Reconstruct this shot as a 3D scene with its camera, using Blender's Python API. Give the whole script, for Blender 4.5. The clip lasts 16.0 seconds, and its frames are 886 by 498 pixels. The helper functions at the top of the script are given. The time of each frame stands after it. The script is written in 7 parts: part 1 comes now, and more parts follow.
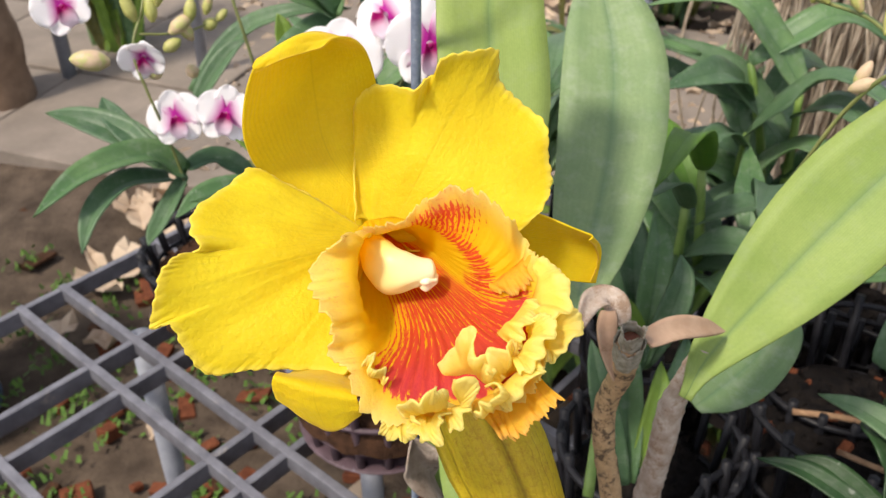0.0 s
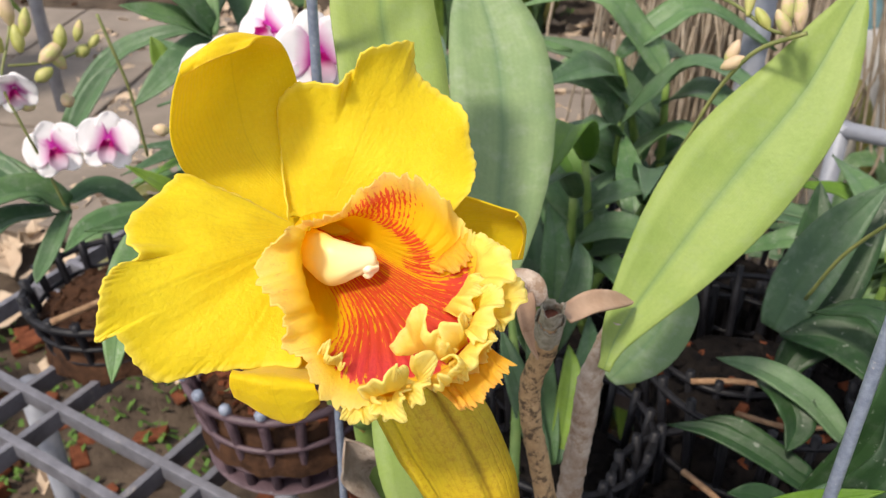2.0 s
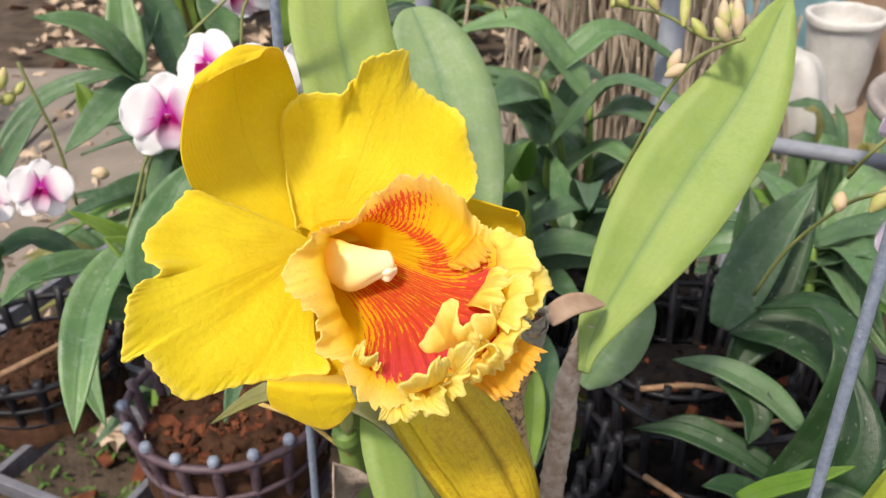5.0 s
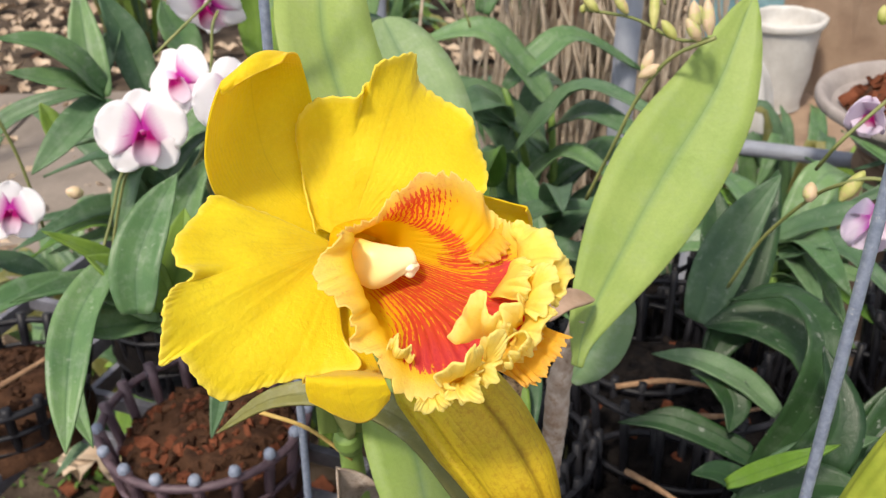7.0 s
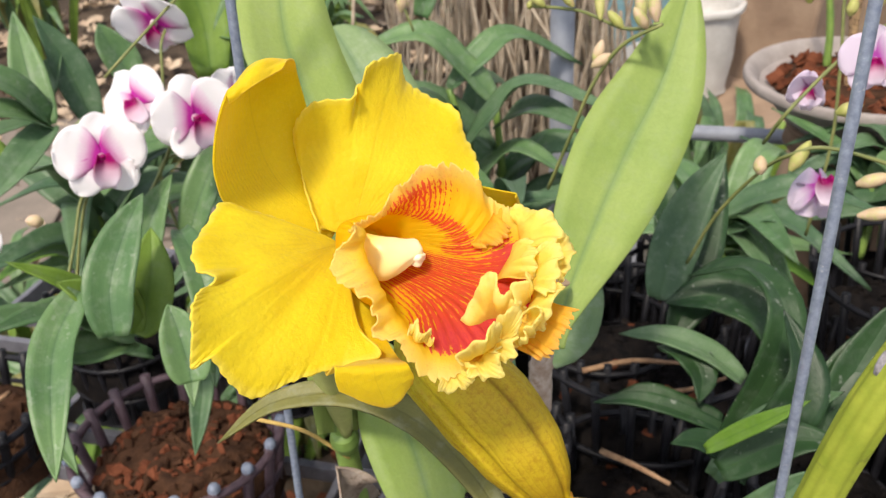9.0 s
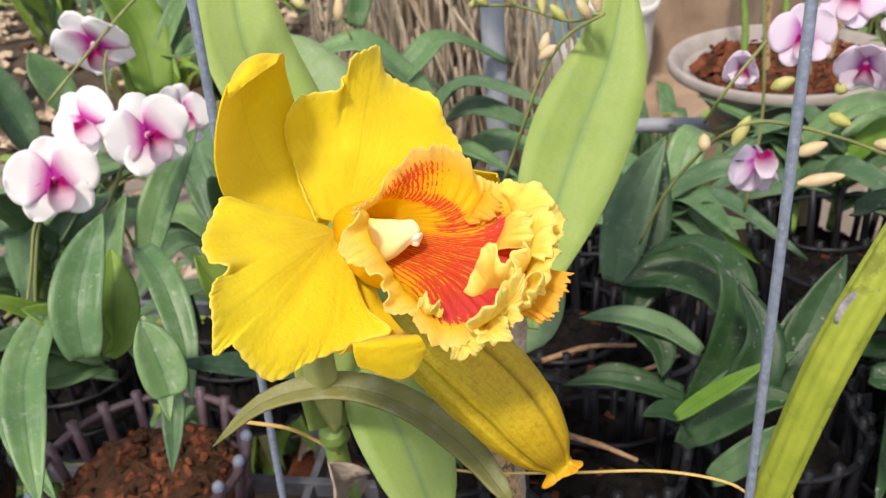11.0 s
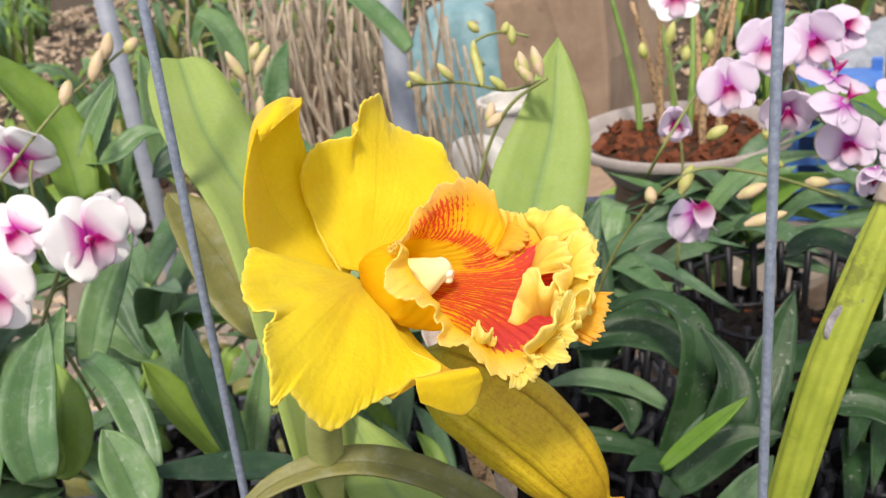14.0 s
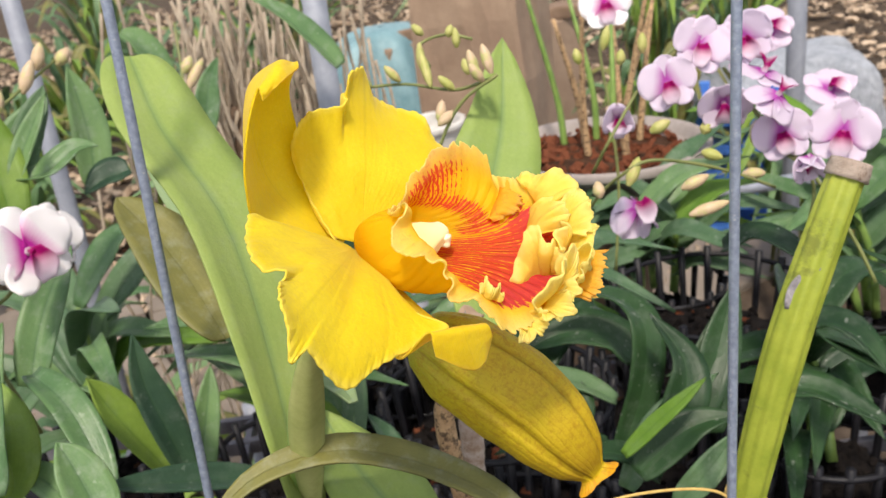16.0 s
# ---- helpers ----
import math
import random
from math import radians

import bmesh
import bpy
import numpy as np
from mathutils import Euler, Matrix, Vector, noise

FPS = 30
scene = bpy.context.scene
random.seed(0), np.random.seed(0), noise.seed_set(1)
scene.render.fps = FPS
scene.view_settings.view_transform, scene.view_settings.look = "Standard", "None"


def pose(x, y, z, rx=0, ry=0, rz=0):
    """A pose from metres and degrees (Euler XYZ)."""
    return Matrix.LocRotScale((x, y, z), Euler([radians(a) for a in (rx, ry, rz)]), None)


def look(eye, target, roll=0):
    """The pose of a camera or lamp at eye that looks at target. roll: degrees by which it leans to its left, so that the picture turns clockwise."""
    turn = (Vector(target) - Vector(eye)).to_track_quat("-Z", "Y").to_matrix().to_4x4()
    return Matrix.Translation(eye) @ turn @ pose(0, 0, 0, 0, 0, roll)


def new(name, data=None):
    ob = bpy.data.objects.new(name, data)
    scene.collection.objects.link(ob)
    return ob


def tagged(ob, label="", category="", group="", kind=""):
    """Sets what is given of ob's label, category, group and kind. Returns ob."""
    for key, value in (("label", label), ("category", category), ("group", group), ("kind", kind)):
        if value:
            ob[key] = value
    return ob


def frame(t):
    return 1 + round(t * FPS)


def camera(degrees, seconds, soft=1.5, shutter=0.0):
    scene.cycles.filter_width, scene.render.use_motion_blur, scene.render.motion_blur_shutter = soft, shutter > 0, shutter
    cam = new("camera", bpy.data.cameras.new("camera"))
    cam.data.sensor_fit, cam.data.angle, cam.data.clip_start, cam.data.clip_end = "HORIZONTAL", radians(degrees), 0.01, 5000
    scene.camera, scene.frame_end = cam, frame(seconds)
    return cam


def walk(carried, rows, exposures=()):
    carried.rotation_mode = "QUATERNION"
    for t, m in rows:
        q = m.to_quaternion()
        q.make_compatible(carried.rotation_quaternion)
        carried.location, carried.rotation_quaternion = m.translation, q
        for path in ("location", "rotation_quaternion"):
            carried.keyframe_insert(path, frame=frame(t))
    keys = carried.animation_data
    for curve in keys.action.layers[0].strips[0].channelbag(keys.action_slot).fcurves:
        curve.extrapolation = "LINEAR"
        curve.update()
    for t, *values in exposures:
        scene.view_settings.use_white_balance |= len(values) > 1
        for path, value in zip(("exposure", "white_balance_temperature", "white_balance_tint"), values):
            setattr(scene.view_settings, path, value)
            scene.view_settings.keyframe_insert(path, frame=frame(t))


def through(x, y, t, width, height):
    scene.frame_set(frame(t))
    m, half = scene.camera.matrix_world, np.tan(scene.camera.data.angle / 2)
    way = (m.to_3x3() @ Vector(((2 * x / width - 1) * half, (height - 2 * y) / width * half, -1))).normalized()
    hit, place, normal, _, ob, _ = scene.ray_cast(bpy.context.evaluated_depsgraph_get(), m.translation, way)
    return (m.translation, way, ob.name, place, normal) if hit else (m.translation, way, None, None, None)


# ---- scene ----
cam = camera(52.63, 16.0, soft=1.2)
PATH = [
    (0, (0.03564, 0.02960, 1.41937), (0.01874, 0.44042, 1.13486), -0.05),
    (0.5, (0.04087, 0.03252, 1.42052), (0.05302, 0.44511, 1.13835), -0.18),
    (1, (0.04196, 0.02263, 1.42133), (0.06669, 0.43550, 1.14038), -0.60),
    (1.5, (0.02560, 0.01739, 1.41681), (0.05885, 0.43069, 1.13737), -0.59),
    (2, (0.01723, 0.01720, 1.41616), (0.06670, 0.43032, 1.13887), -0.28),
    (2.5, (0.01591, 0.01766, 1.41438), (0.07655, 0.43144, 1.14032), -0.53),
    (3, (0.00903, 0.01498, 1.41291), (0.07850, 0.42996, 1.14279), -0.87),
    (3.5, (-0.00136, 0.01467, 1.40892), (0.07703, 0.43119, 1.14365), -0.98),
    (4, (-0.00820, 0.01504, 1.40769), (0.07814, 0.43157, 1.14492), -1.02),
    (6.5, (-0.03500, 0.00749, 1.40828), (0.08568, 0.42106, 1.15452), -0.69),
    (7, (-0.04245, 0.00879, 1.40734), (0.08543, 0.42078, 1.15453), -1.10),
    (7.5, (-0.04721, 0.00551, 1.40856), (0.08787, 0.41564, 1.15649), -1.35),
    (8, (-0.05300, 0.00489, 1.40925), (0.09014, 0.41228, 1.15717), -2.16),
    (8.5, (-0.06006, 0.00407, 1.40982), (0.09139, 0.40864, 1.15806), -2.84),
    (11, (-0.09700, -0.00328, 1.40718), (0.09955, 0.38447, 1.16017), -5.20),
    (11.5, (-0.10078, -0.00416, 1.40475), (0.10472, 0.38240, 1.16321), -5.76),
    (12, (-0.10903, -0.00071, 1.40004), (0.11174, 0.38924, 1.17822), -6.41),
    (12.5, (-0.11727, 0.00419, 1.39667), (0.11565, 0.39288, 1.18530), -6.76),
    (13, (-0.12302, 0.00930, 1.39428), (0.12111, 0.39465, 1.18955), -7.09),
    (13.5, (-0.13143, 0.01445, 1.39220), (0.12347, 0.39462, 1.19095), -7.33),
    (14, (-0.14348, 0.01963, 1.38578), (0.12201, 0.39434, 1.18803), -7.20),
    (14.5, (-0.15389, 0.02342, 1.37737), (0.12370, 0.39068, 1.18226), -7.09),
    (15, (-0.16216, 0.02608, 1.37295), (0.12710, 0.38580, 1.18078), -6.82),
    (15.5, (-0.16886, 0.02942, 1.37017), (0.12997, 0.38287, 1.18103), -6.84),
    (16, (-0.17345, 0.03306, 1.36743), (0.13388, 0.38048, 1.18076), -6.88),
]
walk(cam, [(t, look(eye, target, roll)) for t, eye, target, roll in PATH])

cam.data.dof.use_dof, cam.data.dof.focus_distance, cam.data.dof.aperture_fstop = True, 0.29, 28.0

# ---- light ----
world = bpy.data.worlds.new("sky")
scene.world = world
world.use_nodes = True
wn = world.node_tree
sky = wn.nodes.new("ShaderNodeTexSky")
sky.sky_type, sky.sun_disc = "NISHITA", False
sky.sun_elevation, sky.sun_rotation = radians(56), radians(-134)
haze = wn.nodes.new("ShaderNodeHueSaturation")  # thin cloud takes the blue out of the sky
haze.inputs["Saturation"].default_value = 0.45
wn.links.new(sky.outputs["Color"], haze.inputs["Color"])
wn.links.new(haze.outputs["Color"], wn.nodes["Background"].inputs["Color"])
wn.nodes["Background"].inputs["Strength"].default_value = 0.122
sun_data = bpy.data.lights.new("sun", "SUN")
sun_data.energy, sun_data.angle, sun_data.color = 2.0, radians(7), (1.0, 0.94, 0.82)
sun = new("sun", sun_data)
sun.matrix_world = look((-0.40, -0.38, 0.83), (0, 0, 0))
scene.view_settings.exposure = 1.04
scene.view_settings.use_white_balance, scene.view_settings.white_balance_temperature, scene.view_settings.white_balance_tint = True, 6850, 14


# ---- mesh helpers ----
def catmull(points, s):
    """Points of a smooth curve through the given ones, at s from 0 to 1. points: (n, ...) array."""
    p = np.asarray(points, float)
    n = len(p) - 1
    s = np.clip(np.asarray(s, float), 0, 1) * n
    i = np.minimum(s.astype(int), n - 1)
    f = (s - i).reshape((-1,) + (1,) * (p.ndim - 1))
    ext = np.concatenate([[2 * p[0] - p[1]], p, [2 * p[-1] - p[-2]]])
    a, b, c, d = ext[i], ext[i + 1], ext[i + 2], ext[i + 3]
    return 0.5 * (2 * b + (c - a) * f + (2 * a - 5 * b + 4 * c - d) * f**2 + (3 * b - a - 3 * c + d) * f**3)


def ring_curve(points, s):
    """As catmull, closed."""
    p = np.asarray(points, float)
    n = len(p)
    s = (np.asarray(s, float) % 1.0) * n
    i = s.astype(int) % n
    f = (s - np.floor(s))[:, None]
    a, b, c, d = p[(i - 1) % n], p[i], p[(i + 1) % n], p[(i + 2) % n]
    return 0.5 * (2 * b + (c - a) * f + (2 * a - 5 * b + 4 * c - d) * f**2 + (3 * b - a - 3 * c + d) * f**3)


def unit(v):
    v = np.asarray(v, float)
    return v / np.maximum(np.linalg.norm(v, axis=-1, keepdims=True), 1e-9)


def grid_mesh(name, g, closed=False, smooth=True):
    """A mesh from an (nu, nv, 3) array of points, with a UV map: u along the first axis, v along the second."""
    g = np.asarray(g, float)
    nu, nv = g.shape[:2]
    faces, uvs = [], []
    last = nv if closed else nv - 1
    for i in range(nu - 1):
        for j in range(last):
            k = (j + 1) % nv
            faces.append((i * nv + j, (i + 1) * nv + j, (i + 1) * nv + k, i * nv + k))
            u0, u1, v0, v1 = i / (nu - 1), (i + 1) / (nu - 1), j / last, (j + 1) / last
            uvs += [u0, v0, u1, v0, u1, v1, u0, v1]
    me = bpy.data.meshes.new(name)
    me.from_pydata(g.reshape(-1, 3).tolist(), [], faces)
    me.uv_layers.new(name="UVMap").data.foreach_set("uv", uvs)
    if smooth:
        me.polygons.foreach_set("use_smooth", [True] * len(faces))
    return me


def join_meshes(name, parts):
    """One mesh out of several."""
    bm = bmesh.new()
    for me in parts:
        bm.from_mesh(me)
    out = bpy.data.meshes.new(name)
    bm.to_mesh(out)
    bm.free()
    for me in parts:
        bpy.data.meshes.remove(me)
    return out


def frames_along(line):
    t = unit(np.gradient(line, axis=0))
    n = np.zeros_like(t)
    ref = np.array((0, 0, 1.0)) if abs(t[0][2]) < 0.9 else np.array((1.0, 0, 0))
    v = unit(np.cross(t[0], np.cross(ref, t[0])))
    for i in range(len(t)):
        v = unit(v - t[i] * np.dot(v, t[i]))
        n[i] = v
    return t, n, np.cross(t, n)


def tube_mesh(name, points, radii, sides=10, steps=None, wobble=0.0, flat=1.0, caps=True, seed=0):
    """A round rod along a smooth curve through the points; radii are spread evenly along it."""
    points = np.asarray(points, float)
    steps = steps or max(2, 6 * (len(points) - 1))
    s = np.linspace(0, 1, steps + 1)
    line = catmull(points, s) if len(points) > 2 else points[0] + (points[1] - points[0]) * s[:, None]
    r = catmull(np.asarray(radii, float)[:, None], s)[:, 0] if len(radii) > 2 else np.interp(s, np.linspace(0, 1, len(radii)), radii)
    if wobble:
        rng = np.random.default_rng(seed)
        r = r * (1 + wobble * rng.standard_normal(len(r)))
    t, n, b = frames_along(line)
    a = np.linspace(0, 2 * np.pi, sides, endpoint=False)
    g = line[:, None] + r[:, None, None] * (np.cos(a)[None, :, None] * n[:, None] + flat * np.sin(a)[None, :, None] * b[:, None])
    if caps:
        g = np.concatenate([np.repeat(line[:1, None], sides, 1), g, np.repeat(line[-1:, None], sides, 1)])
    return grid_mesh(name, g, closed=True)


def box_mesh(name, size, centre=(0, 0, 0), bevel=0.0, turn=None):
    bm = bmesh.new()
    bmesh.ops.create_cube(bm, size=1)
    bmesh.ops.scale(bm, vec=size, verts=bm.verts)
    if bevel:
        bmesh.ops.bevel(bm, geom=bm.edges[:], offset=bevel, segments=2, affect="EDGES", profile=0.6)
    m = Matrix.Translation(centre) @ (turn or Matrix())
    bmesh.ops.transform(bm, matrix=m, verts=bm.verts)
    me = bpy.data.meshes.new(name)
    bm.to_mesh(me)
    bm.free()
    return me


def lathe_mesh(name, profile, sides=32, steps=6):
    """A turned body about z from (radius, height) pairs."""
    p = catmull(np.asarray(profile, float), np.linspace(0, 1, steps * (len(profile) - 1) + 1))
    a = np.linspace(0, 2 * np.pi, sides, endpoint=False)
    g = np.stack([p[:, :1] * np.cos(a), p[:, :1] * np.sin(a), np.repeat(p[:, 1:], sides, 1)], -1)
    return grid_mesh(name, g, closed=True)


def leaf_grid(spine, width, up=(0, -0.5, 0.85), fold=0.25, nu=22, nv=7, tip=2.0, base=0.35, wave=0.0, twist=0.0, seed=0, blunt=0.0, neck=1.0, peak=0.42):
    """A strap leaf along a spine of control points: channelled across, pointed at the tip, narrowed at the base."""
    rng = np.random.default_rng(seed)
    s = np.linspace(0, 1, nu)
    s = 1 - (1 - s) ** 2.2 if blunt > 0.4 else s
    line = catmull(np.asarray(spine, float), s)
    t = unit(np.gradient(line, s, axis=0))
    up = np.asarray(up, float)
    n = unit(up - t * (t @ up)[:, None])
    side = np.cross(t, n)
    if twist:
        a = (twist * s)[:, None]
        side, n = side * np.cos(a) + n * np.sin(a), n * np.cos(a) - side * np.sin(a)
    rise = np.clip(s / peak, 0, 1) ** (0.8 * neck)
    fall = 1 - np.clip((s - peak) / (1 - peak), 0, 1) ** tip
    w = width * 0.5 * (base + (1 - base) * rise * (2 - rise)) * np.maximum(fall, 0) ** (0.95 - blunt)
    v = np.linspace(-1, 1, nv)
    ph = rng.uniform(0, 6.28, 3)
    ripple = wave * width * np.sin(s * 11 + ph[0])[:, None] * np.abs(v)[None] ** 2 * np.sign(v + 0.01)[None]
    lift = fold * w[:, None] * np.abs(v)[None] ** 1.3 + ripple
    return line[:, None] + side[:, None] * (w[:, None] * v[None])[..., None] + n[:, None] * lift[..., None]


def thicken(ob, depth, offset=0.0):
    m = ob.modifiers.new("thickness", "SOLIDIFY")
    m.thickness, m.offset = depth, offset
    return ob


def part(name, mesh, material, parent=None, label=""):
    """One mesh object under a thing or under a part."""
    if isinstance(mesh, bmesh.types.BMesh):
        me = bpy.data.meshes.new(name)
        mesh.to_mesh(me)
        mesh.free()
        mesh = me
    ob = new(name, mesh)
    if material and not mesh.materials:
        mesh.materials.append(material)
    if parent:
        ob.parent = parent
        ob.matrix_parent_inverse = parent.matrix_basis.inverted()
    if label:
        ob["label"] = label
    return ob


def thing(name, label, category, at=(0, 0, 0), group="", kind=""):
    """An Empty at the base of a thing."""
    ob = new(name)
    ob.empty_display_size = 0.01
    ob.location = at
    return tagged(ob, label, category, group, kind)


# ---- materials ----
class Nodes:
    def __init__(self, name):
        self.material = bpy.data.materials.new(name)
        self.material.use_nodes = True
        self.tree = self.material.node_tree
        self.shader = self.tree.nodes["Principled BSDF"]
        self.out = self.tree.nodes["Material Output"]

    def add(self, kind, **values):
        node = self.tree.nodes.new("ShaderNode" + kind)
        for key, value in values.items():
            node.inputs[key].default_value = value
        return node

    def link(self, a, b):
        self.tree.links.new(a, b)

    def ramp(self, source, *stops):
        node = self.add("ValToRGB")
        e = node.color_ramp.elements
        while len(e) < len(stops):
            e.new(0.5)
        for i, (at, colour) in enumerate(stops):
            e[i].position = at
            e[i].color = (*colour, 1)
        self.link(source, node.inputs[0])
        return node.outputs[0]

    def noise(self, scale, detail=4, rough=0.6, vector=None):
        node = self.add("TexNoise", Scale=scale, Detail=detail, Roughness=rough)
        self.link(vector or self.coord("Object"), node.inputs["Vector"])
        return node.outputs["Fac"]

    def coord(self, which):
        node = self.tree.nodes.get("coords") or self.add("TexCoord")
        node.name = "coords"
        return node.outputs[which]

    def math(self, op, a, b=None, c=None):
        node = self.add("Math")
        node.operation = op
        for i, v in enumerate((a, b, c)):
            if v is None:
                continue
            if isinstance(v, (int, float)):
                node.inputs[i].default_value = v
            else:
                self.link(v, node.inputs[i])
        return node.outputs[0]

    def mix(self, fac, a, b, blend="MIX"):
        node = self.add("Mix")
        node.data_type, node.blend_type = "RGBA", blend
        for sock, v in ((node.inputs[0], fac), (node.inputs[6], a), (node.inputs[7], b)):
            if isinstance(v, tuple):
                sock.default_value = (*v, 1)
            elif isinstance(v, (int, float)):
                sock.default_value = v
            else:
                self.link(v, sock)
        return node.outputs[2]

    def split_uv(self):
        node = self.add("SeparateXYZ")
        self.link(self.coord("UV"), node.inputs[0])
        return node.outputs[0], node.outputs[1]

    def vector(self, x, y, z=0.0):
        node = self.add("CombineXYZ")
        for i, v in enumerate((x, y, z)):
            if isinstance(v, (int, float)):
                node.inputs[i].default_value = v
            else:
                self.link(v, node.inputs[i])
        return node.outputs[0]

    def colour(self, value):
        if isinstance(value, tuple):
            self.shader.inputs["Base Color"].default_value = (*value, 1)
        else:
            self.link(value, self.shader.inputs["Base Color"])
        self.base = value

    def bump(self, height, strength=0.3, distance=0.001):
        node = self.add("Bump", Strength=strength, Distance=distance)
        self.link(height, node.inputs["Height"])
        self.link(node.outputs[0], self.shader.inputs["Normal"])
        self.normal = node.outputs[0]

    def rough(self, value, spec=0.5):
        if isinstance(value, (int, float)):
            self.shader.inputs["Roughness"].default_value = value
        else:
            self.link(value, self.shader.inputs["Roughness"])
        self.shader.inputs["Specular IOR Level"].default_value = spec

    def translucent(self, share, tint=None):
        """Mixes in light that shines through a thin petal or leaf."""
        node = self.add("BsdfTranslucent")
        colour = self.base if tint is None else tint
        if isinstance(colour, tuple):
            node.inputs[0].default_value = (*colour, 1)
        else:
            self.link(colour, node.inputs[0])
        mixer = self.add("MixShader", Fac=share)
        self.link(self.shader.outputs[0], mixer.inputs[1])
        self.link(node.outputs[0], mixer.inputs[2])
        self.link(mixer.outputs[0], self.out.inputs["Surface"])


def petal_material(name, low, high, edge, vein=0.35, veins=34.0, through=0.46):
    """Waxy petal: fine veins along its length, a grain, a paler margin."""
    n = Nodes(name)
    u, v = n.split_uv()
    wob = n.noise(60, 3)
    lines = n.math("SINE", n.math("ADD", n.math("MULTIPLY", v, veins * 6.283), n.math("MULTIPLY", wob, 16.0)))
    lines = n.math("MULTIPLY", n.math("POWER", n.math("MULTIPLY_ADD", lines, 0.5, 0.5), 3.0), n.ramp(n.noise(45, 2), (0.35, (0, 0, 0)), (0.65, (1, 1, 1))))
    broad = n.noise(38, 3)
    c = n.ramp(broad, (0.3, low), (0.7, high))
    c = n.mix(n.math("MULTIPLY", lines, vein * 0.45), c, tuple(x * 0.72 for x in low))
    rib = n.ramp(n.math("ABSOLUTE", n.math("SUBTRACT", v, 0.5)), (0.0, (1, 1, 1)), (0.004, (0.6,) * 3), (0.012, (0, 0, 0)))
    c = n.mix(n.math("MULTIPLY", rib, 0.18), c, tuple(x * 0.6 for x in low))
    grain = n.noise(900, 2)
    c = n.mix(n.math("MULTIPLY", n.ramp(n.noise(620, 5, 0.75), (0.40, (0, 0, 0)), (0.66, (1, 1, 1))), 0.16), c, tuple(x * 0.74 for x in low))
    c = n.mix(n.math("MULTIPLY", n.math("GREATER_THAN", grain, 0.62), 0.03), c, (1.0, 0.95, 0.5))
    rim = n.ramp(u, (0.0, (0, 0, 0)), (0.955, (0, 0, 0)), (1.0, (1, 1, 1)))
    c = n.mix(n.math("MULTIPLY", rim, 0.7), c, edge)
    n.colour(c)
    n.rough(0.55, 0.3)
    n.bump(n.math("ADD", n.math("MULTIPLY", lines, vein * 0.35), n.math("ADD", n.math("MULTIPLY", n.noise(520, 4), 0.9), n.math("MULTIPLY", n.noise(110, 3), 0.7))), 0.8, 0.0007)
    n.shader.inputs["Sheen Weight"].default_value = 0.15
    n.translucent(through)
    return n.material


def leaf_material(name, low, high, rib=(0.10, 0.19, 0.06), stripes=16.0, rough=0.42, dust=0.15, through=0.22, spots=0.0):
    """Leaf: midrib, parallel veins, blotches, a film of dust."""
    n = Nodes(name)
    u, v = n.split_uv()
    rnd = n.add("ObjectInfo").outputs["Random"]
    blot = n.noise(22, 4)
    c = n.ramp(n.math("ADD", blot, n.math("MULTIPLY_ADD", rnd, 0.3, -0.15)), (0.3, low), (0.72, high))
    lines = n.math("SINE", n.math("ADD", n.math("MULTIPLY", v, stripes * 6.283), n.math("MULTIPLY", n.noise(30, 2), 9.0)))
    c = n.mix(n.math("MULTIPLY_ADD", lines, 0.03, 0.03), c, tuple(x * 0.6 for x in low))
    cells = n.ramp(n.noise(480, 5, 0.75), (0.36, (0, 0, 0)), (0.68, (1, 1, 1)))
    c = n.mix(n.math("MULTIPLY", cells, 0.22), c, tuple(x * 0.62 for x in low))
    veins = n.math("POWER", n.math("MULTIPLY_ADD", n.math("SINE", n.math("ADD", n.math("MULTIPLY", v, 46 * 6.283), n.math("MULTIPLY", n.noise(18, 2), 5.0))), 0.5, 0.5), 3.0)
    c = n.mix(n.math("MULTIPLY", veins, 0.13), c, tuple(x * 0.6 for x in low))
    mid = n.math("ABSOLUTE", n.math("SUBTRACT", v, 0.5))
    mid = n.ramp(mid, (0.0, (1, 1, 1)), (0.022, (0.6, 0.6, 0.6)), (0.075, (0, 0, 0)))
    c = n.mix(n.math("MULTIPLY", mid, 0.55), c, rib)
    film = n.ramp(n.noise(75, 6, 0.7), (0.5, (0, 0, 0)), (0.72, (1, 1, 1)))
    c = n.mix(n.math("MULTIPLY", film, dust), c, (0.42, 0.46, 0.40))
    if spots:
        dots = n.ramp(n.noise(140, 2), (0.66, (0, 0, 0)), (0.70, (1, 1, 1)))
        c = n.mix(n.math("MULTIPLY", dots, spots), c, (0.62, 0.64, 0.58))
    n.colour(c)
    n.rough(n.math("MULTIPLY_ADD", film, 0.2, rough + 0.06), 0.36)
    n.bump(n.math("ADD", n.math("MULTIPLY", lines, 0.03), n.math("ADD", n.math("MULTIPLY", mid, -1.2), n.math("ADD", n.noise(160, 3), n.math("MULTIPLY", n.noise(600, 3), 0.5)))), 0.45, 0.0008)
    n.translucent(through)
    return n.material


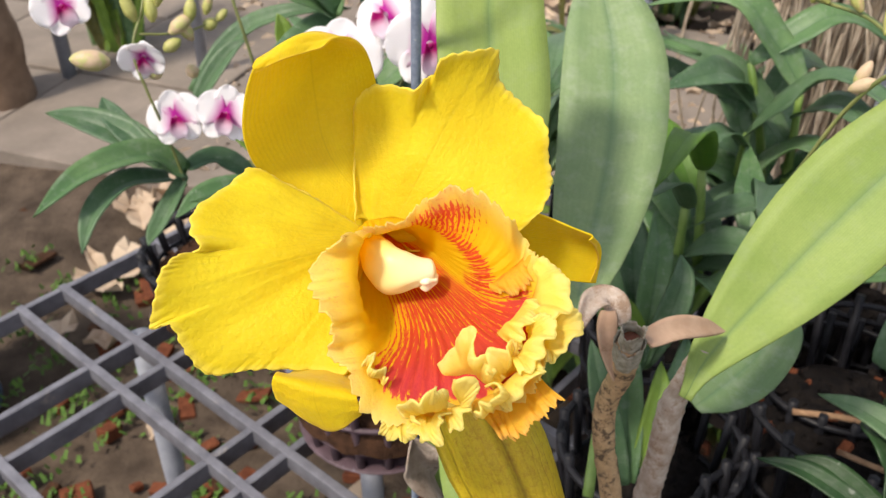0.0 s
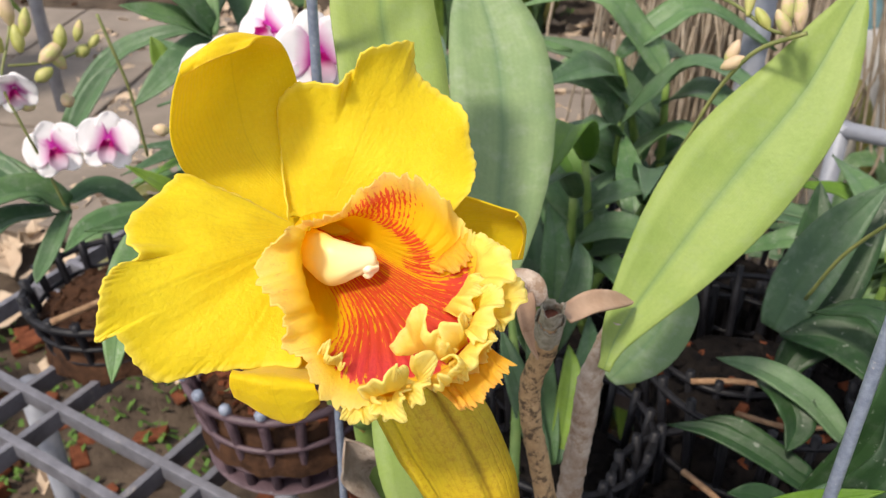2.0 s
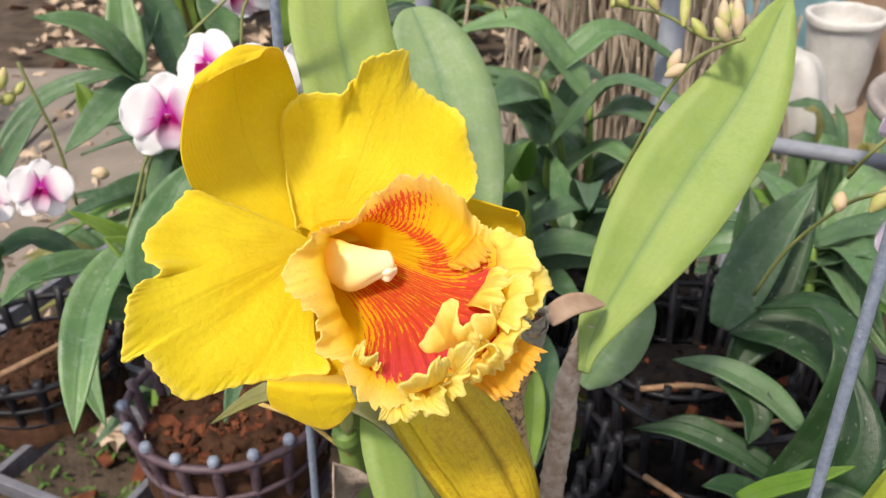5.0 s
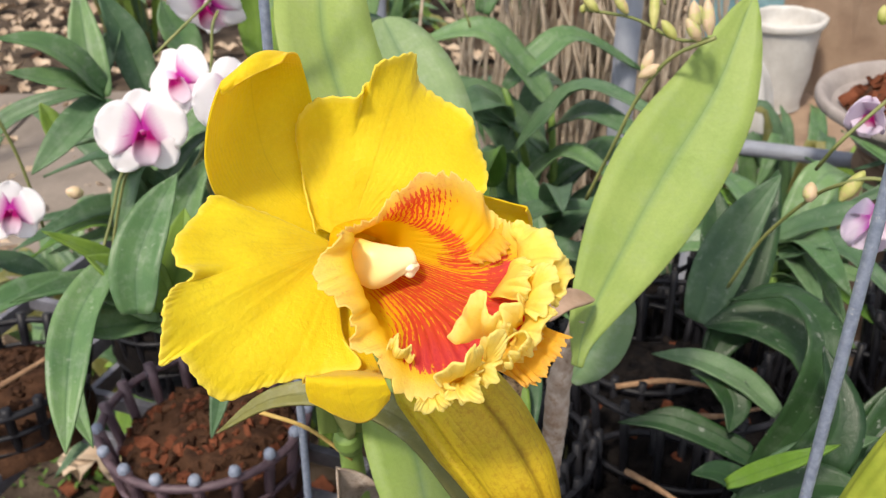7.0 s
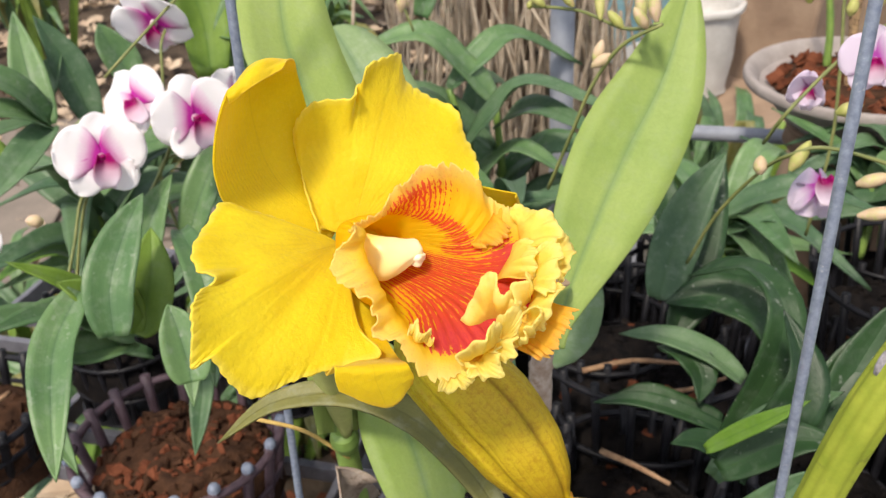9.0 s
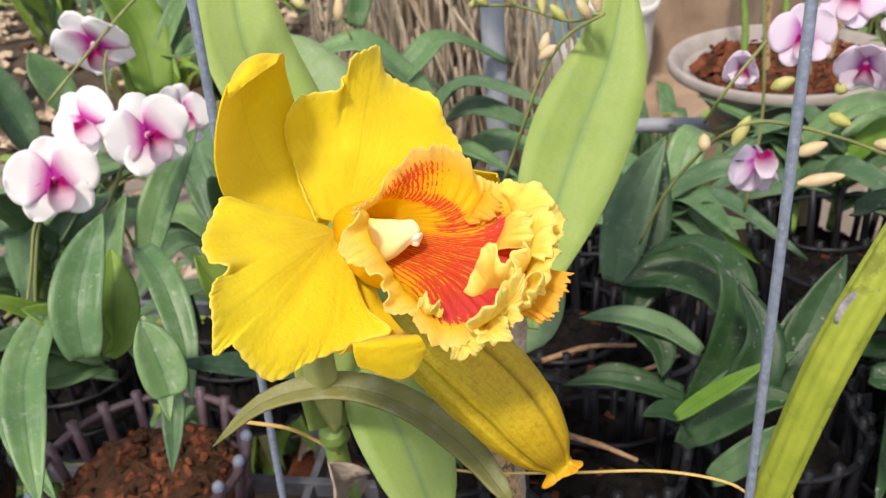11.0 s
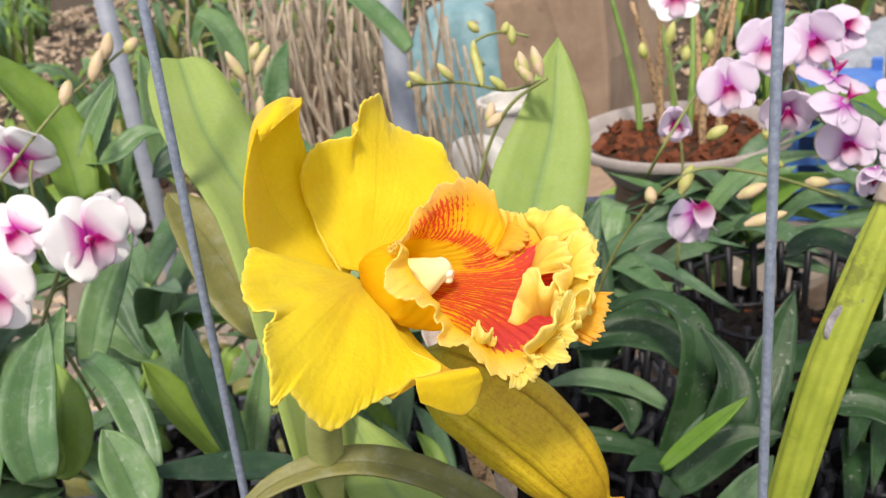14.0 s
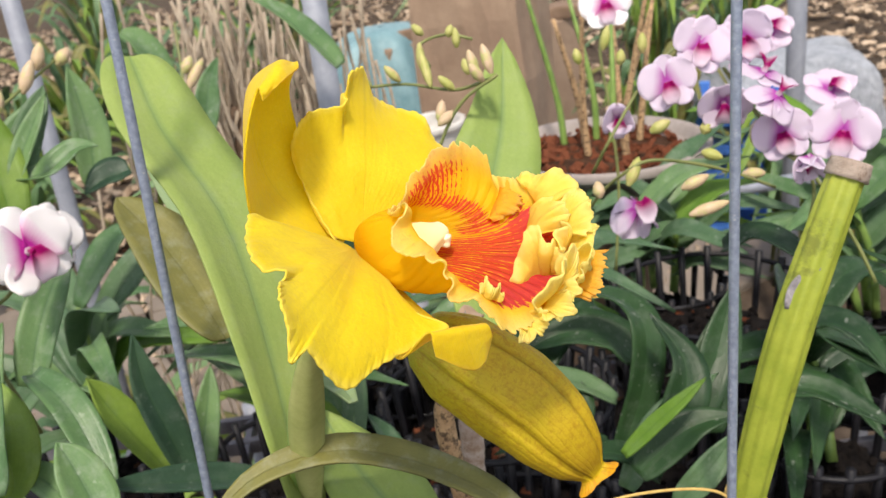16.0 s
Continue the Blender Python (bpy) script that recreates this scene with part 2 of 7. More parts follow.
def plain_material(name, low, high, scale=30, rough=0.6, bump=0.3, metal=0.0, spec=0.4, fine=6.0, depth=0.001, wear=None, wear_at=0.62):
    """Two tones at two scales, with relief."""
    n = Nodes(name)
    c = n.ramp(n.noise(scale, 5), (0.3, low), (0.7, high))
    f = n.noise(scale * fine, 4)
    c = n.mix(n.math("MULTIPLY", f, 0.35), c, tuple(x * 0.55 for x in low))
    if wear:
        w = n.ramp(n.noise(scale * 0.7, 6, 0.75), (wear_at, (0, 0, 0)), (wear_at + 0.08, (1, 1, 1)))
        c = n.mix(n.math("MULTIPLY", w, 0.85), c, wear)
    n.colour(c)
    n.rough(rough, spec)
    n.shader.inputs["Metallic"].default_value = metal
    n.bump(n.math("ADD", n.noise(scale * 1.7, 4), n.math("MULTIPLY", f, 0.6)), bump, depth)
    return n.material


M_PETAL = petal_material("yellow_petal", (0.84, 0.65, 0.012), (0.90, 0.76, 0.028), (0.92, 0.78, 0.12))
M_SEPAL = petal_material("golden_sepal", (0.85, 0.64, 0.010), (0.91, 0.74, 0.018), (0.88, 0.64, 0.06))


def lip_material():
    """Lip: orange throat, red netted veins that merge to crimson in front, pale frilled margin."""
    n = Nodes("lip")
    u, v = n.split_uv()
    uv = n.vector(n.math("MULTIPLY", u, 3.0), n.math("MULTIPLY", v, 14.0))
    wob = n.noise(1.3, 3, 0.6, uv)
    jitter = n.noise(1.0, 2, 0.5, n.vector(n.math("MULTIPLY", u, 9.0), n.math("MULTIPLY", v, 60.0)))
    # v runs round the rim; the crimson lies where it faces forwards and down
    g = lambda x: (x,) * 3
    front = n.ramp(v, (0.0, g(0.0)), (0.03, g(0.30)), (0.060, g(0.74)), (0.11, g(0.86)), (0.145, g(0.70)), (0.185, g(0.26)), (0.245, g(0.16)), (0.285, g(0.60)), (0.33, g(0.95)), (0.42, g(1.0)), (0.58, g(1.0)), (0.63, g(0.92)), (0.68, g(0.78)), (0.73, g(0.52)), (0.79, g(0.16)), (1.0, g(0.0)))
    # beside the column the veins of the upper lobe run on into the fan of the front lobe
    inner = n.math("MULTIPLY", n.ramp(u, (0.20, g(0.0)), (0.28, g(0.96)), (0.44, g(0.90)), (0.56, g(0.0))), n.ramp(v, (0.07, g(0.0)), (0.11, g(1.0)), (0.28, g(1.0)), (0.31, g(0.0))))
    front = n.math("MAXIMUM", front, inner)
    dense = n.math("ADD", n.math("MULTIPLY", v, 6.283 * 58), n.math("MULTIPLY", n.math("MINIMUM", v, 0.25), 6.283 * 70))
    stripe = n.math("SINE", n.math("ADD", n.math("ADD", dense, n.math("MULTIPLY", wob, 9.0)), n.math("MULTIPLY", jitter, 5.0)))
    broken = n.ramp(n.noise(1.0, 3, 0.6, n.vector(n.math("MULTIPLY", u, 26.0), n.math("MULTIPLY", v, 130.0))), (0.38, g(0.0)), (0.56, g(1.0)))
    stripe = n.math("MULTIPLY", stripe, n.math("MULTIPLY_ADD", broken, 0.75, 0.25))
    stripe = n.math("MULTIPLY_ADD", stripe, 0.5, 0.5)
    # fine veins that fork and join between the stripes
    net = n.math("ABSOLUTE", n.math("SUBTRACT", n.noise(1.0, 3, 0.55, n.vector(n.math("MULTIPLY", u, 8.0), n.math("MULTIPLY", v, 105.0))), 0.5))
    net = n.ramp(net, (0.0, g(0.85)), (0.028, g(0.62)), (0.075, g(0.0)))
    stripe = n.math("MAXIMUM", stripe, n.math("MULTIPLY", net, 0.85))
    # the stripes run farther out on the upper lobe, and start behind the column
    upper = n.ramp(v, (0.0, g(1.0)), (0.20, g(1.0)), (0.27, g(0.0)), (0.93, g(0.0)), (1.0, g(1.0)))
    out = n.math("SUBTRACT", n.math("ADD", u, n.math("MULTIPLY_ADD", wob, 0.20, -0.10)), n.math("MULTIPLY", upper, 0.19))
    reach = n.ramp(out, (0.12, g(0.86)), (0.25, g(0.90)), (0.40, g(0.92)), (0.52, g(1.0)), (0.62, g(0.94)), (0.72, g(0.50)), (0.82, g(0.0)))
    reach = n.math("MULTIPLY", reach, n.math("SUBTRACT", 1.0, n.math("MULTIPLY", upper, n.ramp(u, (0.22, g(1.0)), (0.36, g(0.0))))))
    fray = n.noise(1.0, 4, 0.7, n.vector(n.math("MULTIPLY", u, 26.0), n.math("MULTIPLY", v, 90.0)))
    merge = n.math("MULTIPLY", n.ramp(out, (0.34, g(0.0)), (0.50, g(0.14)), (0.62, g(0.36)), (0.74, g(0.30)), (0.80, g(0.0))), n.ramp(v, (0.265, g(0.0)), (0.31, g(1.0)), (0.64, g(1.0)), (0.72, g(0.0))))
    amount = n.math("ADD", n.math("ADD", n.math("MULTIPLY", front, reach), merge), n.math("MULTIPLY_ADD", fray, 0.44, -0.22))
    red = n.ramp(n.math("ADD", stripe, n.math("MULTIPLY_ADD", amount, 1.66, -1.28)), (0.40, (0, 0, 0)), (0.66, (1, 1, 1)))
    base = n.ramp(u, (0.0, (0.95, 0.64, 0.012)), (0.22, (0.95, 0.67, 0.014)), (0.42, (0.95, 0.69, 0.016)), (0.62, (0.95, 0.71, 0.022)), (0.78, (0.95, 0.72, 0.055)), (0.90, (0.96, 0.78, 0.14)), (1.0, (0.96, 0.82, 0.26)))
    glow = n.math("MULTIPLY", n.math("MULTIPLY", front, reach), n.ramp(v, (0.0, g(0.12)), (0.24, g(0.12)), (0.34, g(0.22)), (0.66, g(0.22)), (0.8, g(0.1))))
    base = n.mix(glow, base, (0.93, 0.32, 0.010))
    blood = n.mix(n.math("MULTIPLY", merge, 3.0), n.mix(fray, (0.86, 0.085, 0.025), (0.78, 0.030, 0.045)), n.mix(stripe, (0.90, 0.070, 0.095), (0.74, 0.008, 0.090)))
    c = n.mix(n.math("MULTIPLY", red, 0.90), base, blood)
    # peach flush and fine red stipple on the flared margin
    late = n.ramp(u, (0.70, (0, 0, 0)), (0.86, (1, 1, 1)), (1.0, g(0.7)))
    sides = n.ramp(v, (0.0, g(0.80)), (0.12, g(0.75)), (0.18, g(0.40)), (0.26, g(0.30)), (0.50, g(0.15)), (0.66, g(0.35)), (0.74, g(0.55)), (0.90, g(0.40)), (1.0, g(0.7)))
    patch = n.ramp(n.noise(95, 4, 0.6), (0.40, g(0.25)), (0.60, g(1.0)))
    flush = n.math("MULTIPLY", n.math("MULTIPLY", late, sides), patch)
    c = n.mix(n.math("MULTIPLY", flush, 0.42), c, (0.98, 0.66, 0.36))
    blush = n.ramp(n.noise(240, 4), (0.42, (0, 0, 0)), (0.68, (1, 1, 1)))
    c = n.mix(n.math("MULTIPLY", n.math("MULTIPLY", blush, flush), 0.40), c, (0.95, 0.44, 0.26))
    streak = n.ramp(n.noise(1.0, 3, 0.7, n.vector(n.math("MULTIPLY", u, 20.0), n.math("MULTIPLY", v, 210.0))), (0.56, (0, 0, 0)), (0.66, (1, 1, 1)))
    c = n.mix(n.math("MULTIPLY", n.math("MULTIPLY", streak, flush), 0.60), c, (0.80, 0.16, 0.08))
    n.colour(c)
    n.rough(0.5, 0.35)
    n.bump(n.math("ADD", n.math("MULTIPLY", stripe, 0.3), n.math("ADD", n.noise(300, 5, 0.75), n.math("MULTIPLY", n.noise(800, 3), 0.6))), 0.7, 0.0008)
    n.translucent(0.62)
    return n.material


M_LIP = lip_material()
M_CAP = plain_material("anther_cap", (0.88, 0.80, 0.50), (0.92, 0.87, 0.66), 90, 0.45, 0.15, depth=0.0003)


def frill_material(name, foot, body, rim, stipple, share):
    """Crimped margin: darker at its foot, paler outside, with fine crinkles."""
    n = Nodes(name)
    u, v = n.split_uv()
    c = n.ramp(n.math("ADD", u, n.math("MULTIPLY_ADD", n.noise(260, 4), 0.4, -0.2)), (0.0, foot), (0.28, body), (0.75, body), (1.0, rim))
    specks = n.ramp(n.noise(420, 4, 0.7), (0.56, (0, 0, 0)), (0.68, (1, 1, 1)))
    c = n.mix(n.math("MULTIPLY", specks, share), c, stipple)
    n.colour(c)
    n.rough(0.5, 0.3)
    n.bump(n.math("ADD", n.noise(300, 5, 0.75), n.math("MULTIPLY", n.noise(800, 3), 0.6)), 0.8, 0.0009)
    n.translucent(0.58)
    return n.material


M_FRILL = frill_material("lip_frill", (0.95, 0.62, 0.06), (0.97, 0.82, 0.18), (0.97, 0.87, 0.32), (0.92, 0.58, 0.10), 0.22)
M_FLAP = frill_material("lip_flap", (0.90, 0.46, 0.02), (0.93, 0.58, 0.05), (0.94, 0.62, 0.14), (0.80, 0.26, 0.06), 0.45)


def column_material():
    """Waxy column: yellow at its foot, ivory towards the tip."""
    n = Nodes("column")
    u, v = n.split_uv()
    c = n.ramp(n.math("ADD", u, n.math("MULTIPLY_ADD", n.noise(120, 3), 0.2, -0.1)), (0.10, (0.94, 0.62, 0.05)), (0.36, (0.95, 0.76, 0.22)), (0.66, (0.94, 0.84, 0.42)), (0.95, (0.93, 0.87, 0.56)))
    n.colour(c)
    n.rough(0.38, 0.4)
    n.bump(n.noise(350, 3), 0.15, 0.0004)
    n.translucent(0.25)
    return n.material


M_COLUMN = column_material()


def bud_material():
    """Bud: green at its foot, ochre with fine dark veins, orange at the tip."""
    n = Nodes("ochre_bud")
    u, v = n.split_uv()
    c = n.ramp(n.math("ADD", u, n.math("MULTIPLY_ADD", n.noise(60, 3), 0.3, -0.15)), (0.0, (0.38, 0.42, 0.03)), (0.30, (0.58, 0.48, 0.022)), (0.62, (0.58, 0.41, 0.018)), (0.84, (0.48, 0.31, 0.014)), (0.93, (0.68, 0.50, 0.016)), (0.985, (0.80, 0.36, 0.012)))
    wob = n.noise(90, 3)
    lines = n.math("SINE", n.math("ADD", n.math("MULTIPLY", v, 40 * 6.283), n.math("MULTIPLY", wob, 9.0)))
    lines = n.math("POWER", n.math("MULTIPLY_ADD", lines, 0.5, 0.5), 4.0)
    c = n.mix(n.math("MULTIPLY", n.math("MULTIPLY", lines, n.ramp(n.noise(120, 5, 0.7), (0.40, (0, 0, 0)), (0.66, (1, 1, 1)))), 0.16), c, (0.28, 0.13, 0.010))
    blot = n.ramp(n.noise(330, 6, 0.8), (0.46, (0, 0, 0)), (0.62, (1, 1, 1)))
    c = n.mix(n.math("MULTIPLY", blot, 0.50), c, (0.36, 0.19, 0.010))
    # shade of the five creases, drawn into the colour along the seams
    crease = n.ramp(n.math("ABSOLUTE", n.math("SINE", n.math("MULTIPLY_ADD", v, 15.708, -0.75))), (0.0, (1, 1, 1)), (0.10, (0, 0, 0)))
    c = n.mix(n.math("MULTIPLY", crease, 0.45), c, (0.24, 0.13, 0.010))
    n.colour(c)
    n.rough(0.5, 0.35)
    n.bump(n.math("ADD", n.math("MULTIPLY", lines, 0.4), n.noise(340, 5, 0.75)), 0.5, 0.0007)
    n.translucent(0.30)
    return n.material


M_STEM = plain_material("green_stem", (0.13, 0.24, 0.05), (0.25, 0.36, 0.09), 45, 0.45, 0.2, depth=0.0006)
M_SHEATH = plain_material("sheath", (0.28, 0.32, 0.09), (0.44, 0.46, 0.17), 60, 0.6, 0.4, depth=0.0006)
M_DRY = plain_material("dry_sheath", (0.24, 0.18, 0.14), (0.44, 0.37, 0.31), 90, 0.85, 0.8, depth=0.0015, wear=(0.14, 0.085, 0.05), wear_at=0.55)
M_HUSK = plain_material("pale_husk", (0.30, 0.21, 0.15), (0.58, 0.50, 0.43), 120, 0.8, 0.8, depth=0.0012, wear=(0.26, 0.17, 0.11), wear_at=0.5)
M_TAN = plain_material("tan_bract", (0.40, 0.25, 0.16), (0.52, 0.36, 0.25), 60, 0.8, 0.5, depth=0.0008, wear=(0.28, 0.17, 0.10))
M_CANE = plain_material("speckled_cane", (0.42, 0.26, 0.13), (0.62, 0.42, 0.23), 260, 0.7, 0.7, depth=0.0012, wear=(0.05, 0.03, 0.018), wear_at=0.50)
M_BROAD = leaf_material("broad_leaf", (0.26, 0.375, 0.085), (0.37, 0.475, 0.135), rib=(0.13, 0.24, 0.10), stripes=9, dust=0.14, through=0.34)
M_GREY_LEAF = leaf_material("grey_leaf", (0.16, 0.26, 0.11), (0.26, 0.36, 0.165), rib=(0.09, 0.18, 0.09), dust=0.30)
M_OLD_LEAF = leaf_material("old_leaf", (0.145, 0.150, 0.040), (0.27, 0.25, 0.075), rib=(0.12, 0.12, 0.03), dust=0.28)
M_DARK_LEAF = leaf_material("dark_leaf", (0.026, 0.068, 0.038), (0.062, 0.126, 0.066), rib=(0.03, 0.08, 0.03), rough=0.36, dust=0.10, spots=0.12)
M_MID_LEAF = leaf_material("mid_leaf", (0.060, 0.130, 0.062), (0.130, 0.225, 0.105), rib=(0.05, 0.12, 0.04), rough=0.36, dust=0.18, spots=0.12)
M_DUSTY_LEAF = leaf_material("dusty_leaf", (0.085, 0.180, 0.070), (0.180, 0.305, 0.120), rib=(0.06, 0.13, 0.06), rough=0.31, dust=0.28, spots=0.16)
M_YOUNG_LEAF = leaf_material("young_leaf", (0.085, 0.20, 0.022), (0.17, 0.32, 0.040), rib=(0.08, 0.18, 0.03), dust=0.08, through=0.3)
M_LIME_LEAF = leaf_material("lime_leaf", (0.15, 0.27, 0.035), (0.28, 0.42, 0.075), rib=(0.09, 0.19, 0.03), dust=0.12, through=0.32)
M_DEEP_LEAF = leaf_material("deep_green_leaf", (0.012, 0.040, 0.014), (0.036, 0.090, 0.028), rib=(0.03, 0.08, 0.025), rough=0.34, dust=0.10, spots=0.22)
M_STALK = plain_material("cut_stalk", (0.21, 0.27, 0.025), (0.36, 0.40, 0.05), 60, 0.5, 0.4, depth=0.0008, wear=(0.15, 0.17, 0.025), wear_at=0.56)
M_WIRE = plain_material("grey_wire", (0.20, 0.24, 0.33), (0.36, 0.42, 0.53), 300, 0.5, 0.5, metal=0.4, depth=0.0006, wear=(0.55, 0.56, 0.58), wear_at=0.60)
M_GRID = plain_material("galvanised_grid", (0.13, 0.13, 0.15), (0.24, 0.24, 0.27), 40, 0.55, 0.3, metal=0.3, depth=0.0008, wear=(0.30, 0.27, 0.25))
M_POST = plain_material("grey_pipe", (0.24, 0.26, 0.31), (0.36, 0.38, 0.43), 25, 0.55, 0.2, metal=0.2)
M_BLACK_POT = plain_material("black_plastic", (0.006, 0.006, 0.008), (0.018, 0.018, 0.022), 50, 0.45, 0.3, spec=0.25)
M_BROWN_POT = plain_material("faded_plastic", (0.060, 0.036, 0.045), (0.13, 0.085, 0.10), 60, 0.5, 0.3, wear=(0.22, 0.23, 0.28), wear_at=0.64)
M_TIP = plain_material("worn_plastic", (0.16, 0.19, 0.25), (0.28, 0.32, 0.40), 120, 0.5, 0.3)
M_BARK = plain_material("bark", (0.024, 0.013, 0.009), (0.095, 0.046, 0.025), 60, 0.9, 0.8, depth=0.003, spec=0.08)
M_CHARCOAL = plain_material("charcoal", (0.004, 0.004, 0.005), (0.020, 0.016, 0.014), 90, 0.9, 0.8, depth=0.003, spec=0.08)
M_CHIP = plain_material("terracotta_chip", (0.08, 0.026, 0.014), (0.20, 0.068, 0.034), 50, 0.9, 0.6, depth=0.002, spec=0.08)
M_SOIL = plain_material("soil", (0.042, 0.031, 0.023), (0.132, 0.099, 0.073), 9, 0.95, 0.8, depth=0.01, fine=9, spec=0.08)
M_CONCRETE = plain_material("concrete", (0.17, 0.14, 0.115), (0.27, 0.225, 0.185), 6, 0.9, 0.4, depth=0.004, fine=14)
M_MOSS = plain_material("moss", (0.035, 0.085, 0.012), (0.10, 0.19, 0.025), 50, 0.8, 0.5)
M_TWINE = plain_material("twine", (0.46, 0.30, 0.08), (0.66, 0.46, 0.16), 300, 0.8, 0.4, depth=0.0005)
M_SPRAY = plain_material("spray_stem", (0.12, 0.15, 0.045), (0.24, 0.25, 0.085), 60, 0.5, 0.2, depth=0.0006, wear=(0.16, 0.11, 0.06))
M_BUDLET = plain_material("flower_bud", (0.44, 0.35, 0.18), (0.62, 0.44, 0.32), 90, 0.5, 0.2, wear=(0.40, 0.42, 0.14), wear_at=0.5)
M_BUDLET_GREEN = plain_material("green_bud", (0.30, 0.33, 0.07), (0.50, 0.46, 0.18), 90, 0.5, 0.2, wear=(0.46, 0.32, 0.18), wear_at=0.56)


def dendrobium_material(name, rim, heart, reach):
    """White petal, flushed magenta towards the heart of the flower."""
    n = Nodes(name)
    u, v = n.split_uv()
    lines = n.math("SINE", n.math("ADD", n.math("MULTIPLY", v, 6.283 * 13), n.math("MULTIPLY", n.noise(70, 2), 4.0)))
    at = n.math("ADD", u, n.math("ADD", n.math("MULTIPLY", lines, 0.008), n.math("MULTIPLY_ADD", n.noise(60, 3), 0.16, -0.08)))
    blend = tuple(0.35 * x + 0.65 * y for x, y in zip(heart, rim))
    c = n.ramp(at, (0.0, heart), (reach * 0.35, heart), (reach * 0.8, blend), (reach * 1.25, rim), (1.0, rim))
    n.colour(c)
    n.rough(0.55, 0.3)
    n.bump(n.math("ADD", n.math("MULTIPLY", lines, 0.15), n.noise(220, 3)), 0.2, 0.0004)
    n.translucent(0.48)
    return n.material


M_WHITE_PETAL = dendrobium_material("white_petal", (0.93, 0.91, 0.92), (0.62, 0.035, 0.42), 0.42)
M_LILAC_PETAL = dendrobium_material("lilac_petal", (0.78, 0.69, 0.80), (0.55, 0.10, 0.50), 0.38)
M_WHITE_LIP = dendrobium_material("magenta_lip", (0.90, 0.80, 0.88), (0.42, 0.004, 0.17), 0.66)

# ---- the yellow orchid ----
HEART = np.array((0.006, 0.284, 1.248))


def sheet_grid(rows, nu, nv):
    """A smooth sheet through rows of control points."""
    rows = np.asarray(rows, float)
    g = catmull(rows, np.linspace(0, 1, nu))
    return np.swapaxes(catmull(np.swapaxes(g, 0, 1), np.linspace(0, 1, nv)), 0, 1)


def normals_of(g):
    return unit(np.cross(np.gradient(g, axis=0), np.gradient(g, axis=1)))


def smooth_noise(shape, cells, seed):
    """A soft random field over the unit square."""
    rng = np.random.default_rng(seed)
    f = rng.uniform(-1, 1, (cells[0] + 1, cells[1] + 1))
    f = catmull(f, np.linspace(0, 1, shape[0]))
    return catmull(f.T, np.linspace(0, 1, shape[1])).T


def ruffled(g, edge, amount, cells, seed, fine=0.0):
    """Waves that grow towards the margin (edge: 0 inside to 1 at the rim)."""
    n = normals_of(g)
    f = smooth_noise(g.shape[:2], cells, seed) * edge
    if fine:
        f = f + fine * smooth_noise(g.shape[:2], (cells[0] * 3, cells[1] * 3), seed + 1) * edge**2
    return g + n * (amount * f)[..., None]


def rim_weight(nu, nv, power=3.0, base=True):
    u, v = np.linspace(0, 1, nu)[:, None], np.linspace(0, 1, nv)[None]
    side = np.abs(2 * v - 1) ** power * np.clip(u * 4, 0, 1)
    return np.maximum(u ** (power + 2), side)


def petal(name, rows, material, parent, label, amount=0.0012, cells=(9, 9), seed=1, nu=70, nv=70, fine=0.4, jag=0.0006):
    g = sheet_grid(rows, nu, nv)
    w = rim_weight(nu, nv)
    g = ruffled(g, w, amount, cells, seed, fine)
    rng = np.random.default_rng(seed)
    out = np.gradient(g, axis=0)
    g[-1] += unit(out[-1]) * (jag * rng.uniform(-1, 1, nv))[:, None]
    return thicken(part(name, grid_mesh(name, g), material, parent, label), 0.0007)


orchid = thing("yellow_orchid", "large yellow orchid bloom with a frilled orange-red lip", "orchid", tuple(HEART))

petal("dorsal_sepal", [
    [(0.000, 0.284, 1.250), (0.004, 0.287, 1.252), (0.008, 0.288, 1.254)],
    [(-0.030, 0.283, 1.268), (-0.014, 0.296, 1.273), (0.004, 0.299, 1.274)],
    [(-0.0370, 0.2780, 1.286), (-0.018, 0.3000, 1.294), (0.0025, 0.3035, 1.294)],
    [(-0.0335, 0.2750, 1.305), (-0.0175, 0.2960, 1.313), (0.000, 0.3000, 1.308)],
    [(-0.0285, 0.2735, 1.3155), (-0.0160, 0.2800, 1.3215), (-0.003, 0.2890, 1.3170)],
    [(-0.0293, 0.2710, 1.3150), (-0.0205, 0.2725, 1.3200), (-0.0070, 0.2815, 1.3195)],
    [(-0.0292, 0.2705, 1.3130), (-0.0215, 0.2706, 1.3170), (-0.0095, 0.2775, 1.3188)],
], M_SEPAL, orchid, "upper sepal with its tip curled forward", 0.0005, (5, 5), 3, jag=0.0)


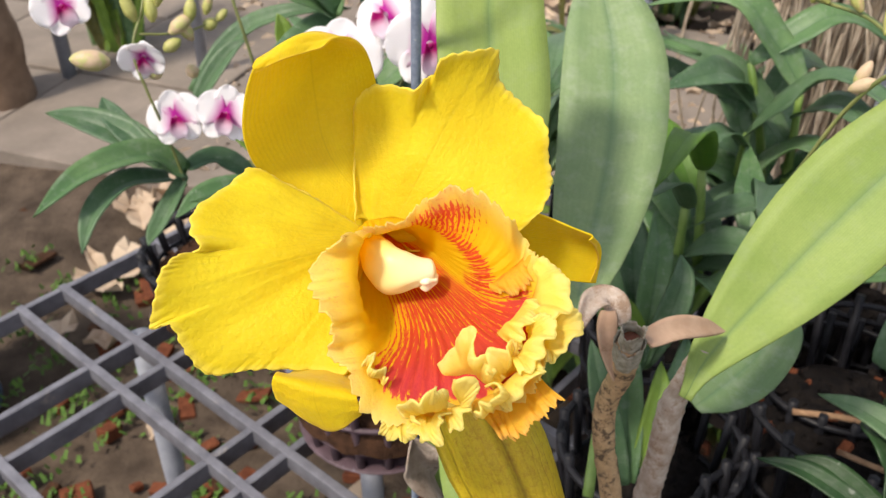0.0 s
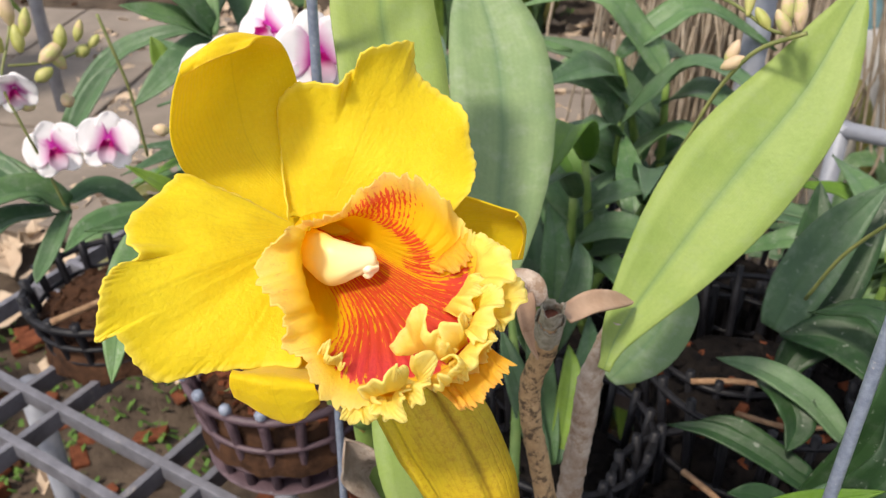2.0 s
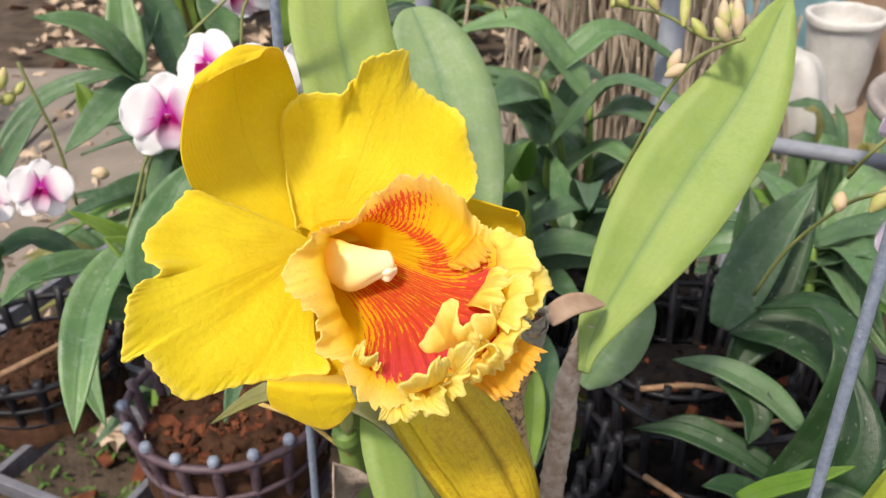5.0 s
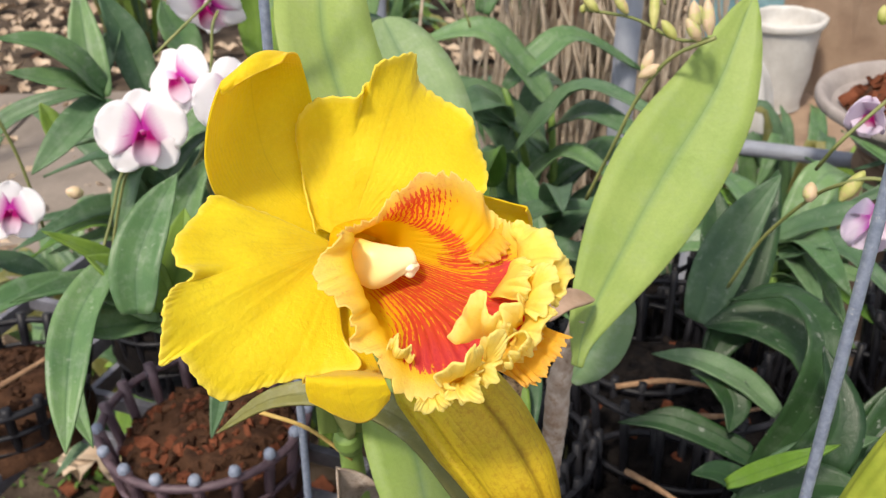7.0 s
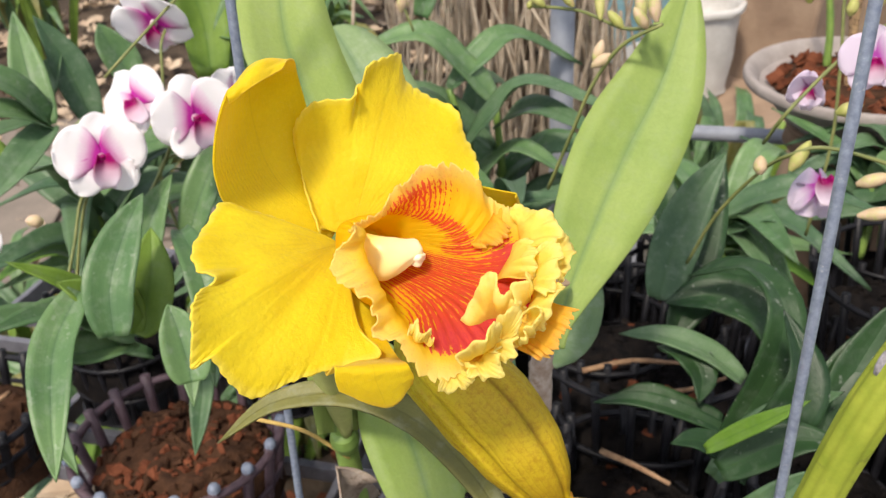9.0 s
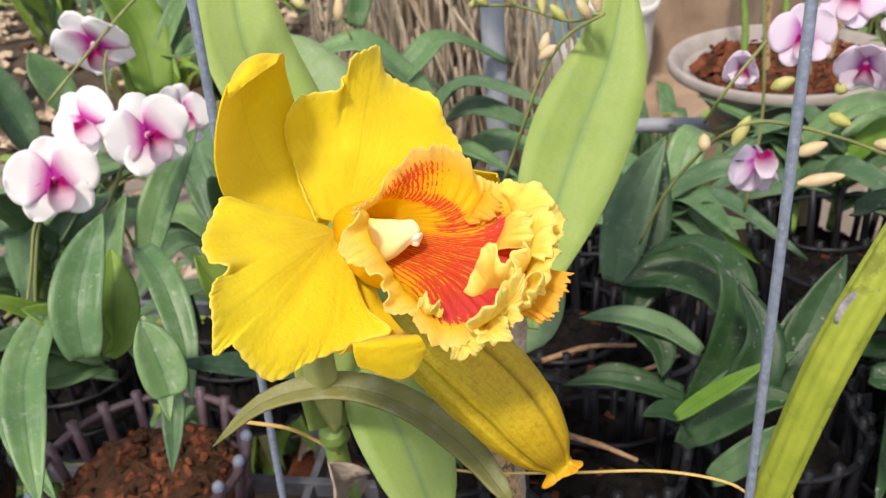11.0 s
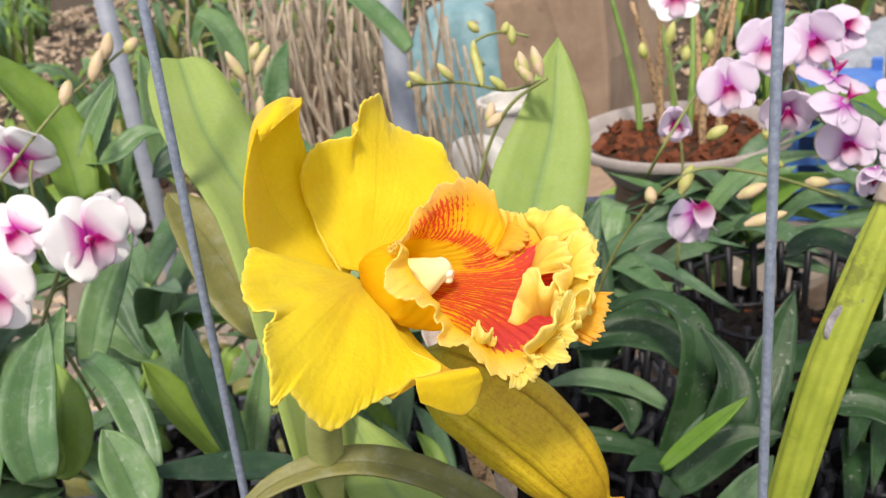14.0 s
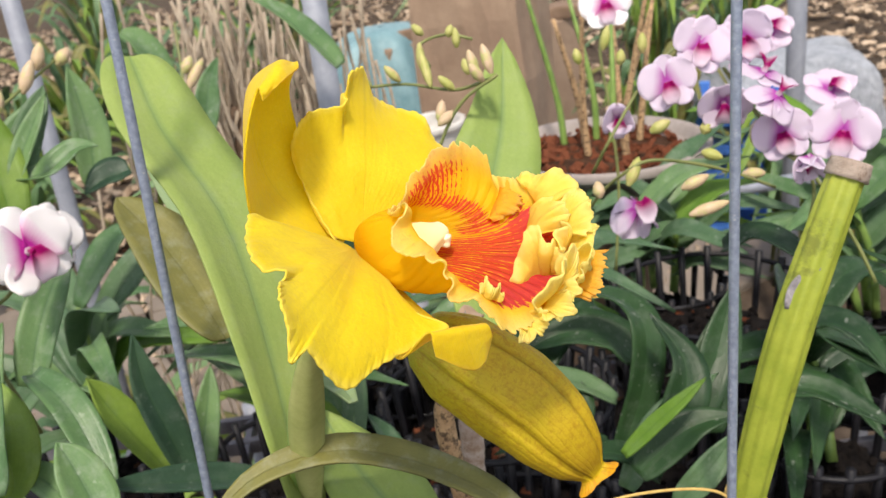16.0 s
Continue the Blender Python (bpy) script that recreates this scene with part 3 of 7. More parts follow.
def fan_petal(base, outline, material, parent, label, swell=0.003, amount=0.0008, folds=(), skew=0.0, seed=1, nu=90, nv=260):
    """A broad petal: a smooth curved blade spread from its base to an outline; folds: (v, width, from u, height)."""
    base = np.asarray(base)
    v, u = np.linspace(0, 1, nv), np.linspace(0, 1, nu)
    rim = catmull(outline, v + 0.09 * skew * np.sin(np.pi * v)) - base
    # the blade's own axes: along the midrib, across it, out of it
    pts = np.asarray(outline) - base
    n = np.linalg.svd(pts - pts.mean(0))[2][2]
    n = n if n[1] < 0 else -n
    e1 = unit(pts.mean(0) - n * (pts.mean(0) @ n))
    e2 = np.cross(n, e1)

    def terms(x, y):
        x, y = x / 0.05, y / 0.05
        return np.stack([x, y, x * x, x * y, y * y, x * x * y, x * y * y], -1)

    q = np.linalg.solve(terms(pts @ e1, pts @ e2).T @ terms(pts @ e1, pts @ e2) + 0.02 * np.eye(7), terms(pts @ e1, pts @ e2).T @ (pts @ n))
    x, y, h = rim @ e1, rim @ e2, rim @ n
    rest = h - terms(x, y) @ q
    turn = np.unwrap(np.arctan2(y, x))
    turn = np.clip((turn - turn[0]) / (turn[-1] - turn[0]), 0, 1)
    slow = np.polyval(np.polyfit(turn, rest, 4), turn)

    def field(cells, k):
        return smooth_noise((nu, 400), cells, k)[:, (turn * 399).astype(int)]

    # directions that never turn back inside the blade; the true margin only near the rim
    ang, far = np.unwrap(np.arctan2(y, x)), np.hypot(x, y)
    way = np.sign(ang[-1] - ang[0])
    even = 0.5 * (np.maximum.accumulate(way * ang) + np.minimum.accumulate((way * ang)[::-1])[::-1])
    blur = lambda a, k: np.convolve(np.pad(a, k, mode="edge"), np.hanning(2 * k + 1) / np.hanning(2 * k + 1).sum(), "valid")
    even, near = way * blur(even, 22), blur(far, 22)
    rimward = u[:, None] ** 5
    bearing = even[None] * (1 - rimward) + ang[None] * rimward
    reach = u[:, None] * (near[None] * (1 - rimward) + far[None] * rimward)
    gx, gy = reach * np.cos(bearing), reach * np.sin(bearing)
    z = terms(gx, gy) @ q + slow[None] * u[:, None] ** 2.5 + (rest - slow)[None] * u[:, None] ** 14
    across = np.sin(np.pi * v) ** 0.6
    z = z + swell * np.sin(np.pi * u**0.9)[:, None] * across[None]
    z = z + 0.0011 * field((5, 7), seed + 3) * np.sin(np.pi * u * 0.9)[:, None]
    z = z + 0.00022 * field((3, 34), seed + 9) * np.clip((u - 0.15) / 0.85, 0, 1)[:, None]
    z = z - 0.00010 * np.exp(-(((v - 0.5) / 0.008) ** 2))[None] * (np.sin(np.pi * u) ** 0.7)[:, None]
    # ruffles that die away inwards, fine crimps along the very margin
    edge = np.clip((u - 0.68) / 0.32, 0, 1)[:, None] ** 2
    z = z + amount * smooth_noise((nu, nv), (4, 20), seed) * edge
    fine = np.sin(2 * np.pi * 58 * v + 4 * np.sin(2 * np.pi * 5 * v)) * smooth_noise((2, nv), (1, 16), seed + 5)[0]
    z = z + 0.00035 * fine[None] * np.clip((u - 0.90) / 0.10, 0, 1)[:, None] ** 1.5
    for at, wide, start, height in folds:
        bend = at + 0.6 * wide * np.sin(5 * u)[:, None]
        z = z + height * np.exp(-(((v[None] - bend) / wide) ** 2)) * np.clip((u - start) / (1 - start), 0, 1)[:, None] ** 1.3
    g = base + gx[..., None] * e1 + gy[..., None] * e2 + z[..., None] * n
    rng = np.random.default_rng(seed)
    scallop = 0.0003 * np.sin(2 * np.pi * 41 * v + 5 * np.sin(11 * v)) + 0.0002 * rng.uniform(-1, 1, nv)
    g = g + unit(rim)[None] * (scallop[None] * np.clip((u - 0.9) / 0.1, 0, 1)[:, None])[..., None]
    return thicken(part("petal", grid_mesh("petal", g), material, parent, label), 0.0007)


fan_petal(np.array((0.007, 0.281, 1.251)), [
    (-0.004, 0.281, 1.255), (-0.005, 0.29, 1.267), (-0.005, 0.296, 1.277), (-0.005, 0.298, 1.287),
    (-0.003, 0.296, 1.294), (0.002, 0.294, 1.299), (0.009, 0.295, 1.299), (0.016, 0.294, 1.298),
    (0.019, 0.2965, 1.3005), (0.022, 0.296, 1.303), (0.025, 0.297, 1.308), (0.034, 0.302, 1.308),
    (0.042, 0.311, 1.305), (0.043, 0.31, 1.295), (0.05, 0.306, 1.289), (0.059, 0.299, 1.284),
    (0.06, 0.294, 1.275), (0.061, 0.288, 1.268), (0.056, 0.277, 1.262), (0.039, 0.272, 1.251),
    (0.012, 0.274, 1.249),
], M_PETAL, orchid, "broad ruffled upper petal", 0.0015, 0.0008, ((0.325, 0.030, 0.72, 0.0042), (0.375, 0.024, 0.74, -0.0026), (0.56, 0.03, 0.7, 0.0010)), 0.85, seed=5)
fan_petal(np.array((0.002, 0.279, 1.250)), [
    (-0.005, 0.282, 1.253), (-0.017, 0.282, 1.264), (-0.027, 0.281, 1.271), (-0.036, 0.279, 1.277),
    (-0.043, 0.272, 1.274), (-0.05, 0.26, 1.273), (-0.051, 0.254, 1.268), (-0.047, 0.248, 1.266),
    (-0.052, 0.243, 1.267), (-0.056, 0.238, 1.264), (-0.058, 0.234, 1.257), (-0.06, 0.232, 1.248),
    (-0.054, 0.232, 1.249), (-0.05, 0.23, 1.24), (-0.044, 0.229, 1.233), (-0.034, 0.231, 1.233),
    (-0.025, 0.233, 1.232), (-0.013, 0.233, 1.232), (-0.0015, 0.2300, 1.2350), (-0.0070, 0.2480, 1.2400),
    (-0.0040, 0.2660, 1.2440),
], M_PETAL, orchid, "broad ruffled side petal", 0.0045, 0.0008, ((0.345, 0.018, 0.66, 0.0030), (0.375, 0.012, 0.7, -0.0015), (0.6, 0.02, 0.75, 0.0014)), seed=8)
petal("lateral_sepal", [
    [(0.002, 0.276, 1.243), (0.006, 0.277, 1.241), (0.010, 0.278, 1.242)],
    [(-0.014, 0.250, 1.2330), (-0.005, 0.250, 1.2350), (0.0045, 0.250, 1.2340)],
    [(-0.0195, 0.2345, 1.2300), (-0.007, 0.2345, 1.2320), (0.005, 0.2330, 1.2295)],
    [(-0.0201, 0.2180, 1.2440), (-0.0085, 0.2170, 1.2415), (0.0030, 0.2175, 1.2375)],
    [(-0.0208, 0.2155, 1.2420), (-0.0085, 0.2138, 1.2370), (0.0042, 0.2155, 1.2340)],
    [(-0.0202, 0.2153, 1.2370), (-0.0060, 0.2138, 1.2262), (0.0040, 0.2162, 1.2305)],
], M_SEPAL, orchid, "lower sepal rolled at its tip", 0.0004, (4, 5), 11, jag=0.0)
petal("lateral_sepal", [
    [(0.014, 0.284, 1.252), (0.014, 0.285, 1.246), (0.014, 0.284, 1.240)],
    [(0.045, 0.283, 1.262), (0.047, 0.288, 1.247), (0.045, 0.288, 1.232)],
    [(0.073, 0.2831, 1.252), (0.077, 0.288, 1.243), (0.0765, 0.2878, 1.2276)],
    [(0.0745, 0.281, 1.250), (0.079, 0.286, 1.241), (0.0775, 0.285, 1.230)],
], M_SEPAL, orchid, "side sepal behind the lip", 0.0004, (4, 5), 13, jag=0.0)

# lip: a rolled funnel round the column, opening to a flared and frilled rim
RIM = [(0.0050, 0.2600, 1.2680), (0.0140, 0.2650, 1.2685), (0.0225, 0.2615, 1.2785), (0.0330, 0.2570, 1.2835),
       (0.0430, 0.2535, 1.2800), (0.0525, 0.2530, 1.2680), (0.0580, 0.2450, 1.2650), (0.0610, 0.2330, 1.2600),
       (0.0615, 0.2270, 1.2530), (0.0575, 0.2215, 1.2470), (0.0520, 0.2180, 1.2410), (0.0430, 0.2145, 1.2360),
       (0.0310, 0.2110, 1.2350), (0.0190, 0.2085, 1.2330), (0.0070, 0.2090, 1.2350), (0.0000, 0.2175, 1.2460),
       (-0.0040, 0.2225, 1.2530), (-0.0085, 0.2285, 1.2600), (-0.0096, 0.2370, 1.2670), (-0.0040, 0.2440, 1.2735),
       (0.0005, 0.2490, 1.2720)]
# where the blade ends and the flared margin begins
CREST = [(0.0060, 0.2620, 1.2640), (0.0145, 0.2655, 1.2645), (0.0245, 0.2625, 1.2700), (0.0345, 0.2585, 1.2725),
         (0.0440, 0.2530, 1.2680), (0.0485, 0.2495, 1.2595), (0.0525, 0.2430, 1.2570), (0.0555, 0.2350, 1.2540),
         (0.0560, 0.2300, 1.2490), (0.0525, 0.2265, 1.2450), (0.0470, 0.2235, 1.2410), (0.0390, 0.2205, 1.2385),
         (0.0290, 0.2180, 1.2385), (0.0190, 0.2170, 1.2390), (0.0115, 0.2185, 1.2410), (0.0070, 0.2220, 1.2450),
         (0.0045, 0.2300, 1.2500), (0.0020, 0.2365, 1.2570), (0.0010, 0.2420, 1.2640), (0.0020, 0.2470, 1.2695),
         (0.0035, 0.2540, 1.2680)]
# half way down the blade
WAIST = [(0.0040, 0.2700, 1.2635), (0.0125, 0.2705, 1.2635), (0.0225, 0.2670, 1.2625), (0.0300, 0.2615, 1.2605),
         (0.0345, 0.2570, 1.2570), (0.0365, 0.2540, 1.2530), (0.0378, 0.2512, 1.2500), (0.0382, 0.2488, 1.2480),
         (0.0372, 0.2465, 1.2465), (0.0350, 0.2445, 1.2455), (0.0318, 0.2430, 1.2448), (0.0280, 0.2420, 1.2442),
         (0.0240, 0.2412, 1.2437), (0.0195, 0.2415, 1.2432), (0.0155, 0.2425, 1.2425), (0.0112, 0.2455, 1.2400),
         (0.0055, 0.2495, 1.2395), (0.0000, 0.2540, 1.2425), (-0.0030, 0.2585, 1.2510), (-0.0020, 0.2640, 1.2600),
         (0.0005, 0.2680, 1.2630)]


def curl(g, direction, waves, amount, weight, seed, lean=0.55, closed=False):
    """Uneven ruffles that swing out of a sheet and fold over along it."""
    n = normals_of(g)
    v = np.linspace(0, 1, g.shape[1], endpoint=not closed)
    rng = np.random.default_rng(seed)
    bend = ring_curve if closed else catmull
    out = np.zeros(g.shape)
    u = np.linspace(0, 1, g.shape[0])[:, None]
    for k, a in waves:
        cells = max(4, int(k * 0.8))
        ph = 2 * np.pi * k * v + 2.6 * bend(rng.uniform(-1, 1, (cells, 1)), v)[:, 0]
        size = a * (0.75 + 0.75 * bend(rng.uniform(-1, 1, (cells + 1, 1)), v)[:, 0])
        drift = rng.uniform(0.6, 1.6) * bend(rng.uniform(-1, 1, (cells, 1)), v)[:, 0]
        ph = ph[None] + drift[None] * (u - 1) * 2.0
        out = out + n * (size * np.cos(ph))[..., None] + direction * (lean * size * np.sin(2 * ph))[..., None]
    return g + out * (amount * weight)[..., None]


def lip_grid(nu=96, nv=560):
    v, u = np.linspace(0, 1, nv, endpoint=False), np.linspace(0, 1, nu)
    rim, crest = ring_curve(RIM, v), ring_curve(CREST, v)
    axis = unit(np.mean(CREST, 0) - HEART)
    out = (crest - np.mean(CREST, 0)) - ((crest - np.mean(CREST, 0)) @ axis)[:, None] * axis
    out = unit(out)
    throat = HEART + np.array((0.001, -0.004, 0.002)) + np.interp(v, [0, 0.25, 0.35, 0.62, 0.72, 1], [0.0080, 0.0070, 0.0040, 0.0040, 0.0080, 0.0080])[:, None] * out
    mid = ring_curve(WAIST, v)
    rng = np.random.default_rng(31)
    uneven = 0.0022 * ring_curve(rng.uniform(-1, 1, (23, 1)), v)[:, 0] * np.interp(v, [0, 0.27, 0.33, 0.66, 0.72, 1], [0.15, 0.2, 1, 1, 0.35, 0.15])
    rim = rim + unit(rim - crest) * uneven[:, None]
    g = catmull(np.stack([throat, mid, crest, rim]), u)
    along = unit(np.roll(rim, -3, 0) - np.roll(rim, 3, 0))[None]
    e = np.clip((u - 0.60) / 0.40, 0, 1)[:, None]
    front = np.interp(v, [0, 0.25, 0.30, 0.38, 0.62, 0.69, 0.73, 1], [0.05, 0.12, 0.7, 1.0, 1.0, 0.8, 0.20, 0.10])[None]
    g = curl(g, along, ((5, 1.2), (9, 0.8), (17, 0.2)), 0.0014, e**1.3 * front, 4, 0.6, True)
    side = np.interp(v, [0, 0.06, 0.24, 0.30, 0.66, 0.72, 0.96, 1], [0.35, 0.7, 0.8, 0.0, 0.0, 0.9, 0.6, 0.35])[None]
    g = curl(g, along, ((9, 1.0), (22, 0.60), (47, 0.20)), 0.0026, e**1.2 * side, 9, 0.3, True)
    # soft pleats along the veins, a crease between the upper and the front lobe
    n = normals_of(g)
    pleat = 0.00022 * np.sin(2 * np.pi * 34 * v + 3 * np.sin(2 * np.pi * 5 * v))[None] * np.sin(np.pi * np.clip((u - 0.15) / 0.7, 0, 1))[:, None] ** 2
    crease = -0.0016 * np.exp(-(((v - 0.262) / 0.012) ** 2))[None] * np.clip((u - 0.42) / 0.25, 0, 1)[:, None] ** 1.5
    g = g + n * (pleat + crease)[..., None]
    # toothed margin
    edge = 0.0007 * np.sin(2 * np.pi * 31 * v + 4 * np.sin(2 * np.pi * 6 * v)) + 0.0004 * np.sin(2 * np.pi * 83 * v + 3 * np.sin(2 * np.pi * 11 * v)) + 0.00025 * np.sin(2 * np.pi * 160 * v)
    shut = np.clip(1 - u / 0.06, 0, 1)[:, None, None]
    g = g * (1 - shut) + (g[0].mean(0) - 0.003 * axis) * shut
    return g + unit(rim - crest)[None] * (edge[None] * np.clip((u - 0.90) / 0.10, 0, 1)[:, None])[..., None]


lip_mesh = grid_mesh("lip", lip_grid(), closed=True)
lip = thicken(part("lip", lip_mesh, M_LIP, orchid, "orange lip netted with crimson veins"), 0.0006)


def frill(base, top, seed, amount=0.0022, waves=((3, 1.0), (8, 0.55), (21, 0.18)), nu=26, nv=220, label="pale yellow crimped flap", lean=0.6, material=None, arch=0.0, rise=0.7):
    """A crimped flap that stands on the lip's margin."""
    v, u = np.linspace(0, 1, nv), np.linspace(0, 1, nu)[:, None, None]
    b, t = catmull(base, v), catmull(top, v)
    g = b[None] * (1 - u) + t[None] * u
    along = unit(np.gradient(t, axis=0))[None]
    g = g + normals_of(g) * (arch * np.sin(np.pi * u))
    g = curl(g, along, waves, amount, u[..., 0] ** rise * np.ones((1, nv)), seed, lean)
    edge = 0.0008 * np.sin(2 * np.pi * 6 * v + 3 * np.sin(11 * v + seed)) + 0.0004 * np.sin(2 * np.pi * 15 * v + 3 * np.sin(19 * v + seed)) + 0.00025 * np.sin(2 * np.pi * 37 * v + seed)
    g = g + unit(t - b)[None] * (edge[None] * u[..., 0] ** 4)[..., None]
    return thicken(part("frill", grid_mesh("frill", g), material or M_FRILL, lip, label), 0.0006)


def lobe(left, right, outline, seed, label="pale yellow crimped lobe", cup=0.0016, nu=18, nv=96, material=None):
    """One crinkled lobe of the lip's margin: a fan from a short foot to a toothed, wavy outline."""
    rng = np.random.default_rng(seed)
    v, u = np.linspace(0, 1, nv), np.linspace(0, 1, nu)
    foot = np.asarray(left)[None] * (1 - v[:, None]) + np.asarray(right)[None] * v[:, None]
    rim = catmull(outline, v)
    away = unit(rim - foot)
    tooth = 0.0004 * np.sin(2 * np.pi * 5 * v + rng.uniform(0, 6)) + 0.00022 * np.sin(2 * np.pi * 15 * v + 4 * np.sin(9 * v)) + 0.0001 * rng.uniform(-1, 1, nv)
    rim = rim + away * tooth[:, None]
    g = foot[None] * (1 - u[:, None, None]) + rim[None] * u[:, None, None]
    n = normals_of(g)
    facing = np.sign((n.mean((0, 1)) @ np.array((0.0, -0.9, 0.45))) or 1.0)
    n = n * facing
    waves = np.sin(2 * np.pi * 1.8 * v + rng.uniform(0, 6))[None] + 0.6 * np.sin(2 * np.pi * 4.6 * v + rng.uniform(0, 6) + 2 * np.sin(5 * v))[None] * u[:, None] ** 1.5 + 0.9 * smooth_noise((nu, nv), (3, 5), seed) + 0.55 * smooth_noise((nu, nv), (5, 13), seed + 50)
    lift = 0.0013 * waves * u[:, None] ** 1.3 + cup * np.sin(np.pi * u)[:, None] ** 1.2
    g = g + n * lift[..., None]
    # the very edge rolls back
    g = g - n * (0.0012 * np.clip((u - 0.8) / 0.2, 0, 1) ** 2)[:, None, None]
    return thicken(part("frill", grid_mesh("frill", g), material or M_FRILL, lip, label), 0.0006)


lobe((0.0366, 0.227, 1.2366), (0.0426, 0.224, 1.2346),
     [(0.0278, 0.2285, 1.2348), (0.026, 0.2265, 1.2407), (0.0302, 0.2245, 1.2481), (0.0323, 0.2225, 1.2552), (0.0358, 0.221, 1.2582), (0.0374, 0.2185, 1.2542), (0.0401, 0.217, 1.2527), (0.0442, 0.2165, 1.2448)], 2, "pale yellow crimped inner flap")
lobe((0.0416, 0.223, 1.2366), (0.049, 0.223, 1.2436),
     [(0.0396, 0.218, 1.251), (0.0418, 0.214, 1.2488), (0.0435, 0.216, 1.2546), (0.0448, 0.217, 1.2578), (0.0475, 0.218, 1.2558), (0.0487, 0.22, 1.2495)], 3)
lobe((0.0434, 0.217, 1.2413), (0.0514, 0.223, 1.2448),
     [(0.043, 0.211, 1.2423), (0.0462, 0.208, 1.2453), (0.0507, 0.209, 1.2488), (0.0535, 0.211, 1.2547), (0.0544, 0.214, 1.2551), (0.0525, 0.219, 1.2522)], 4)
lobe((0.0367, 0.214, 1.2391), (0.044, 0.217, 1.2404),
     [(0.0364, 0.206, 1.2422), (0.0403, 0.204, 1.2456), (0.043, 0.204, 1.2491), (0.0437, 0.206, 1.2538), (0.0424, 0.212, 1.2498)], 5)
lobe((0.029, 0.214, 1.2336), (0.0367, 0.214, 1.2378),
     [(0.0294, 0.204, 1.24), (0.0332, 0.203, 1.2427), (0.0357, 0.205, 1.2457), (0.0351, 0.204, 1.2513), (0.032, 0.205, 1.256), (0.0307, 0.21, 1.2475)], 6)
lobe((0.0199, 0.216, 1.2324), (0.0306, 0.214, 1.236),
     [(0.0179, 0.207, 1.2387), (0.0191, 0.203, 1.2483), (0.0228, 0.201, 1.2533), (0.0268, 0.2, 1.2532), (0.0294, 0.203, 1.2525), (0.0301, 0.208, 1.243)], 8)
lobe((0.0217, 0.213, 1.2343), (0.029, 0.213, 1.2346),
     [(0.0195, 0.206, 1.2376), (0.0224, 0.203, 1.2346), (0.0256, 0.201, 1.2378), (0.0287, 0.202, 1.2425), (0.029, 0.206, 1.2428)], 9)
lobe((0.0473, 0.223, 1.2468), (0.0537, 0.228, 1.2512),
     [(0.0482, 0.212, 1.2546), (0.0527, 0.212, 1.2568), (0.0551, 0.214, 1.2608), (0.0571, 0.217, 1.2637), (0.0552, 0.221, 1.2653), (0.053, 0.226, 1.2616)], 10)
lobe((0.0552, 0.224, 1.2505), (0.0551, 0.23, 1.2559),
     [(0.0566, 0.217, 1.2541), (0.0601, 0.217, 1.2538), (0.063, 0.219, 1.2576), (0.0653, 0.223, 1.2604), (0.0635, 0.227, 1.2637), (0.06, 0.233, 1.2588), (0.0569, 0.233, 1.2567)], 11)
lobe((0.052, 0.233, 1.2555), (0.0553, 0.242, 1.2632),
     [(0.0553, 0.222, 1.2645), (0.06, 0.224, 1.266), (0.0623, 0.228, 1.2679), (0.0615, 0.233, 1.27), (0.0596, 0.238, 1.2679), (0.0578, 0.243, 1.2682), (0.0545, 0.247, 1.2667)], 13)
lobe((0.0127, 0.214, 1.233), (0.02, 0.214, 1.2333),
     [(0.0102, 0.21, 1.234), (0.0132, 0.2075, 1.2313), (0.0173, 0.2065, 1.2302), (0.0206, 0.206, 1.2347), (0.0216, 0.208, 1.2387)], 14)
lobe((0.0433, 0.235, 1.2471), (0.0514, 0.238, 1.2546),
     [(0.0468, 0.22, 1.2553), (0.0497, 0.219, 1.2608), (0.0517, 0.223, 1.2625), (0.0547, 0.229, 1.2619), (0.0543, 0.236, 1.2605)], 16)
frill([(0.0360, 0.2190, 1.2340), (0.0470, 0.2195, 1.2365), (0.0550, 0.2225, 1.2425)],
      [(0.0440, 0.2085, 1.2310), (0.0490, 0.2078, 1.2320), (0.0550, 0.2090, 1.2370), (0.0610, 0.2125, 1.2430)], 15, 0.0009, ((2, 1.0), (5, 0.5), (11, 0.12)), label="golden flared under-margin", material=M_FLAP, arch=0.0012)
lobe((0.0060, 0.2235, 1.2450), (0.0115, 0.2195, 1.2420),
     [(0.0052, 0.2200, 1.2478), (0.0072, 0.2168, 1.2490), (0.0098, 0.2156, 1.2476), (0.0122, 0.2168, 1.2448)], 24, "small curled knob", 0.0014)
frill([(0.0415, 0.2500, 1.2535), (0.0450, 0.2500, 1.2575), (0.0490, 0.2505, 1.2610), (0.0525, 0.2520, 1.2650)],
      [(0.0430, 0.2465, 1.2540), (0.0475, 0.2430, 1.2560), (0.0520, 0.2430, 1.2590), (0.0545, 0.2480, 1.2640)], 18, 0.0007, ((2, 1.0), (5, 0.6)), 16, 90, "stippled ear folded over the crease", material=M_FLAP, arch=0.0016)

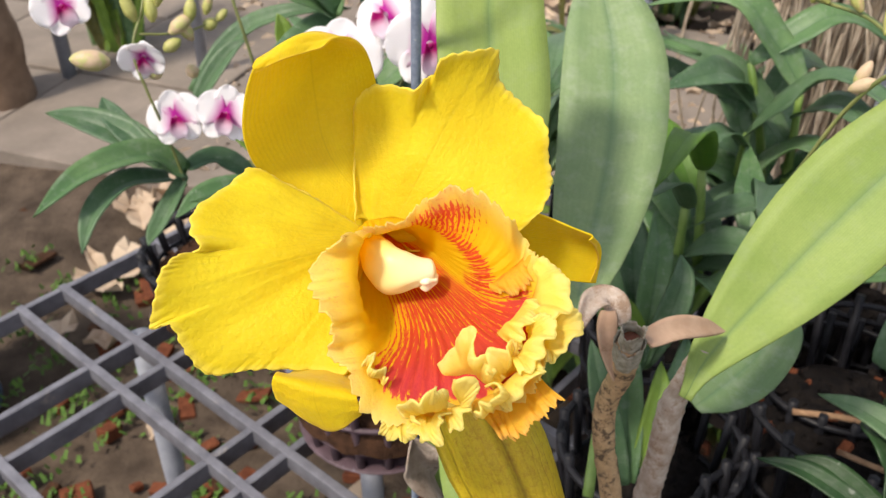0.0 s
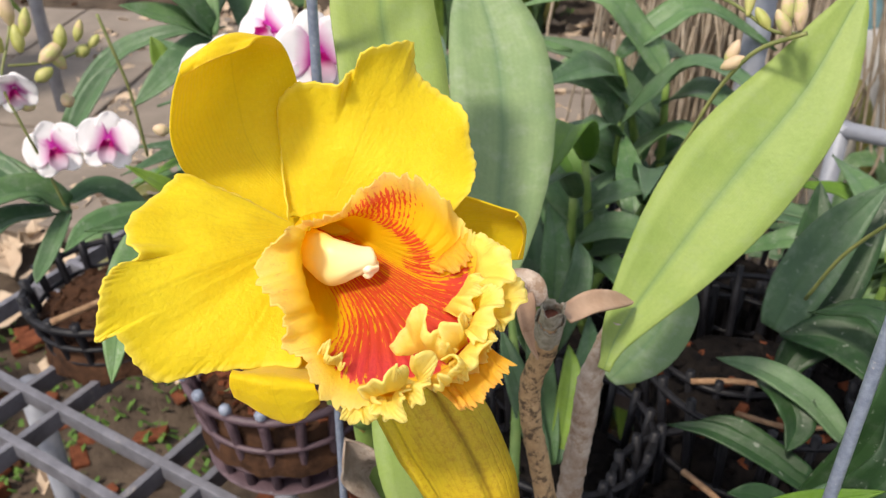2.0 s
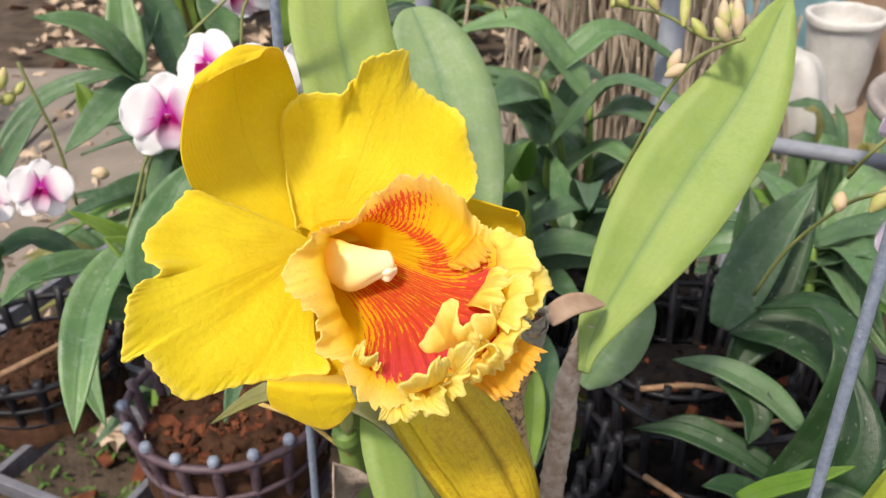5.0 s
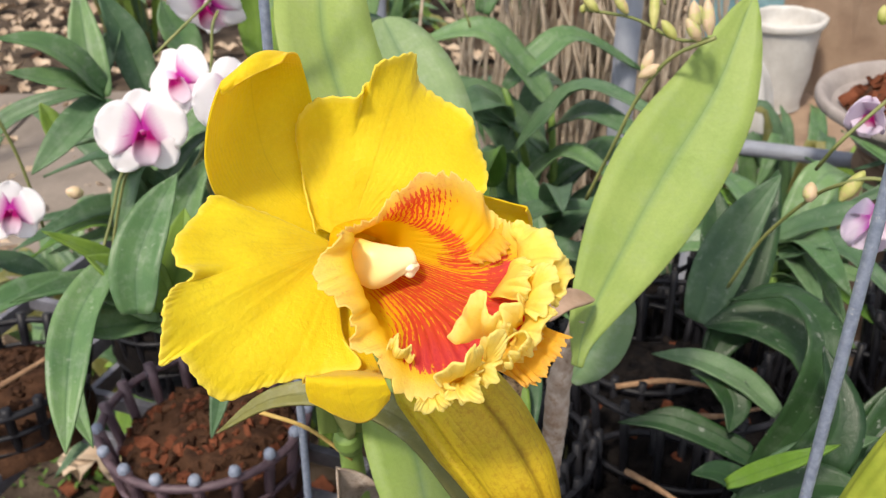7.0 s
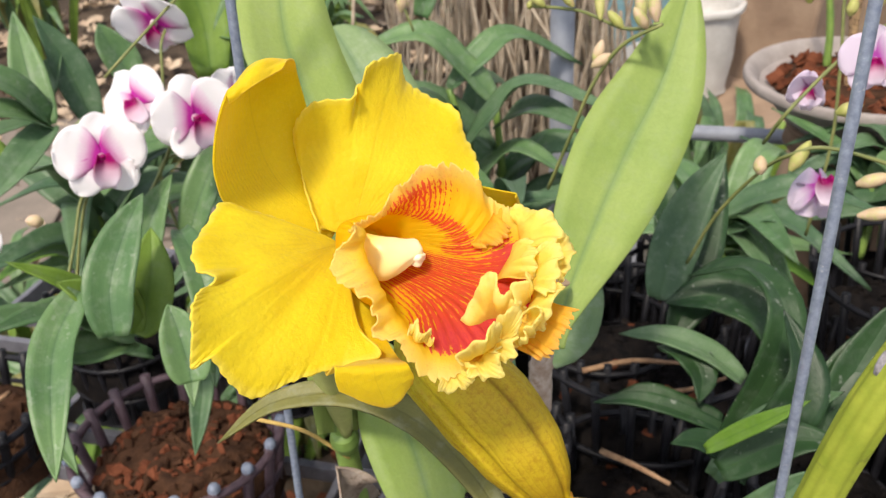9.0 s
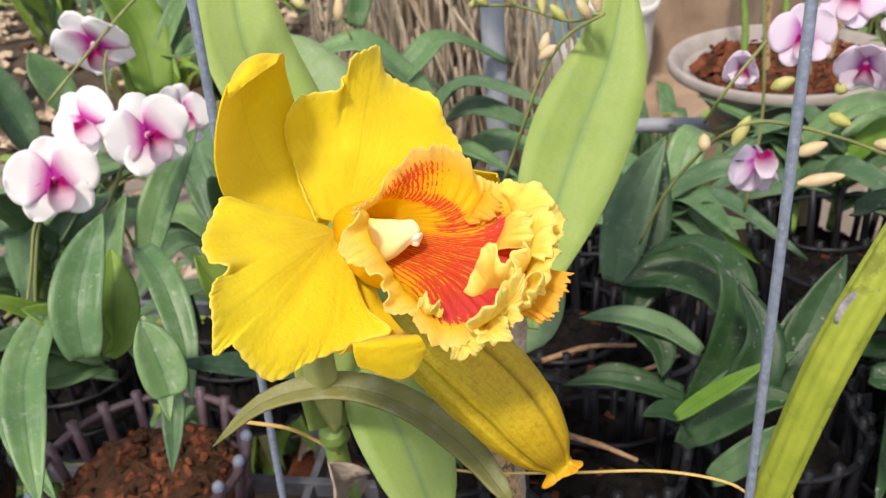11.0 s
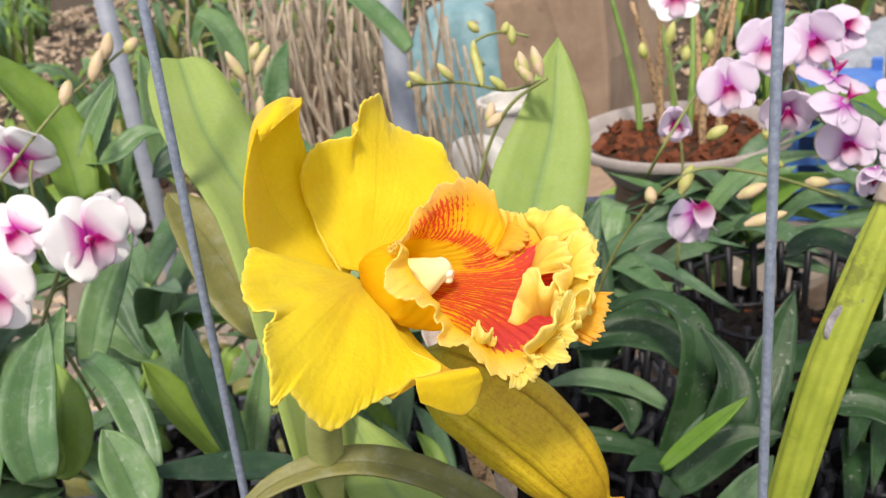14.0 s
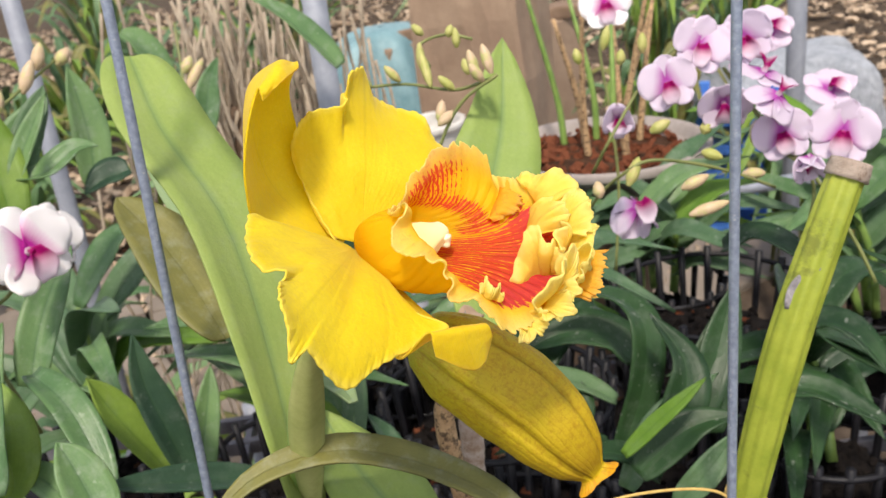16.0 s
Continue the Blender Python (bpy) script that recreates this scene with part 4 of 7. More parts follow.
# column
def column_mesh():
    s = np.linspace(0, 1, 36)
    line = catmull([(0.0030, 0.2680, 1.2540), (0.0060, 0.2610, 1.2550), (0.0105, 0.2555, 1.2550), (0.0175, 0.2540, 1.2550), (0.0242, 0.2550, 1.2550)], s)
    r = np.interp(s, [0, 0.25, 0.5, 0.66, 0.76, 0.86, 0.95, 0.985, 1.0], [0.0050, 0.0063, 0.0063, 0.0056, 0.0047, 0.0040, 0.0035, 0.0027, 0.0008])
    t, n, b = frames_along(line)
    a = np.linspace(0, 2 * np.pi, 40, endpoint=False)
    ray = np.cos(a)[None, :, None] * n[:, None] + np.sin(a)[None, :, None] * b[:, None]
    below = np.clip(ray @ np.array((0.25, -0.35, -0.90)), 0, 1)
    rr = r[:, None] * (1 + 0.08 * np.cos(2 * a + 0.6)[None] + 0.05 * np.sin(3 * a + 4 * s[:, None]) + 0.40 * below**2 * np.exp(-(((s[:, None] - 0.50) / 0.15) ** 2)) + 0.10 * below * np.sin(9 * a[None] + 17 * s[:, None]) * np.exp(-(((s[:, None] - 0.74) / 0.12) ** 2)))
    return grid_mesh("column", line[:, None] + rr[..., None] * (np.cos(a)[None, :, None] * n[:, None] + np.sin(a)[None, :, None] * b[:, None]), closed=True)


def cap_mesh():
    """The blunt, lobed anther cap."""
    th, ph = np.linspace(0.02, np.pi - 0.02, 18), np.linspace(0, 2 * np.pi, 28, endpoint=False)
    r = 0.0036 * (1 + 0.18 * np.cos(2 * ph)[None] * np.sin(th)[:, None] + 0.20 * np.sin(5 * ph + 1)[None] * np.sin(th)[:, None] ** 2 + 0.10 * np.sin(5 * th)[:, None])
    g = np.stack([r * np.cos(th)[:, None] * 0.95, r * np.sin(th)[:, None] * np.cos(ph)[None], r * np.sin(th)[:, None] * np.sin(ph)[None] * 0.82], -1)
    return grid_mesh("anther_cap", g + np.array((0.0212, 0.2535, 1.2530)), closed=True)


column = part("column", column_mesh(), M_COLUMN, orchid, "creamy waxy column")
part("anther_cap", cap_mesh(), M_CAP, column, "white lobed anther cap")

# hanging bud under the bloom
def bud_mesh():
    s = np.linspace(0, 1, 60)
    line = catmull([(0.024, 0.282, 1.2070), (0.034, 0.2680, 1.1950), (0.049, 0.2480, 1.1730), (0.060, 0.2330, 1.1500), (0.0655, 0.2260, 1.1380)], s)
    r = np.interp(s, [0, 0.08, 0.25, 0.45, 0.62, 0.76, 0.87, 0.94, 0.97, 1], [0.004, 0.0120, 0.0190, 0.0206, 0.0182, 0.0132, 0.0082, 0.0058, 0.0066, 0.0090])
    t, n, b = frames_along(line)
    a = np.linspace(0, 2 * np.pi, 60, endpoint=False)
    seam = sum(np.exp(-((np.angle(np.exp(1j * (a - c)))) / 0.065) ** 2) for c in (0.3, 1.557, 2.813, 4.07, 5.327))
    rr = r[:, None] * (1 - 0.19 * seam[None] * np.clip(4 * s * (1.15 - s), 0, 1)[:, None] + 0.05 * np.cos(3 * a)[None] + 0.25 * np.clip((s[:, None] - 0.93) / 0.07, 0, 1) * np.sin(3 * a + 1)[None])
    g = line[:, None] + rr[..., None] * (np.cos(a)[None, :, None] * n[:, None] + 0.92 * np.sin(a)[None, :, None] * b[:, None])
    return grid_mesh("bud", g, closed=True)


part("bud", bud_mesh(), bud_material(), orchid, "plump ochre bud hanging below the bloom")
part("bud_stalk", tube_mesh("bud_stalk", [(0.010, 0.300, 1.228), (0.016, 0.296, 1.218), (0.026, 0.281, 1.206)], [0.0042, 0.0040, 0.0046]), M_STEM, orchid)
part("stem", tube_mesh("stem", [(0.010, 0.288, 1.243), (0.004, 0.310, 1.215), (0.008, 0.352, 1.150), (0.0154, 0.376, 1.076), (0.022, 0.380, 0.98), (0.03, 0.385, 0.90)], [0.0045, 0.0042, 0.0050, 0.0062, 0.0075, 0.0080], 12), M_STEM, orchid)


# ---- leaves ----
def leaf(name, spine, width, material, parent, label="", **how):
    g = leaf_grid(spine, width, **how)
    return thicken(part(name, grid_mesh(name, g), material, parent, label), 0.0012)


cattleya = thing("orchid_plant", "orchid plant with broad pale green leaves and dry canes", "orchid plant", (0.11, 0.38, 0.86))
leaf('leaf', [(0.0086, 0.3653, 1.0892), (0.0290, 0.4073, 1.1555), (0.0426, 0.4500, 1.2153), (0.0409, 0.4957, 1.2602), (0.0518, 0.5387, 1.2969)], 0.0609, M_BROAD, cattleya, 'broad light green leaf', seed=0, fold=0.22, blunt=0.68, base=0.45, peak=0.5, up=(0.625, -0.5, 0.85), twist=0.5)
leaf('leaf', [(0.0935, 0.434, 1.0817), (0.1104, 0.5059, 1.0969), (0.1279, 0.5817, 1.1303), (0.1327, 0.644, 1.1704), (0.1237, 0.6912, 1.2082)], 0.076, M_GREY_LEAF, cattleya, 'broad grey-green leaf', seed=1, fold=0.15, blunt=0.5, base=0.08, peak=0.62, neck=1.3)
leaf('leaf', [(0.1442, 0.3642, 1.0989), (0.1586, 0.384, 1.1104), (0.1933, 0.4149, 1.1311), (0.2398, 0.4473, 1.1661), (0.2823, 0.4692, 1.2049), (0.3211, 0.4977, 1.2584)], 0.067, M_BROAD, cattleya, 'broad light green leaf', seed=2, fold=0.22, base=0.10, tip=2.0, blunt=0.1, neck=2.3, peak=0.60)
leaf('leaf', [(0.1692, 0.4192, 1.0399), (0.2055, 0.4568, 1.0338), (0.2300, 0.4833, 1.0400), (0.2450, 0.5030, 1.0480)], 0.042, M_GREY_LEAF, cattleya, 'shaded green leaf', seed=3, fold=0.15, blunt=0.5, base=0.25)
leaf('leaf', [(0.0437, 0.4812, 1.134), (0.0474, 0.5148, 1.1574), (0.0454, 0.543, 1.1822), (0.0365, 0.5726, 1.2099)], 0.05, M_OLD_LEAF, cattleya, 'small olive-brown leaf', seed=4, fold=0.3, blunt=0.3)
leaf('leaf', [(0.0529, 0.2502, 1.1077), (0.0496, 0.2781, 1.1169), (0.0381, 0.3182, 1.1228), (0.0128, 0.3413, 1.131), (-0.0217, 0.3548, 1.1284), (-0.0516, 0.3589, 1.1111)], 0.017, M_OLD_LEAF, cattleya, 'arching olive-brown leaf', seed=5, fold=0.3)
leaf('leaf', [(0.0436, 0.3124, 1.0458), (0.0451, 0.342, 1.0747), (0.0452, 0.3728, 1.0934), (0.0532, 0.408, 1.1085)], 0.05, M_BROAD, cattleya, 'light green leaf', seed=6, fold=0.15)
left_plant = thing("orchid_plant", "dark green potted orchid plant with strap leaves", "orchid plant", (-0.27, 0.86, 0.78), "potted orchids")
leaf('leaf', [(-0.2419, 0.7701, 0.9897), (-0.269, 0.7511, 1.0181), (-0.3069, 0.7003, 1.0253), (-0.3356, 0.6504, 1.0124)], 0.030, M_DUSTY_LEAF, left_plant, '', seed=0, tip=1.9, base=0.55, fold=0.5)
leaf('leaf', [(-0.2568, 0.763, 0.9873), (-0.2841, 0.7237, 1.0035), (-0.3005, 0.6845, 0.9944), (-0.3044, 0.6544, 0.9727)], 0.024, M_MID_LEAF, left_plant, '', seed=1, tip=1.9, base=0.55, fold=0.5)
leaf('leaf', [(-0.2632, 0.7848, 0.9872), (-0.3044, 0.8032, 1.0077), (-0.3502, 0.8129, 1.0204), (-0.3867, 0.8111, 1.0298)], 0.033, M_MID_LEAF, left_plant, '', seed=2, tip=1.9, base=0.55, fold=0.5)
leaf('leaf', [(-0.2682, 0.7846, 0.9904), (-0.3043, 0.8045, 1.0101), (-0.3283, 0.8252, 1.0241), (-0.3389, 0.8377, 1.0352)], 0.024, M_MID_LEAF, left_plant, '', seed=3, tip=1.9, base=0.55, fold=0.5)
leaf('leaf', [(-0.2444, 0.7667, 0.9854), (-0.2502, 0.7329, 0.9743), (-0.2584, 0.7085, 0.9616), (-0.2608, 0.6916, 0.9573)], 0.018, M_MID_LEAF, left_plant, '', seed=4, tip=1.9, base=0.55, fold=0.5)
leaf('leaf', [(-0.1472, 0.7618, 0.9769), (-0.1819, 0.7378, 0.9912), (-0.2122, 0.7183, 0.9938), (-0.2315, 0.6943, 0.9856)], 0.026, M_DUSTY_LEAF, left_plant, '', seed=5, tip=1.9, base=0.55, fold=0.5)
leaf('leaf', [(-0.2692, 0.9072, 1.0085), (-0.2252, 0.941, 1.0579), (-0.1686, 0.9424, 1.0853), (-0.0999, 0.9545, 1.088)], 0.024, M_MID_LEAF, left_plant, '', seed=6, tip=1.9, base=0.55, fold=0.5)
leaf('leaf', [(-0.2419, 0.7715, 0.9921), (-0.2223, 0.8006, 0.9888), (-0.196, 0.8017, 0.976), (-0.1744, 0.795, 0.9542)], 0.022, M_MID_LEAF, left_plant, '', seed=7, tip=1.9, base=0.55, fold=0.5)
leaf('leaf', [(-0.2607, 0.8909, 1.0065), (-0.2432, 0.9081, 1.0315), (-0.2256, 0.922, 1.0514), (-0.211, 0.93, 1.061)], 0.022, M_MID_LEAF, left_plant, '', seed=8, tip=1.9, base=0.55, fold=0.5)
leaf('leaf', [(-0.1115, 0.9038, 1.0964), (-0.116, 0.9242, 1.1277), (-0.1168, 0.9428, 1.1562), (-0.1159, 0.9627, 1.1953)], 0.034, M_DUSTY_LEAF, left_plant, '', seed=9, tip=1.9, base=0.5, fold=0.45)
leaf('leaf', [(-0.0707, 0.9522, 1.0768), (-0.0774, 0.9649, 1.1163), (-0.0854, 0.9734, 1.1473), (-0.1001, 0.9818, 1.1839)], 0.038, M_MID_LEAF, left_plant, '', seed=10, tip=1.9, base=0.5, fold=0.45)
leaf('leaf', [(-0.108, 0.9057, 1.1011), (-0.1285, 0.8949, 1.1384), (-0.1531, 0.8879, 1.1596), (-0.187, 0.8761, 1.173)], 0.030, M_DUSTY_LEAF, left_plant, '', seed=11, tip=1.9, base=0.5, fold=0.45)
leaf('leaf', [(-0.109, 0.9039, 1.096), (-0.1324, 0.8883, 1.1188), (-0.1591, 0.8785, 1.131), (-0.184, 0.8682, 1.1439)], 0.025, M_DUSTY_LEAF, left_plant, '', seed=12, tip=1.9, base=0.5, fold=0.45)
leaf('leaf', [(-0.1206, 0.9554, 1.0945), (-0.1084, 0.9627, 1.1146), (-0.0971, 0.9679, 1.1296), (-0.0832, 0.9727, 1.1443)], 0.032, M_MID_LEAF, left_plant, '', seed=13, tip=1.9, base=0.5, fold=0.45)
leaf('leaf', [(-0.0173, 1.0568, 1.0742), (-0.0255, 1.0647, 1.0995), (-0.0341, 1.071, 1.1216), (-0.0395, 1.0766, 1.1433)], 0.042, M_DUSTY_LEAF, left_plant, '', seed=14, tip=1.9, base=0.5, fold=0.45)
leaf('leaf', [(-0.1553, 0.8856, 1.0595), (-0.1583, 0.8913, 1.0754), (-0.1622, 0.8957, 1.0888), (-0.1672, 0.8995, 1.1013)], 0.02, M_LIME_LEAF, left_plant, '', seed=15, tip=1.9, base=0.5, fold=0.45)
leaf('leaf', [(-0.109, 0.9039, 1.096), (-0.1284, 0.878, 1.0879), (-0.1529, 0.8485, 1.0746), (-0.1796, 0.8274, 1.0594)], 0.034, M_MID_LEAF, left_plant, '', seed=16, tip=1.9, base=0.5, fold=0.45)
back_plant = thing("orchid_plant", "green potted orchid plant with dusty strap leaves", "orchid plant", (-0.07, 0.79, 0.78), "potted orchids")
leaf('leaf', [(-0.0745, 0.6548, 0.9984), (-0.1043, 0.6413, 1.0363), (-0.1363, 0.6162, 1.0583), (-0.1729, 0.5838, 1.0727)], 0.024, M_DUSTY_LEAF, back_plant, '', seed=0, tip=1.9, base=0.55, fold=0.5)
leaf('leaf', [(-0.0808, 0.6647, 0.9957), (-0.0686, 0.669, 1.0419), (-0.0459, 0.6791, 1.0832), (-0.0228, 0.6825, 1.1165)], 0.036, M_DUSTY_LEAF, back_plant, '', seed=1, tip=1.9, base=0.55, fold=0.5)
leaf('leaf', [(-0.0957, 0.6469, 1.006), (-0.1367, 0.6082, 1.0257), (-0.1469, 0.5611, 1.012), (-0.1371, 0.5258, 0.9805)], 0.024, M_DUSTY_LEAF, back_plant, '', seed=2, tip=1.9, base=0.55, fold=0.5)
leaf('leaf', [(-0.0724, 0.6437, 0.9813), (-0.1021, 0.6271, 1.0128), (-0.12, 0.6118, 1.0284), (-0.1364, 0.6026, 1.0356)], 0.016, M_DUSTY_LEAF, back_plant, '', seed=3, tip=1.9, base=0.55, fold=0.5)
leaf('leaf', [(-0.0754, 0.6557, 0.9998), (-0.0964, 0.6602, 1.0279), (-0.1225, 0.6543, 1.0621), (-0.1536, 0.6529, 1.0885)], 0.019, M_LIME_LEAF, back_plant, '', seed=4, tip=1.9, base=0.55, fold=0.5)
leaf('leaf', [(-0.0478, 0.648, 0.9878), (-0.0408, 0.6034, 0.9762), (-0.0492, 0.5778, 0.9586), (-0.0601, 0.5526, 0.9434)], 0.018, M_MID_LEAF, back_plant, '', seed=5, tip=1.9, base=0.55, fold=0.5)
leaf('leaf', [(-0.0301, 0.6209, 1.0974), (-0.0259, 0.5807, 1.0865), (-0.0273, 0.5463, 1.0577), (-0.0364, 0.5185, 1.0243)], 0.024, M_DUSTY_LEAF, back_plant, '', seed=6, tip=1.9, base=0.55, fold=0.5)
leaf('leaf', [(-0.0617, 0.5942, 1.0442), (-0.0525, 0.5811, 1.043), (-0.0489, 0.549, 1.0309), (-0.0533, 0.5229, 1.0112)], 0.022, M_DUSTY_LEAF, back_plant, '', seed=7, tip=1.9, base=0.55, fold=0.5)
leaf('leaf', [(-0.1061, 0.5764, 1.0918), (-0.1278, 0.543, 1.0751), (-0.1377, 0.5034, 1.0522), (-0.1431, 0.4705, 1.0258)], 0.028, M_DUSTY_LEAF, back_plant, '', seed=8, tip=1.9, base=0.55, fold=0.5)
leaf('leaf', [(-0.0203, 0.6747, 1.0643), (-0.0013, 0.6858, 1.0966), (0.0254, 0.7023, 1.1251), (0.0482, 0.7139, 1.1432)], 0.029, M_DUSTY_LEAF, back_plant, '', seed=9, tip=1.9, base=0.55, fold=0.5)
leaf('leaf', [(0.0535, 0.6149, 0.9704), (0.0474, 0.6197, 1.0131), (0.0438, 0.6302, 1.0507), (0.0468, 0.6368, 1.0901)], 0.029, M_DARK_LEAF, back_plant, '', seed=10, tip=1.9, base=0.55, fold=0.5)
leaf('leaf', [(0.0857, 0.67, 0.9207), (0.0943, 0.673, 0.9492), (0.1094, 0.6765, 0.9853), (0.1231, 0.6854, 1.0117)], 0.024, M_DUSTY_LEAF, back_plant, '', seed=11, tip=1.9, base=0.55, fold=0.5)
leaf('leaf', [(0.0628, 0.5184, 1.006), (0.0273, 0.5195, 1.0244), (-0.0066, 0.5174, 1.0424), (-0.044, 0.5153, 1.0626)], 0.022, M_DARK_LEAF, back_plant, '', seed=12, tip=1.9, base=0.55, fold=0.5)
leaf('leaf', [(0.0447, 0.6281, 0.971), (0.0282, 0.6346, 1.0117), (0.017, 0.6444, 1.044), (0.0101, 0.6465, 1.0666)], 0.029, M_LIME_LEAF, back_plant, '', seed=13, tip=1.9, base=0.55, fold=0.5)
leaf('leaf', [(0.0387, 0.808, 1.1474), (0.0413, 0.8337, 1.2048), (0.0166, 0.8481, 1.2561), (-0.0284, 0.8502, 1.305)], 0.046, M_LIME_LEAF, back_plant, '', seed=14, tip=1.9, base=0.55, fold=0.5)
leaf('leaf', [(0.057, 0.8235, 1.1765), (0.0756, 0.8364, 1.2013), (0.0919, 0.8383, 1.2264), (0.1036, 0.8394, 1.247)], 0.027, M_MID_LEAF, back_plant, '', seed=15, tip=1.9, base=0.55, fold=0.5)
leaf('leaf', [(0.0531, 0.8204, 1.1793), (0.0671, 0.8221, 1.201), (0.0831, 0.8224, 1.2224), (0.0977, 0.8221, 1.2432)], 0.018, M_DUSTY_LEAF, back_plant, '', seed=16, tip=1.9, base=0.55, fold=0.5)
leaf('leaf', [(-0.0916, 0.549, 1.0673), (-0.0864, 0.5642, 1.0949), (-0.0702, 0.5857, 1.1192), (-0.0501, 0.6036, 1.1411)], 0.034, M_DUSTY_LEAF, back_plant, '', seed=17, tip=1.9, base=0.55, fold=0.5)
leaf('leaf', [(-0.052, 0.4885, 1.0568), (-0.0512, 0.4964, 1.0686), (-0.0522, 0.5086, 1.0875), (-0.0544, 0.5169, 1.1008)], 0.029, M_DUSTY_LEAF, back_plant, '', seed=18, tip=1.9, base=0.55, fold=0.5)
leaf('leaf', [(0.0554, 0.8298, 1.1769), (0.0737, 0.8049, 1.1813), (0.1013, 0.8002, 1.1952), (0.1195, 0.794, 1.1938)], 0.022, M_DUSTY_LEAF, back_plant, '', seed=19, tip=1.9, base=0.55, fold=0.5)
leaf('leaf', [(0.0645, 0.8761, 1.1609), (0.0762, 0.8792, 1.1891), (0.0924, 0.8786, 1.2112), (0.1103, 0.8758, 1.2289)], 0.033, M_DUSTY_LEAF, back_plant, '', seed=20, tip=1.9, base=0.55, fold=0.5)
leaf('leaf', [(0.1462, 0.8963, 1.1325), (0.1551, 0.9035, 1.1754), (0.157, 0.9104, 1.2138), (0.1562, 0.916, 1.2478)], 0.036, M_DUSTY_LEAF, back_plant, '', seed=21, tip=1.9, base=0.55, fold=0.5)
leaf('leaf', [(0.3408, 1.0975, 1.1614), (0.3339, 1.1083, 1.2051), (0.3223, 1.1174, 1.2316), (0.3072, 1.1257, 1.2445)], 0.044, M_DUSTY_LEAF, back_plant, '', seed=22, blunt=0.4, fold=0.42)
leaf('leaf', [(0.3145, 0.9862, 1.1156), (0.3284, 0.9881, 1.1529), (0.3398, 0.9885, 1.1838), (0.3561, 0.9849, 1.2137)], 0.029, M_DUSTY_LEAF, back_plant, '', seed=23, tip=1.9, base=0.55, fold=0.5)
leaf('leaf', [(0.4689, 0.9063, 1.1811), (0.4536, 0.9231, 1.2103), (0.4284, 0.9459, 1.2472), (0.3961, 0.9699, 1.278)], 0.039, M_DUSTY_LEAF, back_plant, '', seed=24, tip=1.9, base=0.55, fold=0.5)
leaf('leaf', [(0.1609, 0.8408, 1.1536), (0.1482, 0.8453, 1.1511), (0.1354, 0.8496, 1.1488), (0.1181, 0.8535, 1.1396)], 0.034, M_DARK_LEAF, back_plant, '', seed=25, tip=1.9, base=0.55, fold=0.5)
leaf('leaf', [(0.1036, 0.8655, 1.1669), (0.092, 0.8694, 1.1671), (0.0799, 0.8744, 1.1726), (0.0661, 0.8768, 1.1657)], 0.026, M_DUSTY_LEAF, back_plant, '', seed=26, tip=1.9, base=0.55, fold=0.5)
leaf('leaf', [(-0.0797, 0.5792, 1.0461), (-0.089, 0.5802, 1.0668), (-0.1023, 0.5792, 1.085), (-0.1186, 0.5771, 1.1025)], 0.03, M_LIME_LEAF, back_plant, '', seed=27, tip=1.9, base=0.5, fold=0.45)
leaf('leaf', [(-0.0797, 0.5792, 1.0461), (-0.0808, 0.5891, 1.0627), (-0.0854, 0.5962, 1.0752), (-0.0929, 0.6018, 1.0851)], 0.026, M_LIME_LEAF, back_plant, '', seed=28, tip=1.9, base=0.5, fold=0.45)
leaf('leaf', [(-0.0797, 0.5792, 1.0461), (-0.0947, 0.5774, 1.0617), (-0.1102, 0.5731, 1.0739), (-0.1292, 0.5667, 1.0835)], 0.030, M_DUSTY_LEAF, back_plant, '', seed=29, tip=1.9, base=0.5, fold=0.45)
leaf('leaf', [(-0.0816, 0.5764, 1.0414), (-0.1041, 0.5605, 1.0528), (-0.1212, 0.5528, 1.0594), (-0.1363, 0.5464, 1.069)], 0.025, M_DUSTY_LEAF, back_plant, '', seed=30, tip=1.9, base=0.5, fold=0.45)
leaf('leaf', [(-0.0793, 0.5877, 1.0409), (-0.0683, 0.5947, 1.0538), (-0.0575, 0.6066, 1.0766), (-0.0498, 0.6294, 1.101)], 0.04, M_LIME_LEAF, back_plant, '', seed=31, tip=1.9, base=0.5, fold=0.45)
leaf('leaf', [(0.1588, 0.5560, 0.9414), (0.1464, 0.5834, 0.9755), (0.1403, 0.6119, 0.9989), (0.1401, 0.6485, 1.0063)], 0.026, M_DUSTY_LEAF, back_plant, '', seed=40, tip=1.9, base=0.5, fold=0.45)
leaf('leaf', [(0.1628, 0.5590, 0.9414), (0.1639, 0.5984, 0.9817), (0.1650, 0.6385, 1.0112), (0.1660, 0.6866, 1.0247)], 0.030, M_MID_LEAF, back_plant, '', seed=41, tip=1.9, base=0.5, fold=0.45)
leaf('leaf', [(0.1668, 0.5620, 0.9414), (0.1764, 0.5892, 0.9832), (0.1818, 0.6174, 1.0140), (0.1833, 0.6537, 1.0289)], 0.026, M_DUSTY_LEAF, back_plant, '', seed=42, tip=1.9, base=0.5, fold=0.45)
leaf('leaf', [(0.1708, 0.5650, 0.9414), (0.1880, 0.5763, 0.9793), (0.1969, 0.5892, 1.0065), (0.1978, 0.6100, 1.0177)], 0.022, M_MID_LEAF, back_plant, '', seed=43, tip=1.9, base=0.5, fold=0.45)
leaf('leaf', [(0.1748, 0.5680, 0.9414), (0.1598, 0.5661, 0.9749), (0.1491, 0.5662, 0.9977), (0.1424, 0.5743, 1.0045)], 0.020, M_LIME_LEAF, back_plant, '', seed=44, tip=1.9, base=0.5, fold=0.45)
